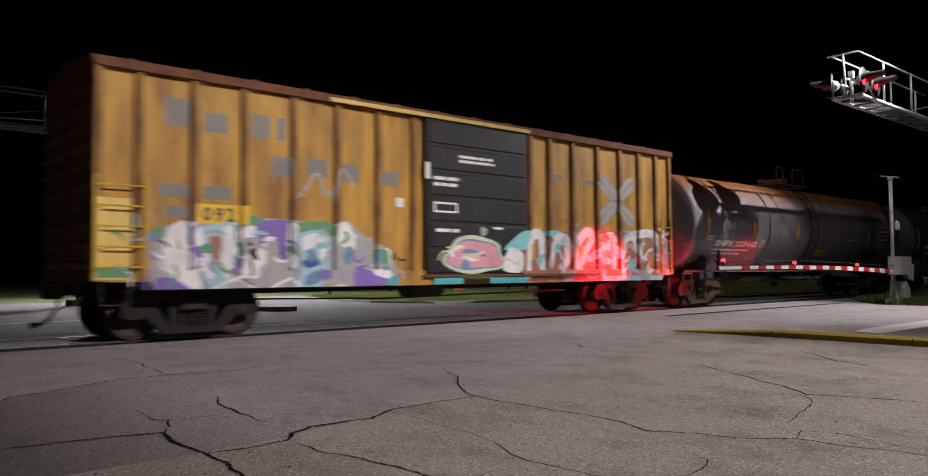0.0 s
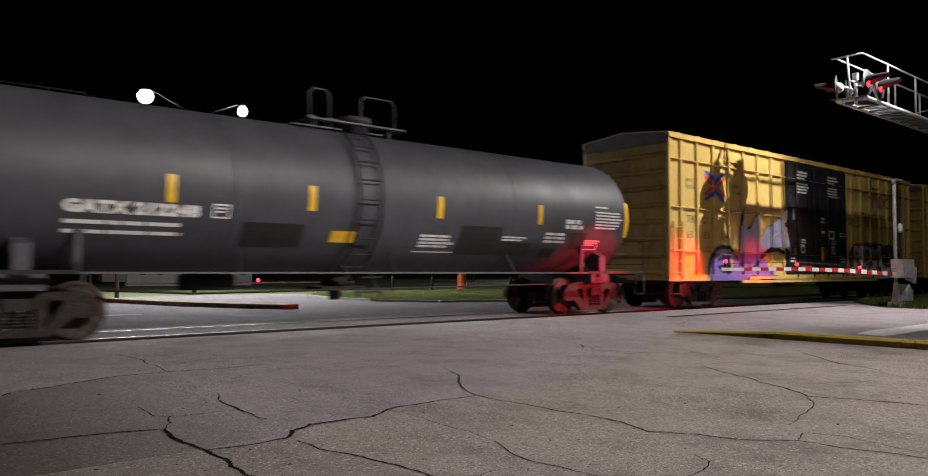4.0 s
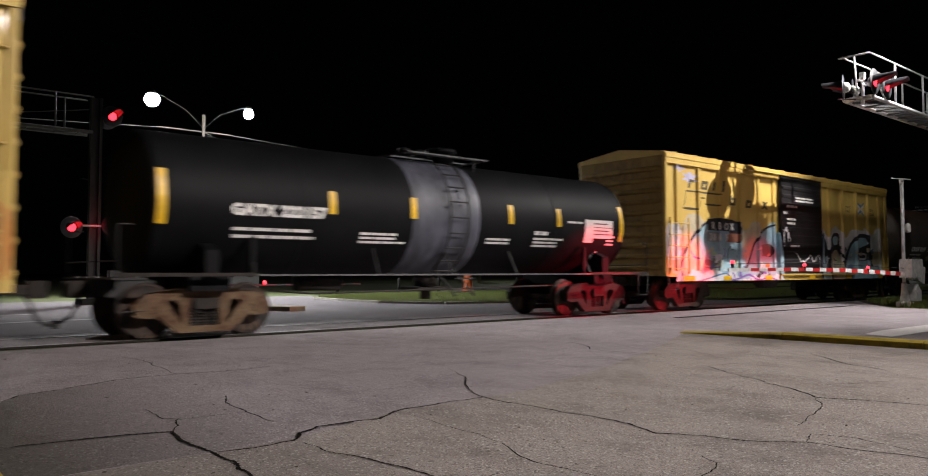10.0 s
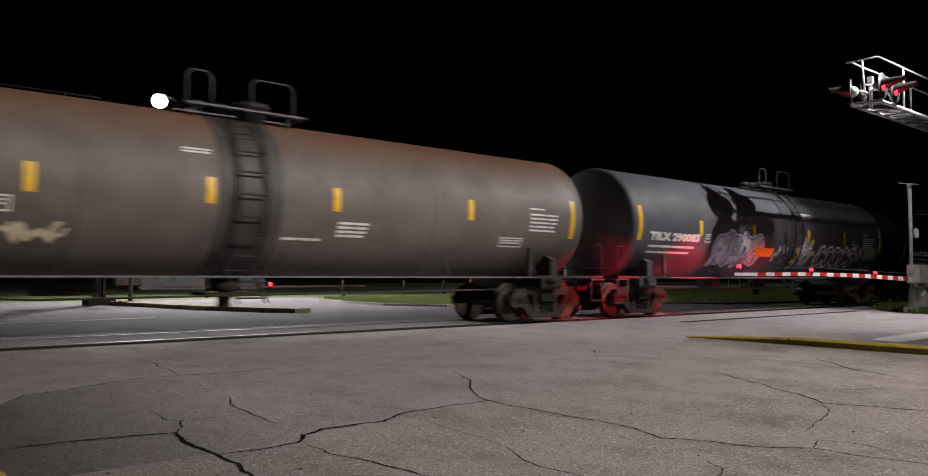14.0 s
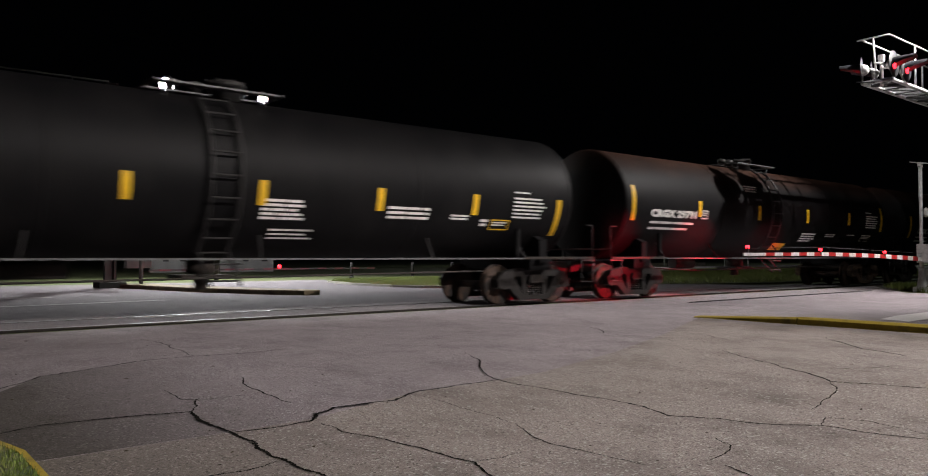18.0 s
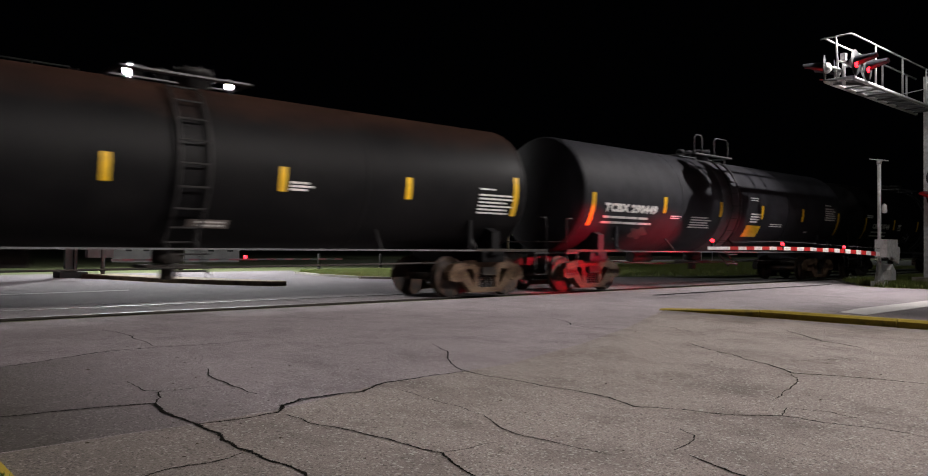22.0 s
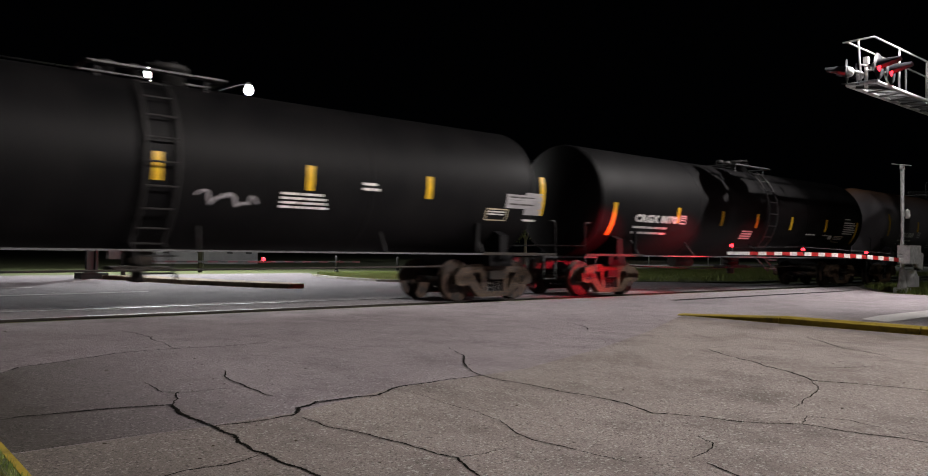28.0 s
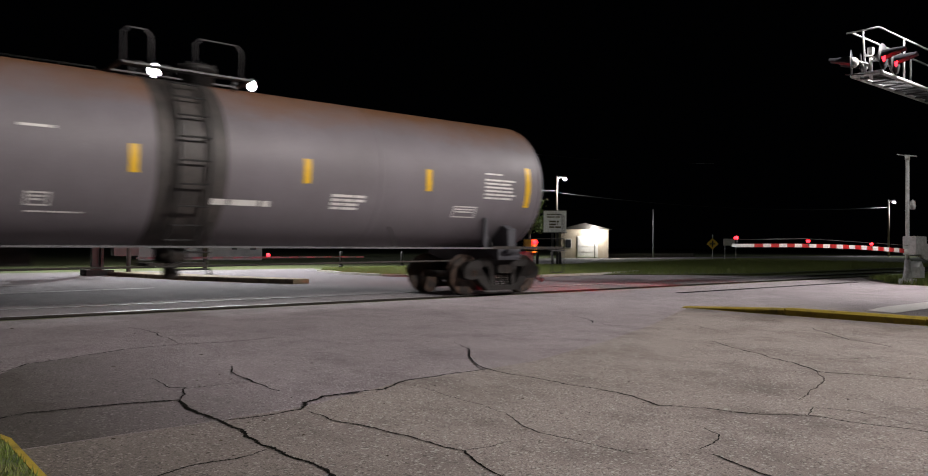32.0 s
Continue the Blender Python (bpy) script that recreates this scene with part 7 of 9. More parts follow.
def tank_mark(car, span, r, zc, mark, x, z, width, seed, print_width, number_box=None, size=0.26, gaps=(0.2, 0.37)):
    """A tank's reporting mark with its boxed class letter and two lines of weights under it."""
    on = Drum(car, span, r, zc)
    on.words(mark, x, z, size, "lettering", width, 0.016)
    if number_box:
        on.boxed(number_box, z - 0.01, w=0.3, h=0.25)
    for k, gap in enumerate(gaps):
        on.small_print(x + 0.03, z - gap, print_width, 1, 0.065, 0.1, seed=seed + k)
    return on


def data_plate(on, x, z, w, h, seed, backing=None):
    """The block of test dates: a dull panel full of small print."""
    if backing:
        on.panel(x, x + w, z, z + h, backing, 0.6, "notice", "panel of test dates")
    on.small_print(x + 0.05, z + h + 0.06, w * 0.5, 1, 0.035, seed=seed)
    rows = max(3, int(h / 0.078))
    on.small_print(x + 0.05, z + h - 0.075, w - 0.1, rows, 0.04, h / rows, seed=seed + 1)


def letters_tank_a(car, span, r, zc):
    on = tank_mark(car, span, r, zc, "SHPX 223442", 1.26, 1.84, 2.55, 1, 2.2, 4.0, 0.25, (0.17, 0.31))
    on.small_print(0.75, 2.1, 0.3, 2, 0.06, 0.1, seed=4)
    on.panel(8.02, 9.05, 1.56, 1.82, "reflector", 1, "notice", "yellow notice panel")
    on.small_print(8.1, 1.66, 0.8, 1, 0.05, mat="black_lettering", seed=5)
    on.panel(13.7, 14.9, 2.23, 2.73, "door_black", 1, "notice", "black panel with white print")
    on.small_print(13.78, 2.62, 1.0, 4, 0.07, 0.115, seed=30)
    on.panel(12.9, 13.85, 1.52, 1.8, "door_black", 1, "notice")
    on.small_print(13.0, 1.69, 0.6, 2, 0.06, 0.1, seed=31)
    on.small_print(10.6, 2.21, 0.85, 1, 0.03, seed=32)


def letters_tank_b(car, span, r, zc):
    on = tank_mark(car, span, r, zc, "GATX 212248", 1.4, 2.0, 2.1, 40, 2.0, 3.72)
    on.panel(9.3, 10.55, 1.36, 2.1, "door_black", 1, "notice", "black overpainted patch")
    on.panel(10.56, 11.6, 1.35, 1.74, "door_black", 1, "notice", "black overpainted patch")
    on.panel(12.93, 13.5, 1.6, 2.06, "door_black", 1, "notice")
    on.panel(12.02, 12.52, 1.32, 1.62, "door_black", 1, "notice")
    on.panel(4.3, 5.5, 1.45, 1.95, "door_black", 1, "notice")
    on.panel(6.1, 6.7, 1.6, 1.85, "reflector", 1, "notice")
    on.small_print(8.25, 1.8, 0.95, 4, 0.05, 0.085, seed=42)
    on.small_print(8.2, 1.4, 1.1, 1, 0.03, seed=49)
    on.small_print(10.62, 1.85, 0.75, 2, 0.04, 0.07, seed=43)
    on.small_print(12.0, 1.97, 0.75, 3, 0.06, 0.1, seed=44)
    on.small_print(12.65, 2.28, 0.65, 2, 0.1, 0.13, seed=45)
    data_plate(on, 13.72, 2.19, 1.2, 0.48, 46)
    on.boxed(13.5, 1.6, w=0.55, h=0.28)


def letters_tank_c(car, span, r, zc):
    on = Drum(car, span, r, zc)
    on.words("GATX 222157", 1.25, 2.14, 0.27, "lettering", 1.9, 0.016)
    for k in range(2):
        on.small_print(1.3, 1.85 - 0.14 * k, 1.75, 1, 0.06, seed=50 + k)
    on.small_print(3.95, 1.85, 1.15, 3, 0.05, 0.09, seed=52)
    on.small_print(7.3, 1.83, 0.85, 2, 0.05, 0.09, seed=53)
    on.small_print(8.8, 2.0, 0.6, 1, 0.09, seed=54)
    on.small_print(8.8, 1.88, 1.05, 3, 0.05, 0.09, seed=55)
    on.panel(10.6, 11.7, 1.98, 2.45, "lettering", 1, "notice", "white notice panel")
    on.panel(10.6, 10.95, 1.86, 1.98, "lettering", 1, "notice")
    for k in range(4):
        on.small_print(10.95, 2.34 - 0.09 * k, 0.7, 1, 0.03, mat="band_grey", seed=56 + k)
    on.small_print(9.95, 2.33, 0.6, 1, 0.05, seed=60)
    on.paint([[(11.05, 1.46), (11.24, 1.64), (11.43, 1.46), (11.24, 1.28)]], "lettering", 1, "notice", "white diamond placard")
    on.small_print(11.5, 2.0, 0.35, 3, 0.05, 0.1, seed=61)


def letters_tank_d(car, span, r, zc):
    on = tank_mark(car, span, r, zc, "CRGX 8207", 1.41, 2.0, 1.65, 70, 1.6, 3.3)
    scribble(on, 3.5, 4.3, 1.45, 1.88, "spray_cream", 3, 0.11, 9)
    scribble(on, 3.55, 4.4, 1.5, 1.85, "spray_cream", 23, 0.09, 8)
    on.small_print(6.05, 3.22, 0.5, 2, 0.035, 0.06, seed=72)
    on.small_print(9.0, 2.06, 0.75, 4, 0.045, 0.085, seed=73)
    on.small_print(7.9, 1.7, 1.0, 1, 0.05, seed=74)
    on.boxed(13.2, 1.72, w=0.7, h=0.24)
    data_plate(on, 14.0, 2.12, 1.1, 0.46, 75)


def letters_tank_e(car, span, r, zc):
    on = tank_mark(car, span, r, zc, "TILX 290083", 0.75, 2.1, 2.35, 80, 2.3, 3.4, 0.29, (0.22, 0.4))
    sprayed_word(on, 4.05, 6.65, 1.4, 2.4, 4, ("chalk", "dust_grey", "chalk"), "purple", "chalk", "lavender", 41, 0.1, True, 2, ("lavender",))
    on.panel(6.35, 7.45, 1.72, 2.02, "reflector", 7, "notice", "yellow notice panel")
    on.small_print(6.5, 1.88, 0.8, 2, 0.03, 0.08, mat="black_lettering", seed=82)
    fuss(on, 7.55, 8.45, 1.55, 2.1, ("dust_grey", "chalk", "dust_grey"), 16, 27, 0.16)
    on.small_print(9.3, 3.25, 0.95, 3, 0.05, 0.085, seed=83)
    on.paint([blob(9.6, 1.85, 1.15, 1.0, random.Random(8), 7, 2.0, 0.26)], "reflector", 1, "sprayed_cloud")
    on.paint([blob(9.6, 1.85, 0.9, 0.95, random.Random(8), 7, 2.2, 0.24)], "spray_dust_grey", 2, "sprayed_letter")
    fuss(on, 9.2, 10.0, 1.45, 2.3, ("chalk", "dust_grey", "slate_ink", "chalk"), 20, 28, 0.2)
    rng = random.Random(4)
    for k in range(5):
        cx = 10.85 + 0.62 * k
        shape = blob(cx, 1.78, 0.74, 0.85, rng, 4, 2.4, 0.1)
        on.paint([shape], "spray_chalk", 2 + 0.2 * k, "sprayed_outline")
        on.paint([grown(shape, -0.09)], "slate", 3.5 + 0.1 * k, "sprayed_letter")
        on.paint(stroke(arc(cx, 1.8, 0.16, 0.22, 30, 250, 8), 0.07), "spray_chalk", 5, "sprayed_highlight")
    fuss(on, 13.2, 14.3, 1.5, 2.35, ("chalk", "dust_grey", "cream"), 24, 29, 0.2)
    data_plate(on, 14.0, 2.12, 1.15, 0.5, 86, "band_grey")
    on.paint([blob(14.6 + 0.45 * k, 1.9 + 0.05 * k, 0.6, 0.45, rng, 6, 2, 0.3) for k in range(2)], "spray_dust_grey", 1.5, "sprayed_cloud")


def letters_tank_f(car, span, r, zc):
    on = tank_mark(car, span, r, zc, "CRGX 8307", 1.22, 2.02, 2.05, 90, 2.15, 3.52)
    on.small_print(7.95, 2.08, 0.85, 5, 0.05, 0.085, seed=96)
    on.small_print(8.2, 1.5, 0.9, 3, 0.04, 0.1, seed=97)
    on.small_print(10.6, 2.05, 1.15, 3, 0.055, 0.1, seed=98)
    on.small_print(12.2, 1.95, 0.55, 2, 0.04, 0.07, seed=99)
    on.boxed(13.35, 1.66, "reflector", 0.55, 0.26)
    on.small_print(13.05, 1.85, 0.25, 2, 0.06, 0.1, seed=95)
    data_plate(on, 13.9, 1.96, 1.15, 0.52, 94)


def letters_tank_g(car, span, r, zc):
    on = tank_mark(car, span, r, zc, "CRGX 29791", 1.04, 2.2, 2.1, 100, 2.05, 3.4)
    on.small_print(5.9, 3.3, 0.8, 3, 0.05, 0.085, seed=107)
    on.panel(8.0, 8.8, 1.14, 1.48, "reflector", 1, "notice", "yellow notice panel")
    on.small_print(9.5, 1.84, 1.0, 4, 0.05, 0.09, seed=108)
    on.small_print(11.2, 1.85, 0.75, 2, 0.04, 0.07, seed=109)
    on.small_print(12.85, 1.86, 0.75, 1, 0.04, seed=110)
    on.boxed(14.05, 1.64, w=0.75, h=0.26)
    data_plate(on, 14.1, 2.18, 1.2, 0.5, 111)


def letters_tank_h(car, span, r, zc):
    on = tank_mark(car, span, r, zc, "CRGX 7810", 1.16, 2.08, 1.8, 112, 1.4, 2.99, 0.28)
    on.small_print(1.95, 1.55, 0.65, 1, 0.05, seed=113)
    on.panel(7.85, 8.6, 1.3, 1.5, "spray_ghost", 1, "notice")
    on.small_print(8.0, 1.42, 0.55, 2, 0.04, 0.08, seed=114)
    on.small_print(9.62, 2.28, 0.5, 3, 0.04, 0.065, seed=115)
    data_plate(on, 14.3, 1.88, 1.2, 0.5, 116)


def letters_tank_i(car, span, r, zc):
    on = tank_mark(car, span, r, zc, "TCBX 290449", 0.86, 2.14, 2.4, 120, 2.3, None, 0.29, (0.2, 0.36))
    on.panel(8.55, 9.5, 1.5, 1.94, "reflector", 1, "notice", "yellow notice panel")
    on.small_print(8.65, 2.3, 0.65, 4, 0.05, 0.085, seed=127)
    on.small_print(8.62, 2.84, 0.6, 2, 0.04, 0.075, seed=126)
    on.small_print(5.1, 2.08, 1.2, 5, 0.04, 0.08, seed=128)
    on.small_print(4.0, 2.08, 0.6, 2, 0.03, 0.06, seed=129)
    on.small_print(10.1, 2.0, 1.1, 2, 0.03, 0.07, seed=125)
    on.small_print(12.9, 1.75, 0.35, 1, 0.06, seed=124)
    on.paint([blob(2.75, 1.5, 0.8, 0.4, random.Random(3), 5, 2, 0.2)], "band_dark", 1, "scuff")
    data_plate(on, 14.3, 2.28, 1.05, 0.5, 123, "band_dark")


def letters_tank_j(car, span, r, zc):
    on = tank_mark(car, span, r, zc, "CRGX 8744", 1.12, 2.1, 1.87, 130, 1.9, None, 0.28)
    on.small_print(0.42, 2.6, 0.75, 2, 0.045, 0.07, seed=132)
    on.boxed(4.05, 2.06, w=0.35, h=0.27)
    fuss(on, 4.95, 5.9, 1.5, 1.8, ("dust_grey", "chalk", "lavender"), 14, 33, 0.14)
    scribble(on, 7.85, 8.5, 1.74, 1.95, "spray_purple", 12, 0.07, 7)
    on.small_print(8.4, 1.68, 0.75, 2, 0.04, 0.07, seed=133)
    on.small_print(9.55, 1.95, 1.0, 5, 0.04, 0.08, seed=134)
    scribble(on, 10.4, 11.25, 1.62, 1.95, "spray_lavender", 13, 0.06, 8)
    on.small_print(11.4, 1.98, 1.05, 4, 0.05, 0.08, seed=135)
    on.small_print(13.0, 2.05, 0.9, 2, 0.05, 0.08, seed=136)
    data_plate(on, 14.38, 2.12, 1.1, 0.48, 137)


def letters_tank_k(car, span, r, zc):
    on = tank_mark(car, span, r, zc, "CRGX 2905", 1.02, 2.19, 1.9, 140, 1.4, 2.98)
    scribble(on, 7.9, 9.0, 1.75, 2.1, "spray_dust_grey", 14, 0.06, 9)
    on.small_print(9.4, 2.1, 1.0, 4, 0.045, 0.085, seed=142)
    on.small_print(11.1, 2.38, 0.4, 2, 0.05, 0.1, seed=143)
    on.boxed(14.4, 1.8, "spray_cream", 0.65, 0.29)
    on.panel(14.95, 16.1, 2.12, 2.44, "spray_dust_grey", 1, "notice", "pale grey panel of test dates")
    on.panel(15.55, 16.1, 1.98, 2.5, "spray_dust_grey", 1.3, "notice")
    on.small_print(15.05, 2.36, 0.9, 3, 0.035, 0.08, mat="band_dark", seed=144)
    on.small_print(15.6, 1.82, 0.5, 1, 0.05, seed=145)


def letters_tank_l(car, span, r, zc):
    on = tank_mark(car, span, r, zc, "CRGX 8070", 1.47, 1.99, 1.95, 150, 1.95, 3.55, 0.27)
    on.small_print(7.1, 1.84, 0.8, 4, 0.05, 0.085, seed=152)
    on.small_print(11.4, 1.85, 0.95, 1, 0.045, seed=153)
    on.small_print(12.75, 1.85, 0.4, 1, 0.045, seed=154)
    on.boxed(13.65, 1.6, "spray_cream", 0.75, 0.27)
    on.panel(13.2, 13.5, 1.72, 1.88, "lettering", 1, "notice")
    data_plate(on, 14.2, 1.95, 1.1, 0.5, 155)


def letters_tank_m(car, span, r, zc):
    on = tank_mark(car, span, r, zc, "CRGX 8369", 1.5, 2.0, 1.58, 160, 1.5, 3.54)
    on.small_print(5.05, 2.82, 0.5, 1, 0.04, seed=162)
    on.boxed(5.18, 1.62, w=0.32, h=0.24)
    on.small_print(5.2, 1.5, 0.9, 1, 0.025, seed=163)
    on.small_print(7.95, 1.76, 1.1, 1, 0.11, seed=164)
    on.small_print(10.25, 2.02, 0.75, 4, 0.05, 0.085, seed=165)
    on.boxed(13.25, 1.69, "lettering", 0.65, 0.27)
    data_plate(on, 14.0, 2.15, 1.05, 0.48, 166)
    # end-of-train device
    bm = B()
    box(bm, span + 0.98, span + 1.12, -0.2, 0.1, 0.95, 1.3)
    device = part("end_marker", bm, "reflector", car, "yellow end-of-train marker")
    bm = B()
    lathe(bm, [(0.0, -0.24), (0.05, -0.23), (0.06, -0.2)], "y", (span + 1.05, 0, 1.22), 12)
    part("marker_light", bm, "red_glow", device, "small red marker light")
# ---- the cars in order ----
def strips(places, ends=(2.0, 2.93), middle=(2.22, 2.68)):
    return {"at": places, "ends": ends, "middle": middle}


LOW_STRIPS = ((1.54, 2.45), (2.0, 2.45))
box_car(-14.7, FIFTY + 1.1, 4.5, 1.0, "old_yellow", "brown_roof", "weathered orange-yellow box car with a black door", OLD_BAYS, OLD_DOOR, False, letters_none, 1.75)
box_car(3.25, FIFTY, 4.5, 1.0, "old_yellow", "brown_roof", "weathered orange-yellow box car with rusty roof and sprayed letters", OLD_BAYS, OLD_DOOR, False, letters_old_box, 1.75)
tank_car(19.85, "grey_rust", "grey tank car with orange rust along its top", r=1.56, zc=2.61, letters=letters_tank_a, dome="grey_rust", off=-0.55, strips=strips((0.7, 3.46, 6.5, 9.78, 12.65, 15.28)))
tank_car(37.83, "slate", "slate-grey tank car with black patches and white lettering", span=15.05, letters=letters_tank_b, dome="slate", strips=strips((0.4, 3.0, 5.6, 8.65, 11.72, 15.03)))
box_car(54.73, 18.35, 5.1, 0.85, "tall_yellow", "tall_yellow", "tall yellow box car with black doors and purple sprayed letters", TALL_BAYS, TALL_DOOR, True, letters_tall_a)
box_car(74.75, 18.33, 5.1, 0.85, "tall_yellow", "tall_yellow", "tall yellow box car with black doors and turquoise sprayed letters", TALL_BAYS, TALL_DOOR, True, letters_tall_b)
tank_car(95.17, "gloss_black", "short glossy black tank car with white lettering", 12.18, 1.3, 2.35, letters=letters_tank_c, dome="gloss_black", band="band_blue", band_at=(-1.0, 0.85), hoops=False, off=0.1, strips=strips((0.06, 3.27, 5.2, 8.0, 9.63, 12.06), (1.92, 2.86), (2.23, 2.67)))
box_car(108.86, FIFTY, 4.5, 1.0, "pale_yellow", "pale_yellow", "pale yellow box car with black door and blue sprayed letters", PALE_BAYS, OLD_DOOR, False, letters_pale_box, 1.75)
tank_car(125.76, "brown_grey", "dusty brown-grey tank car", letters=letters_tank_d, dome="black", band="band_dark", strips=strips((0.34, 3.82, 6.51, 8.93, 12.24, 15.5), middle=(2.3, 2.74)))
tank_car(143.6, "mid_grey", "grey tank car covered in pale sprayed letters", letters=letters_tank_e, dome="mid_grey", off=0.7, r=1.54, zc=2.57, strips=strips((0.3, 3.14, 6.08, 9.68, 12.46, 15.58), (2.06, 3.0), (2.27, 2.72)))
tank_car(161.51, "tank_black", "black tank car with seven yellow strips and white lettering", letters=letters_tank_f, hoops=False, strips=strips((0.3, 3.37, 5.66, 7.94, 10.39, 12.82, 15.4), *LOW_STRIPS))
tank_car(179.42, "tank_black_rust", "black tank car with brown rust along its top", letters=letters_tank_g, hoops=False, off=-0.7, strips=strips((0.3, 3.3, 6.53, 9.64, 12.73, 15.5), (2.06, 2.99), (2.25, 2.7)))
tank_car(197.4, "tank_black_rust", "black tank car with a rusty top and white lettering", letters=letters_tank_h, hoops=False, off=-0.3, strips=strips((0.4, 3.38, 6.42, 9.47, 12.35, 15.5), (1.86, 2.78), (2.12, 2.57)))
tank_car(215.36, "slate_dark", "dark slate tank car with a pale band beside its ladder", r=1.56, zc=2.6, letters=letters_tank_i, dome="slate_dark", band="band_grey", off=-0.7, strips=strips((0.38, 3.62, 6.71, 9.39, 12.44, 15.54), (1.7, 2.6), (2.17, 2.63)))
tank_car(233.5, "tank_black", "black tank car with small sprayed marks", letters=letters_tank_j, hoops=False, strips=strips((0.34, 3.55, 6.53, 9.29, 12.29, 15.56), (1.6, 2.53), (2.07, 2.53)))
tank_car(251.7, "tank_black", "black tank car with a pale notice panel and white lettering", letters=letters_tank_k, hoops=False, strips=strips((0.15, 3.79, 7.2, 9.95, 12.73, 16.1), (1.98, 2.9), (2.2, 2.66)))
tank_car(270.0, "tank_black", "black tank car with seven low yellow strips and white lettering", letters=letters_tank_l, hoops=False, off=0.5, strips=strips((0.57, 3.43, 5.75, 7.83, 10.13, 12.75, 15.35), *LOW_STRIPS))
tank_car(288.22, "grey_brown_top", "grey tank car with brown dust on top, ending the train", letters=letters_tank_m, dome="black", band="band_dark", off=-0.5, strips=strips((0.31, 3.45, 6.65, 9.69, 12.49, 15.37), (2.0, 2.92), (2.24, 2.69)))

# ---- crossing signals ----
GATE = (27.3, 9.7)


def flasher_meshes():
    out = {}
    bm = B()
    lathe(bm, [(0.0, 0.0), (0.37, 0.0), (0.375, 0.012), (0.0, 0.012)], "y", seg=28)
    out["background"] = mesh_of("background", bm, "signal_black")
    bm = B()
    lathe(bm, [(0.0, 0.20), (0.07, 0.19), (0.13, 0.14), (0.16, 0.06), (0.165, 0.01)], "y", seg=20)
    out["housing"] = mesh_of("housing", bm, "silver")
    bm = B()
    lathe(bm, [(0.0, -0.035), (0.08, -0.03), (0.15, -0.005)], "y", seg=20)
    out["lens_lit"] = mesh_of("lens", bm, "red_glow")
    bm = B()
    lathe(bm, [(0.0, -0.035), (0.08, -0.03), (0.15, -0.005)], "y", seg=20)
    out["lens"] = mesh_of("lens", bm, "red_dim")
    bm = B()
    for r0 in (0.19, 0.182):
        rings = []
        for d in (0.0, -0.28, -0.56):
            spread = 3.7 + 2.9 * d
            rings.append([bm.verts.new((r0 * math.cos(math.pi / 2 + (k / 14 - 0.5) * spread), d, r0 * math.sin(math.pi / 2 + (k / 14 - 0.5) * spread))) for k in range(15)])
        for lo, hi in zip(rings, rings[1:]):
            for k in range(14):
                bm.faces.new((lo[k], lo[k + 1], hi[k + 1], hi[k])).smooth = True
    out["visor"] = mesh_of("visor", bm, "signal_black")
    return out


FLASH = flasher_meshes()


def flasher(x, y, z, turn, lit, label="round black crossing light with a long hood"):
    f = thing("crossing_light", label, "crossing light", (x, y, z), "flashing lights of the crossing", turn=turn)
    part("background", FLASH["background"], None, f)
    part("housing", FLASH["housing"], None, f, "silver lamp housing")
    part("lens", FLASH["lens_lit" if lit else "lens"], None, f, "lit red lens" if lit else "dark red lens")
    part("visor", FLASH["visor"], None, f)
    return f


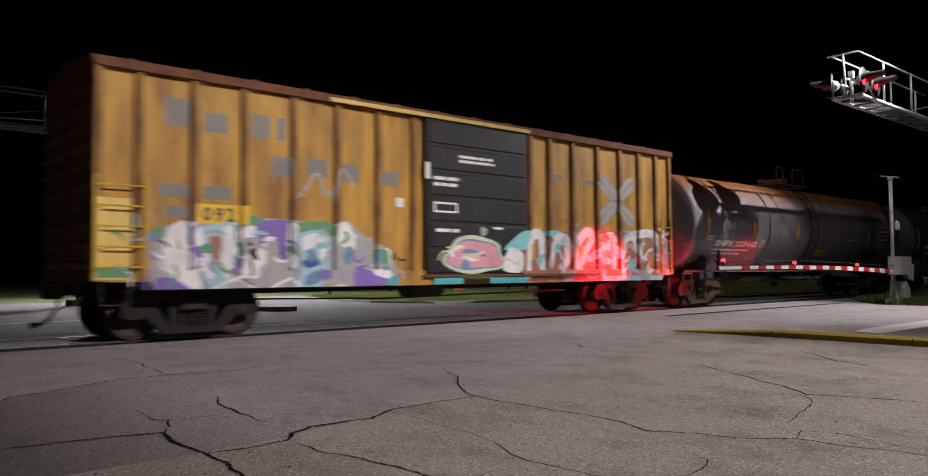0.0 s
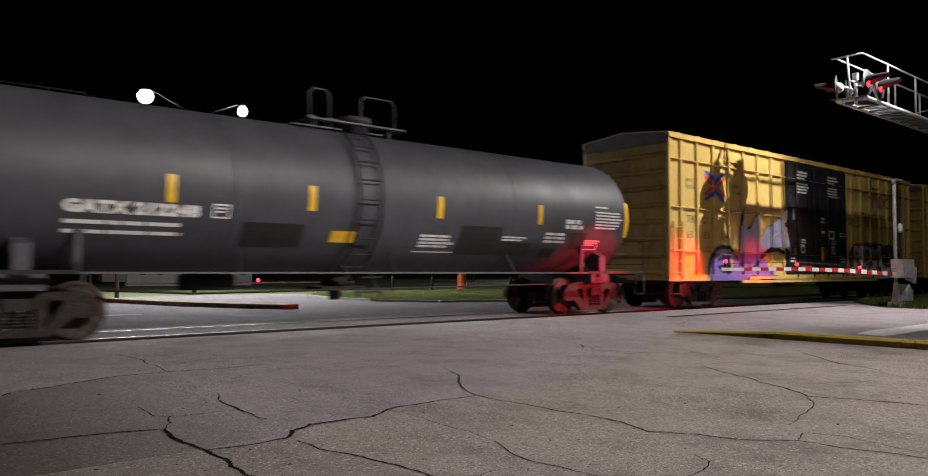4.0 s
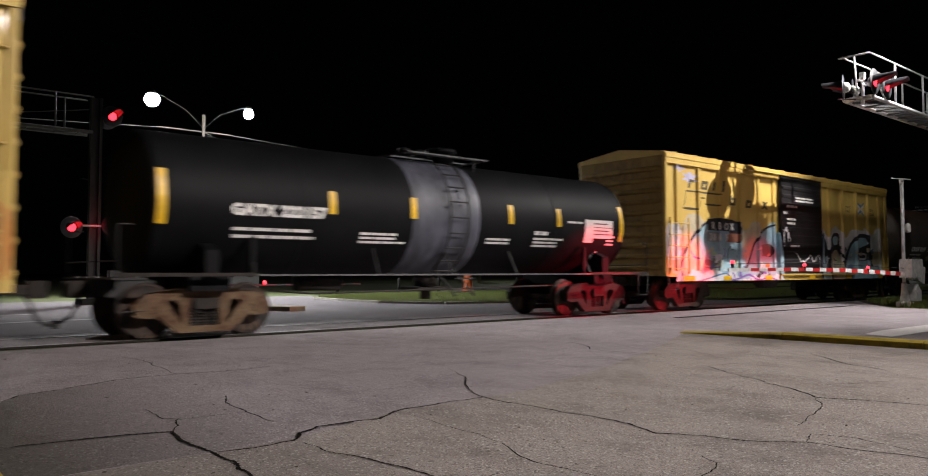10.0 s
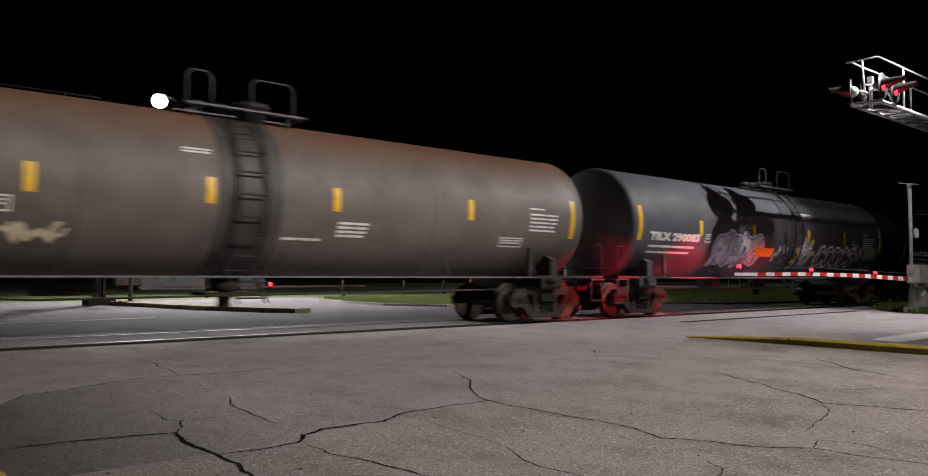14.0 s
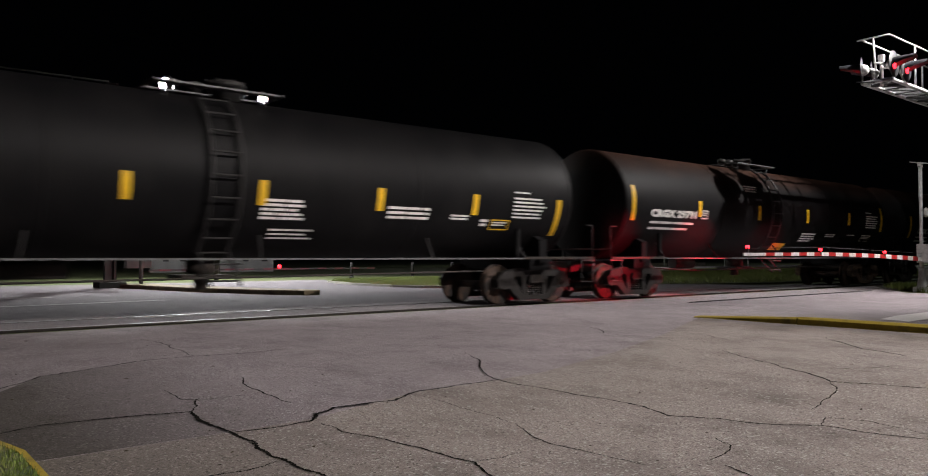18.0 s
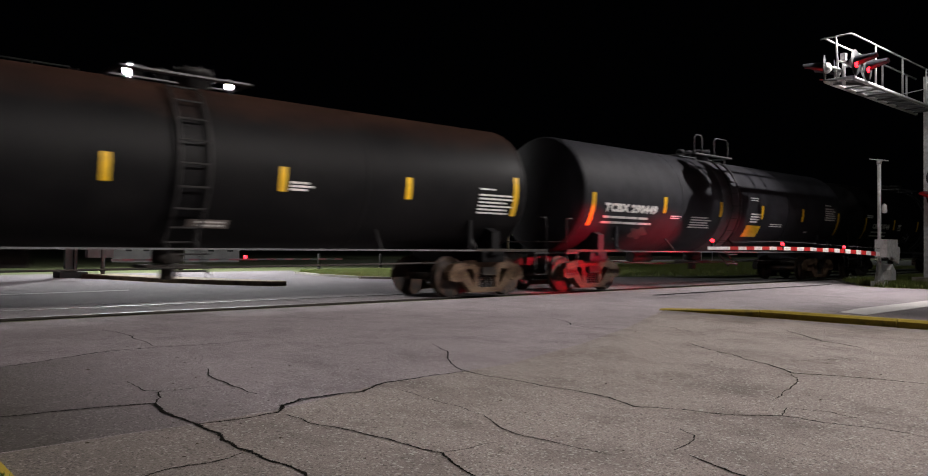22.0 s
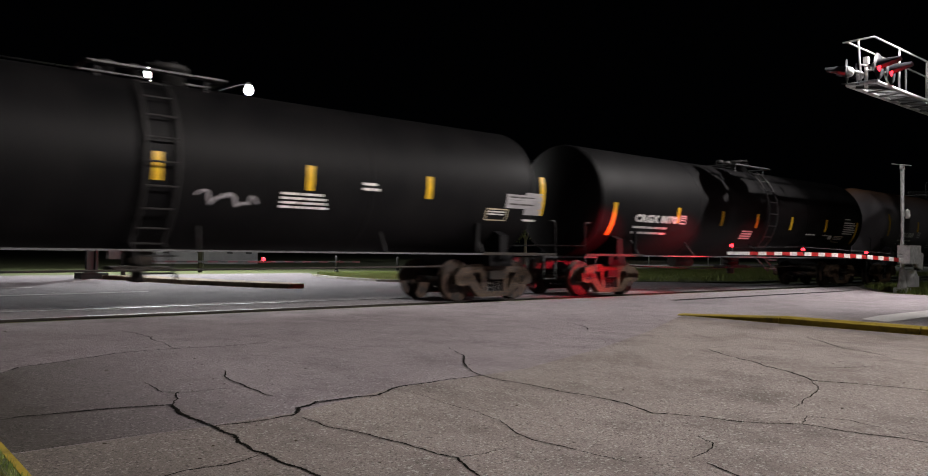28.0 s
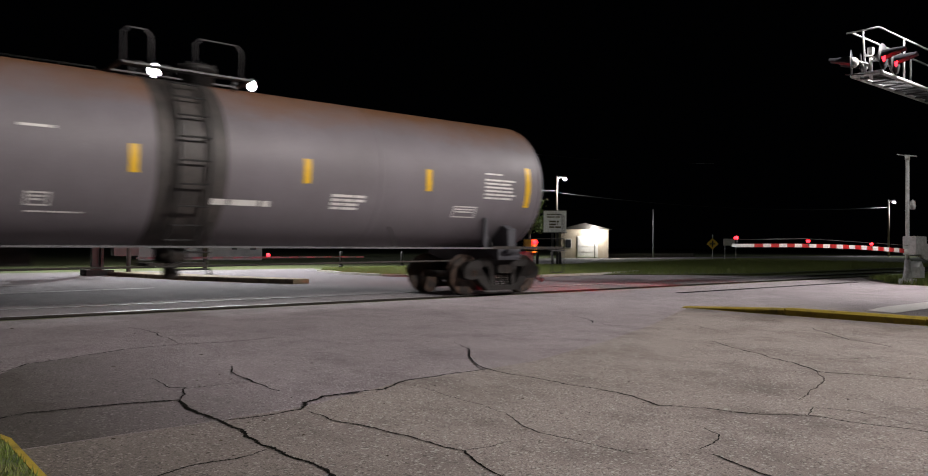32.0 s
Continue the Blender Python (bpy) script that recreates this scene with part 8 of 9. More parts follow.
def cantilever(x_mast, y, tip, clear, steel="galv"):
    """A mast with a walkway reaching out over the road; tip: how far along x it reaches."""
    way = 1 if tip > x_mast else -1
    c = thing("signal_cantilever", "galvanised signal cantilever with a railed walkway over the road", "signal cantilever", (0, 0, 0))
    bm = B()
    for dx in (-0.14, 0.14):
        box(bm, x_mast + dx - 0.05, x_mast + dx + 0.05, y - 0.14, y + 0.14, 0.2, clear + 1.3)
    box(bm, x_mast - 0.1, x_mast + 0.1, y - 0.02, y + 0.02, 0.2, clear + 1.3)
    for k in range(int(clear / 0.32)):
        z = 0.4 + 0.32 * k
        for dx in (-0.14, 0.14):
            tube(bm, (x_mast + dx - 0.07, y, z), (x_mast + dx + 0.07, y, z), 0.03, 8)
    part("mast", bm, steel, c)
    bm = B()
    box(bm, x_mast - 0.45, x_mast + 0.45, y - 0.45, y + 0.45, -0.1, 0.2)
    part("foundation", bm, "kerb" if steel == "galv" else "rubber", c, "", 0.02)
    # walkway: two side tubes, cross bars and diagonals, thin grating
    w = 0.38
    a, b = x_mast + way * 0.2, tip
    bm = B()
    for s in (-w, w):
        tube(bm, (a, y + s, clear), (b, y + s, clear), 0.06, 12)
    tube(bm, (b, y - w, clear), (b, y + w, clear), 0.06, 12)
    part("walkway", bm, steel, c)
    n = int(abs(b - a) / 0.8)
    for k in range(n):
        x = a + (b - a) * (k + 0.5) / n
        bm = B()
        tube(bm, (x, y - w, clear - 0.02), (x, y + w, clear - 0.02), 0.022, 6)
        tube(bm, (x, y - w, clear - 0.02), (x + (b - a) / n, y + w, clear - 0.02), 0.018, 6)
        part("cross_brace", bm, "galv_dark", c)
    bar = B()
    box(bar, min(a, b), max(a, b), 0, 0.007, clear + 0.02, clear + 0.05)
    bar = mesh_of("grating_bar", bar, "galv_dark")
    for k in range(14):
        at(part("grating_bar", bar, None, c), 0, y - w + 0.06 + k * 0.05)
    # railing on both sides
    top = clear + 1.26
    for s in (-w, w):
        bm = B()
        pipe(bm, [(b + way * 0.06, y + s, top), (a, y + s, top)], 0.027, 8)
        part("railing", bm, steel, c)
        x = b - way * (1.75 if s < 0 else 4.4)
        if s > 0:
            x = b - way * 2.2
        while (x - a) * way > 0.1:
            bm = B()
            tube(bm, (x, y + s, clear), (x, y + s, top), 0.032, 8)
            part("railing_post", bm, steel, c)
            x -= way * 2.25
    bm = B()
    tube(bm, (b + way * 0.06, y - w, top), (b + way * 0.06, y + w + 0.12, top), 0.027, 8)
    part("end_rail", bm, steel, c)
    bm = B()
    tube(bm, (b - way * 0.25, y + 0.1, clear), (b - way * 0.05, y + 0.1, top), 0.032, 8)
    part("railing_post", bm, steel, c)
    bm = B()
    tube(bm, (x_mast, y, clear + 0.9), (a + (b - a) * 0.45, y, clear + 0.1), 0.014, 6)
    part("stay", bm, steel, c)
    # a post that carries the lights at the tip
    bm = B()
    px = b - way * 0.35
    tube(bm, (px, y, clear - 0.1), (px, y, clear + 0.72), 0.05, 10)
    tube(bm, (px - 0.55, y - 0.05, clear + 0.5), (px + 1.0, y - 0.3, clear + 0.5), 0.03, 8)
    part("light_bracket", bm, "silver", c, "silver pipe bracket for the lights")
    bm = B()
    box(bm, px - 0.07, px + 0.07, y - 0.07, y + 0.07, clear + 0.62, clear + 0.82)
    part("junction_box", bm, "silver", c, "small silver junction box", 0.02)
    return c, px


CANT_X, CANT_Y = 30.6, 9.18
_, lights_x = cantilever(CANT_X, CANT_Y, 22.75, 6.12)
# pairs over the road: one pair to each side
flasher(22.68, 8.68, 6.52, 2, True)
flasher(23.75, 8.75, 6.56, 2, True)
flasher(22.35, 9.42, 6.42, 197, True)
flasher(23.2, 9.5, 6.46, 197, False)
bm = B()
tube(bm, (22.5, 8.91, 6.53), (24.0, 8.97, 6.56), 0.035, 8)
tube(bm, (22.4, 9.24, 6.43), (23.3, 9.28, 6.48), 0.035, 8)
tube(bm, (23.1, 9.18, 6.55), (23.1, 8.9, 6.55), 0.035, 8)
tube(bm, (23.75, 8.95, 6.55), (24.15, 8.9, 6.1), 0.03, 8)
solid("signal_bracket", bm, "silver", "silver pipe arms for the lights over the road", "signal bracket")
# lights on the mast
flasher(CANT_X - 0.62, CANT_Y - 0.45, 3.72, -62, True)
flasher(CANT_X + 0.38, CANT_Y - 0.45, 3.72, -62, False)
flasher(CANT_X - 0.62, CANT_Y - 0.35, 3.05, -118, True)
flasher(CANT_X + 0.38, CANT_Y - 0.35, 3.05, -118, False)
arm = thing("light_crossarm", "silver pipe arms that carry the mast lights", "signal bracket", (CANT_X, CANT_Y, 0))
bm = B()
for z in (3.72, 3.05):
    tube(bm, (-0.7, -0.25, z), (0.6, -0.25, z), 0.035, 8)
    tube(bm, (0, 0, z), (0, -0.45, z), 0.04, 8)
part("pipe", bm, "silver", arm)

# gate with its striped arm
gate = thing("crossing_gate", "lowered crossing gate with a red and white striped arm", "crossing gate", (GATE[0], GATE[1], 0))
bm = B()
tube(bm, (0, 0, 0.1), (0, 0, 4.05), 0.06, 14)
tube(bm, (0, 0, 4.05), (0, 0, 4.2), 0.078, 14)
part("mast", bm, "silver", gate, "silver pipe mast")
bm = B()
box(bm, -0.2, 0.2, -0.2, 0.2, -0.05, 0.12)
lathe(bm, [(0.16, 0.1), (0.12, 0.3), (0.085, 0.75)], "z", (0, 0, 0), 14)
part("mast_base", bm, "silver", gate, bevel=0.01)
bm = B()
box(bm, 0.18, 0.62, -0.3, 0.14, 0.15, 0.5)
prism(bm, [(0.2, 0.5), (0.6, 0.5), (0.4, 0.7)], -0.28, 0.12)
part("junction_box", bm, "silver", gate, "grey junction box at the foot", 0.015)
bm = B()
box(bm, -0.35, 0.62, -0.36, 0.02, 0.92, 1.52)
box(bm, 0.3, 0.75, -0.3, 0.25, 0.98, 1.42)
part("mechanism", bm, "silver", gate, "grey gate mechanism housing", 0.03)
bm = B()
prism(bm, [(0.6, 0.85), (1.35, 0.7), (1.45, 1.25), (0.7, 1.4)], -0.16, -0.08)
part("counterweight", bm, "silver", gate, "grey counterweight plate", 0.01)
bm = B()
tube(bm, (-0.5, -0.1, 4.15), (0.5, -0.1, 4.2), 0.02, 6)
tube(bm, (-1.15, -0.1, 4.12), (-0.5, -0.1, 4.15), 0.012, 6)
part("crossarm", bm, "silver", gate)
bm = B()
lathe(bm, [(0.0, 2.40), (0.075, 2.42), (0.09, 2.5), (0.075, 2.68), (0.0, 2.74)], "z", (0.17, -0.1, 0), 16)
part("bell", bm, "white", gate, "white crossing bell")
# arm with stripes
arm_len, z_root, z_tip = 10.75, 1.02, 1.16
step = 0.406
count = int(arm_len / step)
for k in range(count + 1):
    xa, xb = -0.3 - k * step, -0.3 - min((k + 1) * step, arm_len)
    za, zb = (z_root + (z_tip - z_root) * (abs(x) / arm_len) + 0.07 * math.sin(math.pi * min(abs(x) / arm_len, 1)) for x in (xa, xb))
    h = 0.068 - 0.03 * k / count
    bm = B()
    prism(bm, [(xa, za - h), (xb, zb - h), (xb, zb + h), (xa, za + h)], -0.15, -0.12)
    stripes_white_tip = k >= count - 1
    part("stripe", bm, "white" if (k % 2 == 0 or stripes_white_tip) else "red", gate, "white stripe" if k % 2 == 0 else "red stripe")
for x, lit in ((-10.85, True), (-7.25, True), (-3.2, True)):
    z = z_root + (z_tip - z_root) * abs(x) / arm_len + 0.15
    bm = B()
    lathe(bm, [(0.0, -0.18), (0.03, -0.175), (0.04, -0.16), (0.04, -0.11), (0.03, -0.095), (0.0, -0.09)], "y", (x, 0, z + 0.03), 16)
    light = part("gate_light", bm, "red_glow" if lit else "red_dim", gate, "round red gate light")
    bm = B()
    box(bm, x - 0.03, x + 0.03, -0.16, -0.11, z - 0.1, z)
    part("light_foot", bm, "signal_black", light)
bm = B()
pipe(bm, [(-0.3, -0.13, 1.22), (-3.2, -0.13, 1.28), (-7.25, -0.13, 1.36), (-10.8, -0.13, 1.3)], 0.008, 5)
part("cable", bm, "wire", gate)
for x, power in ((-10.85, 1700), (-7.25, 1450), (-3.2, 400)):
    lamp("gate_arm_light", (GATE[0] + x - 0.02, GATE[1] - 0.03, 1.35), power, (1.0, 0.02, 0.05), 0.04, "SPOT", (GATE[0] + x - 0.95, 12.45, 1.1), 50, 1.0)

# ---- beyond the tracks ----
def street_lamp(name, head, pole_xy, height, label, mat="wood"):
    s = thing(name, label, "street lamp", (pole_xy[0], pole_xy[1], 0), "street lamps")
    bm = B()
    tube(bm, (0, 0, -0.2), (0, 0, height), 0.15, 12, 0.10)
    part("pole", bm, mat, s)
    d = Vector(head) - Vector((*pole_xy, 0))
    bm = B()
    pipe(bm, [(0, 0, height - 0.7), (d.x * 0.3, d.y * 0.3, d.z + 0.15), (d.x * 0.8, d.y * 0.8, d.z + 0.22)], 0.035, 8)
    part("arm", bm, "galv", s)
    bm = B()
    lathe(bm, [(0.05, 0.34), (0.16, 0.28), (0.24, 0.08), (0.26, 0.04)], "z", d, 18)
    part("lamp_head", bm, "silver", s)
    bm = B()
    lathe(bm, [(0.24, 0.05), (0.2, 0.0), (0.1, -0.04), (0.0, -0.05)], "z", d - Vector((0, 0, 0.1)), 18)
    part("lamp_glass", bm, "lamp_glow", s, "glowing lamp glass").visible_shadow = False
    return s


street_lamp("street_lamp", LAMP_NEAR, (16.6, -14.2), 16.4, "very tall floodlight on a wooden pole behind the car park")
street_lamp("street_lamp", LAMP_GATE, (26.0, 3.4), 11.2, "tall street lamp beside the crossing gate")


# ---- the far side of the crossing ----
FAR_LIGHT = 13.7


def wire(name, a, b, sag, r=0.012):
    bm = B()
    pts = []
    for k in range(13):
        f = k / 12
        p = Vector(a).lerp(Vector(b), f)
        pts.append(p - Vector((0, 0, sag * 4 * f * (1 - f))))
    pipe(bm, pts, r, 5)
    return solid(name, bm, "wire", "thin overhead cable slung between poles", "cable")


POLE = (14.2, 36.6)
pole = thing("utility_pole", "weathered wooden utility pole with two glowing lamps", "utility pole", (*POLE, 0))
bm = B()
tube(bm, (0, 0, -0.3), (0, 0, 8.9), 0.11, 12, 0.075)
part("pole", bm, "pole_wood", pole)
bm = B()
box(bm, -2.2, 1.4, -0.04, 0.04, 8.02, 8.08)
part("crossarm", bm, "pole_wood", pole, "level timber crossarm")
for head in (LAMP_FAR_1, LAMP_FAR_2):
    d = Vector(head) - Vector((*POLE, 0))
    bm = B()
    pipe(bm, [(0, 0, 8.2), (d.x * 0.35, d.y * 0.35, 8.9), (d.x * 0.8, d.y * 0.8, d.z + 0.25), (d.x, d.y, d.z + 0.3)], 0.007, 6)
    part("lamp_arm", bm, "wire", pole)
    bm = B()
    big = 1.15 if head == LAMP_FAR_1 else 0.8
    lathe(bm, [(0.05, 0.36), (0.14, 0.33), (0.2 * big, 0.22), (0.21 * big, 0.19)], "z", d, 18)
    part("lamp_head", bm, "wire", pole)
    bm = B()
    lathe(bm, [(0.2 * big, 0.2), (0.3 * big, 0.0), (0.28 * big, -0.14 * big), (0.18 * big, -0.27 * big), (0.0, -0.32 * big)], "z", d, 32)
    part("lamp_glass", bm, "lamp_glow", pole, "glowing lamp glass").visible_shadow = False
bm = B()
box(bm, -0.28, 0.28, -0.30, -0.17, 1.1, 2.1)
part("notice_board", bm, "old_red", pole, "faded red board fixed to the pole")
bm = B()
pipe(bm, [(0.12, -0.08, 0.2), (0.10, -0.08, 7.4)], 0.018, 6)
part("conduit", bm, "galv_dark", pole)
wire("overhead_cable", (14.2, 36.6, 8.05), (34, 62, 11.5), 0.6, 0.018)
wire("overhead_cable", (12.2, 36.6, 8.05), (-30, 40, 8.6), 0.7, 0.018)
wire("overhead_cable", (15.4, 36.6, 8.05), (60, 37, 8.6), 0.8, 0.018)
wire("overhead_cable", (14.2, 36.6, 7.9), (17.0, 32.0, 6.4), 0.05)
wire("overhead_cable", (14.2, 36.6, 7.7), (17.0, 32.0, 6.1), 0.05)

# far cantilever with its lights, equipment cabinets and gate
_, far_x = cantilever(7.4, 29.2, -2.5, 6.1, "wire")
flasher(7.85, 28.85, 6.75, 8, True)
flasher(7.85, 29.55, 6.75, 188, False)
flasher(6.58, 28.8, 2.7, 8, True)
flasher(7.9, 28.8, 2.8, 8, True)
bm = B()
tube(bm, (-0.75, -0.3, 2.78), (0.75, -0.3, 2.78), 0.035, 8)
tube(bm, (0, 0, 2.78), (0, -0.35, 2.78), 0.04, 8)
solid("signal_bracket", bm, "silver", "silver pipe arm for two red lights", "signal bracket").matrix_basis = pose(7.4, 29.2, 0)
lamp("crossing_light_glow", (7.4, 28.4, 2.75), 6, (1.0, 0.03, 0.06), 0.15)
far_gate = thing("crossing_gate", "far crossing gate with an unlit arm and one red light", "crossing gate", (8.3, 28.6, 0))
bm = B()
tube(bm, (0, 0, -0.1), (0, 0, 2.2), 0.075, 12)
part("mast", bm, "galv_dark", far_gate)
bm = B()
box(bm, -0.5, 0.35, -0.02, 0.36, 0.7, 1.2)
part("mechanism", bm, "galv_dark", far_gate, "", 0.03)
# Stripes darker than the near gate's: the arm's shade is put into their colour.
for k in range(24):
    bm = B()
    box(bm, 0.3 + k * 0.406, 0.7 + k * 0.406, 0.12, 0.15, 0.58, 0.65)
    part("stripe", bm, "galv_dark" if k % 2 == 0 else "old_red", far_gate)
bm = B()
lathe(bm, [(0.0, -0.06), (0.05, -0.055), (0.07, -0.02), (0.07, 0.06), (0.05, 0.085), (0.0, 0.09)], "y", (FAR_LIGHT - 8.3, 0, 0.72), 14)
part("gate_light", bm, "red_glow", far_gate, "round red gate light")

# far kerbed island, grass strips and low posts
for name, pts, mat, label in (
    ("kerb", [(7.6, 28.6), (8.6, 23.7), (9.7, 20.9), (10.3, 19.9), (10.8, 19.9), (10.9, 20.4), (10.2, 22.4), (8.6, 28.6)], "tan_kerb", "rounded concrete kerb of a far traffic island"),
):
    bm = B()
    prism(bm, pts, -0.05, 0.13, "xy")
    solid(name, bm, mat, label, "kerb", "structure", 0.02)
bm = B()
ISLAND = [(16.3, 29.0), (15.7, 26.0), (15.7, 23.2), (16.8, 20.9), (20.2, 19.7), (23.8, 19.9), (28.0, 21.2), (36.0, 32.0), (27.0, 33.2), (18.5, 32.6)]
prism(bm, ISLAND, -0.06, 0.03, "xy")
solid("ground", bm, "grass_soil", "clipped grass beside the far street", "grass", "structure")
bm = B()
prism(bm, [(23.9, 19.9), (26.6, 17.9), (30, 16.6), (140, 17.5), (150, 46), (54, 44), (36.1, 32.0), (28.1, 21.2)], -0.06, 0.02, "xy")
solid("ground", bm, "grass_soil", "clipped grass verge beyond the rails", "grass", "structure")
bm = B()
prism(bm, [(27.2, 33.2), (36.2, 32.4), (54, 44.5), (150, 46.5), (190, 47), (190, 54), (54, 51.5), (30, 38.5)], -0.06, -0.01, "xy")
solid("road", bm, "crossing", "pale far road lit by street lamps", "road", "structure")


def grass_patch(name, outline, count, seed, height=0.09, label="short mown grass"):
    """Many thin blades over an area."""
    rng = random.Random(seed)
    xs, ys = [p[0] for p in outline], [p[1] for p in outline]
    verts, faces = [], []

    def inside(x, y):
        hit = False
        for (ax, ay), (bx, by) in zip(outline, outline[1:] + outline[:1]):
            if (ay > y) != (by > y) and x < ax + (y - ay) * (bx - ax) / (by - ay):
                hit = not hit
        return hit
    while len(faces) < count:
        x, y = rng.uniform(min(xs), max(xs)), rng.uniform(min(ys), max(ys))
        if not inside(x, y):
            continue
        a, h, w = rng.uniform(0, math.tau), height * rng.uniform(0.5, 1.4), height * 0.09
        n = len(verts)
        dx, dy, lx, ly = math.cos(a) * w, math.sin(a) * w, rng.uniform(-0.5, 0.5) * h, rng.uniform(-0.5, 0.5) * h
        verts += [(x - dx, y - dy, 0.0), (x + dx, y + dy, 0.0), (x + lx, y + ly, h)]
        faces.append((n, n + 1, n + 2))
    me = bpy.data.meshes.new(name)
    me.from_pydata(verts, [], faces)
    me.materials.append(M["grass"])
    return tagged(new(name, me), label, "grass", kind="stuff")


grass_patch("grass", ISLAND, 60000, 3, 0.07, "short mown grass beside the far street").location.z = 0.03
grass_patch("grass", [(24.2, 19.8), (26.6, 18.0), (30, 16.8), (60, 17.5), (70, 40), (36.1, 31.8), (28.1, 21.3)], 40000, 4, 0.14, "short mown grass beyond the rails").location.z = 0.02
edge = thing("kerb", "pale low concrete kerb round the far grass", "kerb", kind="structure")
for (ax, ay), (bx, by) in zip(ISLAND[:6], ISLAND[1:7]):
    way = Vector((bx - ax, by - ay, 0))
    count = max(1, round(way.length / 1.2))
    out = Vector((way.y, -way.x, 0)).normalized() * -0.16
    for k in range(count):
        p, q = (Vector((ax, ay, 0)) + way * f for f in ((k + 0.008) / count, (k + 0.992) / count))
        bm = B()
        prism(bm, [(p.x, p.y), (q.x, q.y), (q.x - out.x, q.y - out.y), (p.x - out.x, p.y - out.y)], -0.06, 0.075, "xy")
        part("kerbstone", bm, "pale_kerb", edge)
bm = B()
prism(bm, [(-9, 5.15), (0.2, 5.35), (0.62, 5.2), (0.72, 4.7), (0.72, -6), (-9, -6)], -0.1, 0.045, "xy")
solid("ground", bm, "grass_soil", "mossy turf at the edge of the car park", "grass", "structure")
grass_patch("grass", [(-3, 5.2), (0.2, 5.33), (0.62, 5.18), (0.72, 4.7), (0.72, 2.2), (-3, 2.2)], 30000, 5, 0.035, "short grass at the corner of the car park").location.z = 0.045
bm = B()
prism(bm, [(0.72, -6), (0.755, -6), (0.755, 4.72), (0.645, 5.24), (0.2, 5.385), (-9, 5.19), (-9, 5.15), (0.2, 5.35), (0.62, 5.2), (0.72, 4.7)], -0.1, 0.05, "xy")
solid("kerb", bm, "yellow_kerb", "low mossy concrete edging round the grass corner", "kerb", "structure", 0.012)
grass_patch("weeds", [(26.2, 8.2), (26.2, 9.3), (28.0, 10.6), (30.5, 12.2), (40, 12.2), (40, 5), (27, 5)], 16000, 6, 0.18, "ragged weeds round the signal masts").location.z = -0.05

# small stones and dark clumps where road and ballast meet
rng = random.Random(12)
verts, faces = [], []
for k in range(2600):
    x, y = rng.uniform(25.6, 46), rng.uniform(9.6, 12.9)
    if y < 9.6 + (30.5 - x) * 0.5:
        continue
    s, n = rng.uniform(0.02, 0.055), len(verts)
    for i in range(4):
        a = i * math.tau / 4 + rng.random()
        verts.append((x + s * math.cos(a), y + s * math.sin(a), -0.05))
    verts.append((x, y, -0.05 + s * 1.1))
    faces += [(n, n + 1, n + 4), (n + 1, n + 2, n + 4), (n + 2, n + 3, n + 4), (n + 3, n, n + 4)]
me = bpy.data.meshes.new("ballast_stones")
me.from_pydata(verts, [], faces)
me.materials.append(M["gravel"])
tagged(new("ballast_stones", me), "loose dark ballast stones beside the road", "stones", kind="stuff")

# ---- distance ----
M["wall_white"] = material("white_siding", (0.5, 0.5, 0.51), 0.7, second=(0.4, 0.4, 0.42), scale=1.5)
M["wall_tan"] = material("tan_siding", (0.34, 0.30, 0.25), 0.8, second=(0.26, 0.22, 0.18), scale=1.2)
M["pane"] = material("dark_pane", (0.02, 0.022, 0.028), 0.15, bump=0.0)
M["roof_dark"] = material("dark_roofing", (0.03, 0.028, 0.028), 0.85)


def building(name, x, y, w, d, h, roof, wall, label, windows, turn=0, floors=1, door=None):
    b = thing(name, label, "building", (x, y, 0), turn=turn)
    bm = B()
    box(bm, 0, w, 0, d, -0.1, h)
    part("wall", bm, wall, b)
    bm = B()
    if roof:
        prism(bm, [(-0.3, h), (w + 0.3, h), (w / 2, h + roof)], -0.3, d + 0.3)
    else:
        box(bm, -0.15, w + 0.15, -0.15, d + 0.15, h, h + 0.25)
    part("roof", bm, "roof_dark", b)
    for wx, wz, ww, wh in windows:
        bm = B()
        box(bm, wx, wx + ww, -0.03, 0.04, wz, wz + wh)
        win = part("window", bm, "wall_white", b)
        bm = B()
        box(bm, wx + 0.07, wx + ww - 0.07, -0.05, -0.03, wz + 0.07, wz + wh - 0.07)
        part("pane", bm, "pane", win)
    if door:
        bm = B()
        box(bm, door[0], door[0] + door[1], -0.05, 0.04, 0, door[2])
        leaf = part("garage_door", bm, "wall_white", b)
        for k in range(4):
            bm = B()
            z = door[2] * (k + 0.5) / 4
            box(bm, door[0] + 0.1, door[0] + door[1] - 0.1, -0.08, -0.05, z - 0.22, z + 0.22)
            part("panel", bm, "wall_white", leaf)
    return b


building("white_house", 17.5, 58.0, 9.0, 9, 3.9, 0, "wall_white", "white two-storey building with small dark windows", [(0.8, 0.7, 0.55, 1.1), (2.0, 0.7, 0.55, 1.1), (4.4, 0.7, 0.55, 1.1), (6.6, 0.7, 0.55, 1.1), (8.0, 0.7, 0.6, 1.1), (3.4, 1.9, 0.9, 1.5), (5.6, 2.1, 0.7, 1.2)], -14)
building("garage", 59.6, 54.8, 5.0, 6, 3.0, 0.7, "wall_tan", "low tan garage with a pale door under a wall lamp", [(0.4, 1.0, 0.7, 1.0)], -42, door=(1.7, 2.2, 2.3))
lamp("garage_wall_light", (61.75, 51.95, 2.75), 700, (1.0, 0.93, 0.8), 0.1)
bm = B()
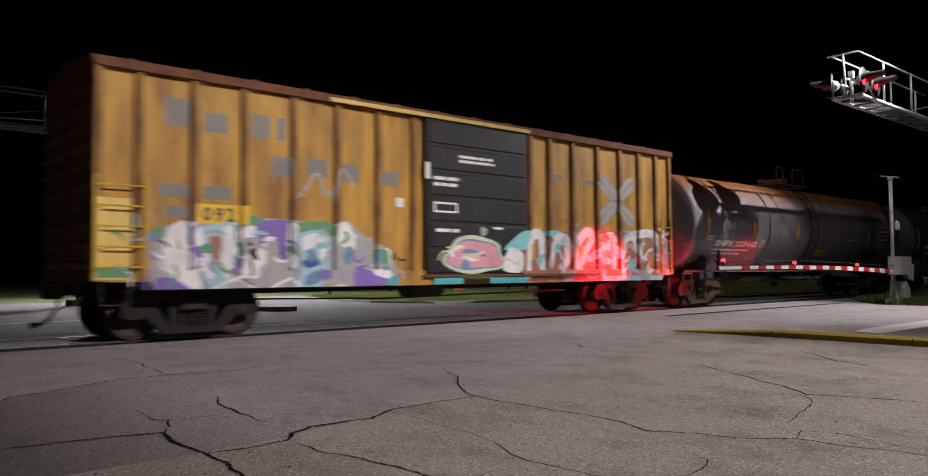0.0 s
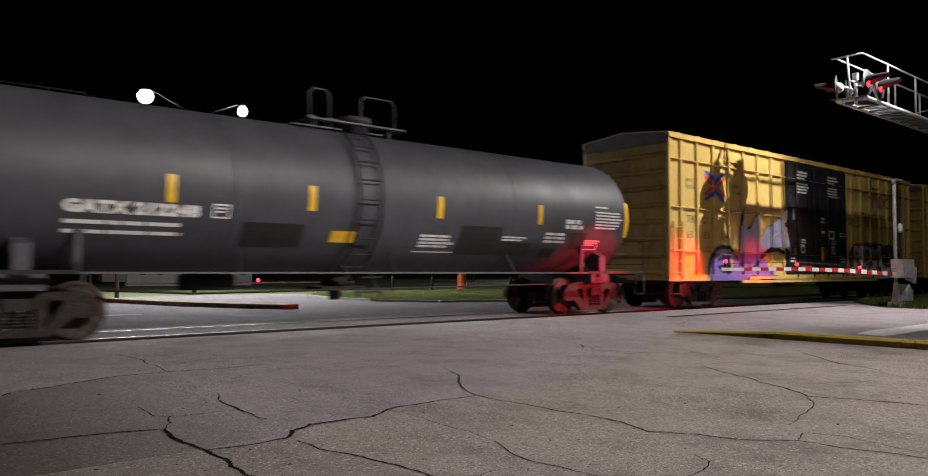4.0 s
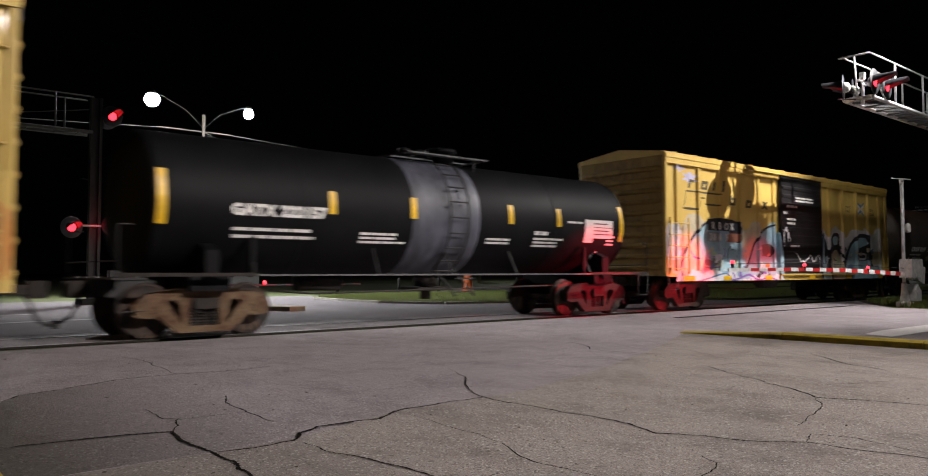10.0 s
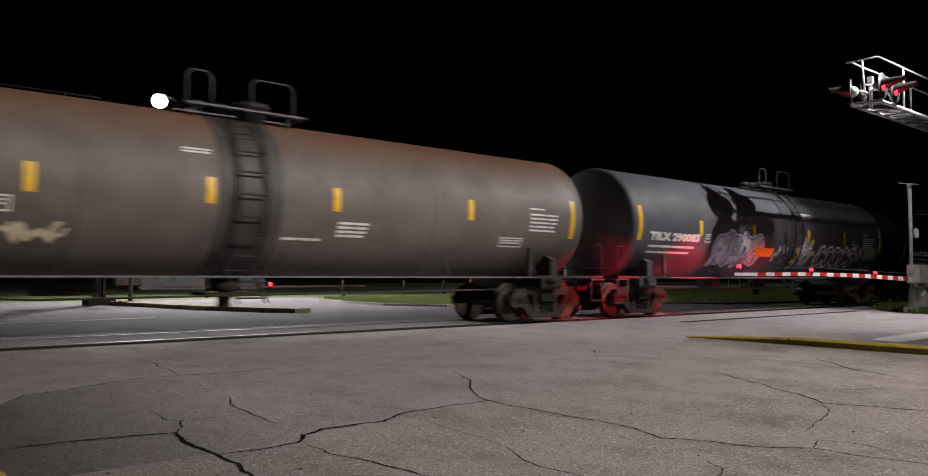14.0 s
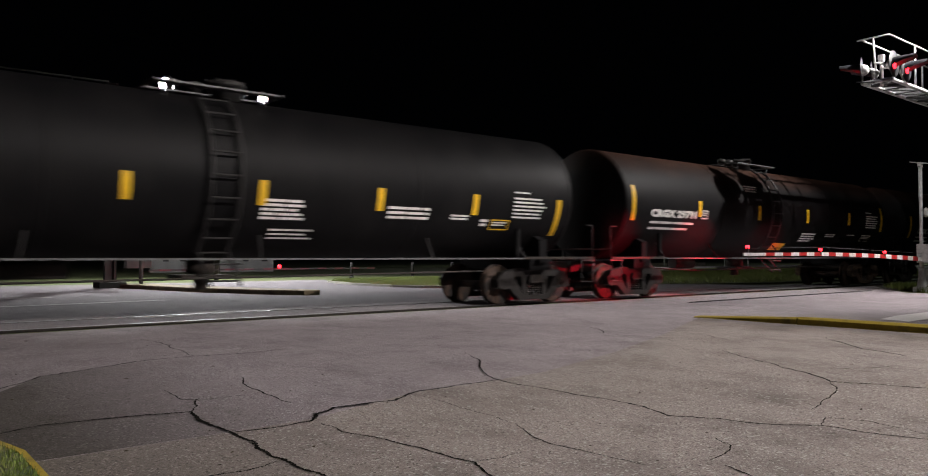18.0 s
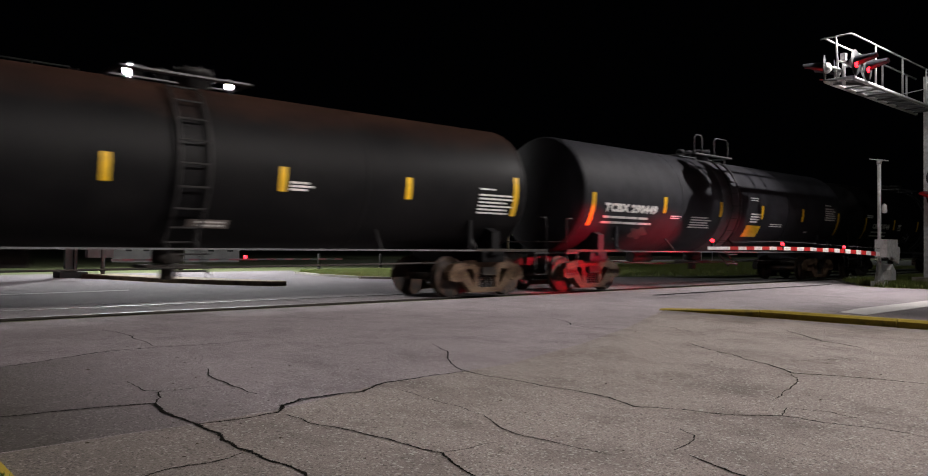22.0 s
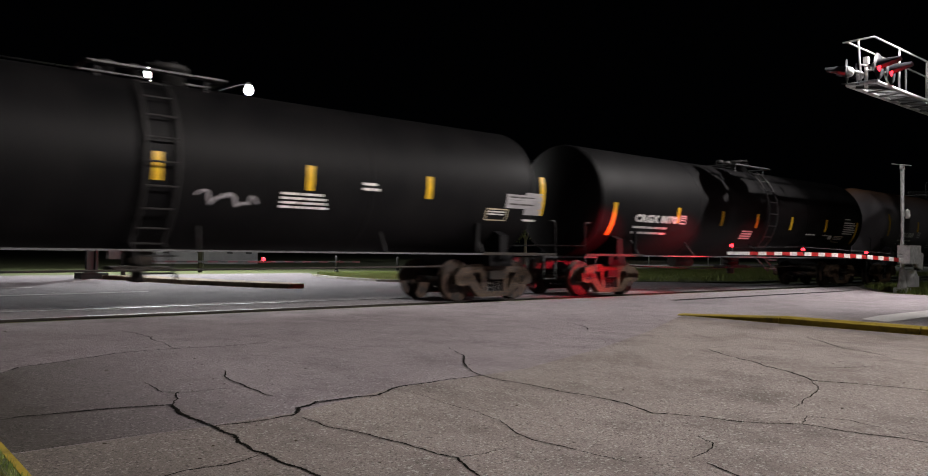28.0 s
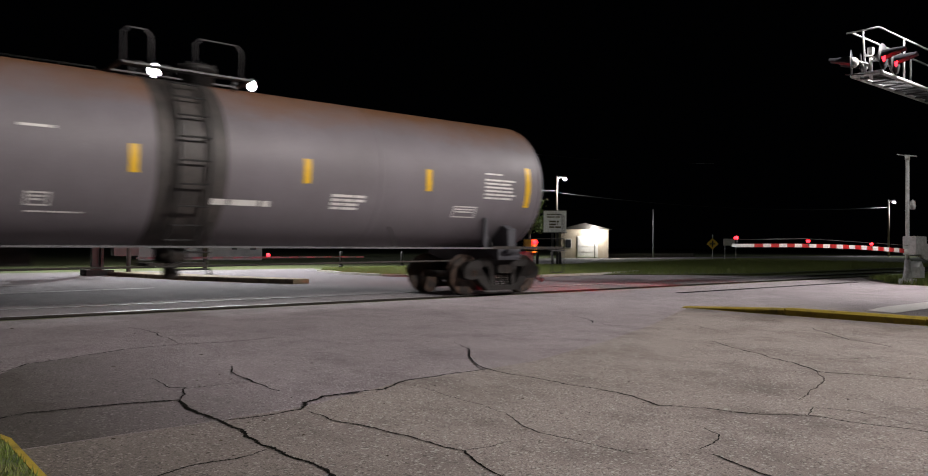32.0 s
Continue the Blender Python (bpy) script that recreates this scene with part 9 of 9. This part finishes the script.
lathe(bm, [(0.0, -0.12), (0.13, -0.06), (0.15, 0.04), (0.0, 0.12)], "z", (62.0, 52.2, 2.95), 14)
post = thing("wall_lamp", "bright lamp on a short post beside the garage", "lamp", (62.0, 52.2, 0))
glass = mesh_of("lamp_glass", bm, "lamp_glow")
for v in glass.vertices:
    v.co -= Vector((62.0, 52.2, 0))
part("lamp_glass", glass, None, post, "glowing lamp glass").visible_shadow = False
bm = B()
tube(bm, (0, 0, -0.1), (0, 0, 2.9), 0.04, 8)
part("post", bm, "galv_dark", post)


def far_lamp(x, y, h, watts, label):
    s = street_lamp("street_lamp", (x, y, h), (x - 0.9, y + 0.4), h + 0.3, label)
    lamp("street_light", (x, y, h - 0.35), watts, (0.95, 0.97, 1.0), 0.25)
    return s


far_lamp(65.2, 59.4, 9.0, 2600, "distant street lamp on a pole above the garage")
far_lamp(119.5, 44.2, 8.0, 2400, "distant street lamp down the road")
wire("overhead_cable", (64.3, 59.8, 7.6), (14.2, 60, 8.0), 0.8, 0.03)
wire("overhead_cable", (118.6, 44.6, 7.2), (64, 59.8, 7.4), 1.0, 0.03)

board = thing("changeable_sign", "pale letter-board sign on two dark posts in the grass", "sign", (33.8, 31.6, 0), turn=-43)
bm = B()
box(bm, -0.68, 0.68, -0.1, 0.1, 2.0, 3.3)
part("cabinet", bm, "white", board, "pale sign cabinet")
bm = B()
box(bm, -0.74, 0.74, -0.12, -0.1, 1.95, 2.0)
box(bm, -0.74, 0.74, -0.12, -0.1, 3.3, 3.35)
part("frame", bm, "black", board)
bm = B()
bars(bm, -0.5, 3.05, 0.9, 2, 0.07, 0.16, 0.3, 4, -0.102)
part("small_print", bm, "black_lettering", board, "lines of dark lettering")
bm = B()
bars(bm, -0.35, 2.6, 0.7, 3, 0.1, 0.17, 0.3, 5, -0.102)
part("small_print", bm, "black_lettering", board)
for x in (-0.15, 0.15):
    bm = B()
    box(bm, x - 0.07, x + 0.07, -0.07, 0.07, -0.1, 2.0)
    part("post", bm, "black", board)

warn = thing("warning_sign", "yellow diamond road sign with a black cross symbol", "road sign", (64.7, 40.0, 0), turn=-58)
bm = B()
box(bm, -0.04, 0.04, 0.0, 0.06, -0.1, 2.4)
part("post", bm, "galv", warn)
bm = B()
prism(bm, [(0, 0.95), (0.56, 1.5), (0, 2.05), (-0.56, 1.5)], -0.03, -0.005)
part("plate", bm, "reflector", warn, "yellow diamond plate")
bm = B()
for q in ((-0.06, 0.06, 1.2, 1.8), (-0.25, -0.06, 1.44, 1.56), (0.06, 0.25, 1.44, 1.56)):
    box(bm, q[0], q[1], -0.04, -0.03, q[2], q[3])
part("symbol", bm, "black", warn)
plate = thing("road_sign", "small white rectangular road sign on two posts", "road sign", (66.5, 39.2, 0), turn=-58)
bm = B()
box(bm, -0.65, 0.65, -0.03, 0.0, 1.35, 2.0)
part("plate", bm, "white", plate)
for x in (-0.5, 0.5):
    bm = B()
    box(bm, x - 0.04, x + 0.04, 0.0, 0.06, -0.1, 2.0)
    part("post", bm, "galv", plate)
bm = B()
tube(bm, (73, 52.8, -0.1), (73, 52.8, 5.6), 0.09, 8, 0.05)
solid("flag_pole", bm, "galv", "thin bare pole beside the far road", "pole")
bm = B()
box(bm, 67, 84, 54.5, 54.8, -0.1, 0.4)
solid("low_wall", bm, "kerb", "low pale wall along the far road", "wall")
barrel = thing("traffic_barrel", "orange traffic barrel with white bands on the grass", "traffic barrel", (28.8, 33.6, 0.02))
bm = B()
lathe(bm, [(0.34, 0.0), (0.36, 0.06), (0.29, 0.08), (0.27, 0.5), (0.24, 0.95), (0.2, 1.0), (0.0, 1.0)], "z", (0, 0, 0), 18)
part("body", bm, "barrel_orange", barrel)
for z in (0.25, 0.58):
    bm = B()
    lathe(bm, [(0.292 - 0.06 * z, z), (0.286 - 0.06 * z, z + 0.15)], "z", (0, 0, 0), 18)
    part("band", bm, "white", barrel, "white reflective band")
# dark bollards along the edge of the grass
for x, y in ((21.5, 36.0), (24.8, 34.9), (27.0, 34.1), (31.8, 32.6), (33.0, 32.3), (34.6, 31.9)):
    p = thing("bollard", "short dark steel bollard at the edge of the grass", "bollard", (x, y, 0), "bollards by the far road")
    bm = B()
    lathe(bm, [(0.09, -0.1), (0.085, 0.72), (0.07, 0.8), (0.0, 0.83)], "z", (0, 0, 0), 12)
    part("post", bm, "black", p)
    bm = B()
    lathe(bm, [(0.13, -0.06), (0.13, 0.03), (0.09, 0.05)], "z", (0, 0, 0), 12)
    part("collar", bm, "black", p)


def tree(x, y, h, seed, spread=2.2, label="leafy tree lit from below by lamps"):
    rng = random.Random(seed)
    t = thing("tree", label, "tree", (x, y, 0))
    bm = B()
    tube(bm, (0, 0, -0.2), (0.1, 0, h * 0.45), 0.22, 9, 0.13)
    for k in range(6):
        a = k * math.tau / 6 + rng.random()
        tube(bm, (0.1, 0, h * rng.uniform(0.3, 0.45)), (spread * 0.6 * math.cos(a), spread * 0.6 * math.sin(a), h * rng.uniform(0.6, 0.85)), 0.08, 6, 0.03)
    part("trunk", bm, "wood", t)
    verts, faces = [], []
    for c in range(26):
        a, rr = rng.uniform(0, math.tau), spread * math.sqrt(rng.random())
        cx, cy, cz = rr * math.cos(a), rr * math.sin(a), h * rng.uniform(0.42, 1.0)
        for k in range(90):
            p = Vector((rng.gauss(cx, 0.38), rng.gauss(cy, 0.38), rng.gauss(cz, 0.3)))
            u, w = (Vector((rng.uniform(-1, 1), rng.uniform(-1, 1), rng.uniform(-1, 1))).normalized() * 0.11 for _ in range(2))
            n = len(verts)
            verts += [p - u, p + w * 0.6, p + u, p - w * 0.6]
            faces.append((n, n + 1, n + 2, n + 3))
    me = bpy.data.meshes.new("crown")
    me.from_pydata(verts, [], faces)
    me.materials.append(M["grass"])
    part("crown", me, None, t)
    return t


tree(60.5, 60.5, 6.5, 3)
tree(57.0, 64.5, 7.5, 5, 2.6)


def motions():
    for car, start in TRAIN:
        walk(car, [(0.0, pose(start, TRACK_Y, 0)), (SECONDS, pose(start - SPEED * SECONDS, TRACK_Y, 0))])
    # wheels roll while their car is near the crossing
    step = 2 / FPS
    for wheel, start, place in ROLLING:
        x, z = wheel.location.x, wheel.location.z
        first = max(0, math.floor(((start + place - 40) / SPEED) / step))
        last = min(round(SECONDS / step), math.ceil(((start + place + 8) / SPEED) / step))
        turn = -math.degrees(SPEED * step / WHEEL_R)
        rows = [(k * step, pose(x, 0, z, 0, turn * (k - first), 0)) for k in range(first, max(last, first + 1) + 1)]
        if rows[0][0] > 0:
            rows.insert(0, (0.0, rows[0][1]))
        if rows[-1][0] < SECONDS - 0.01:
            rows.append((SECONDS, rows[-1][1]))
        if last > first:
            walk(wheel, rows)


motions()
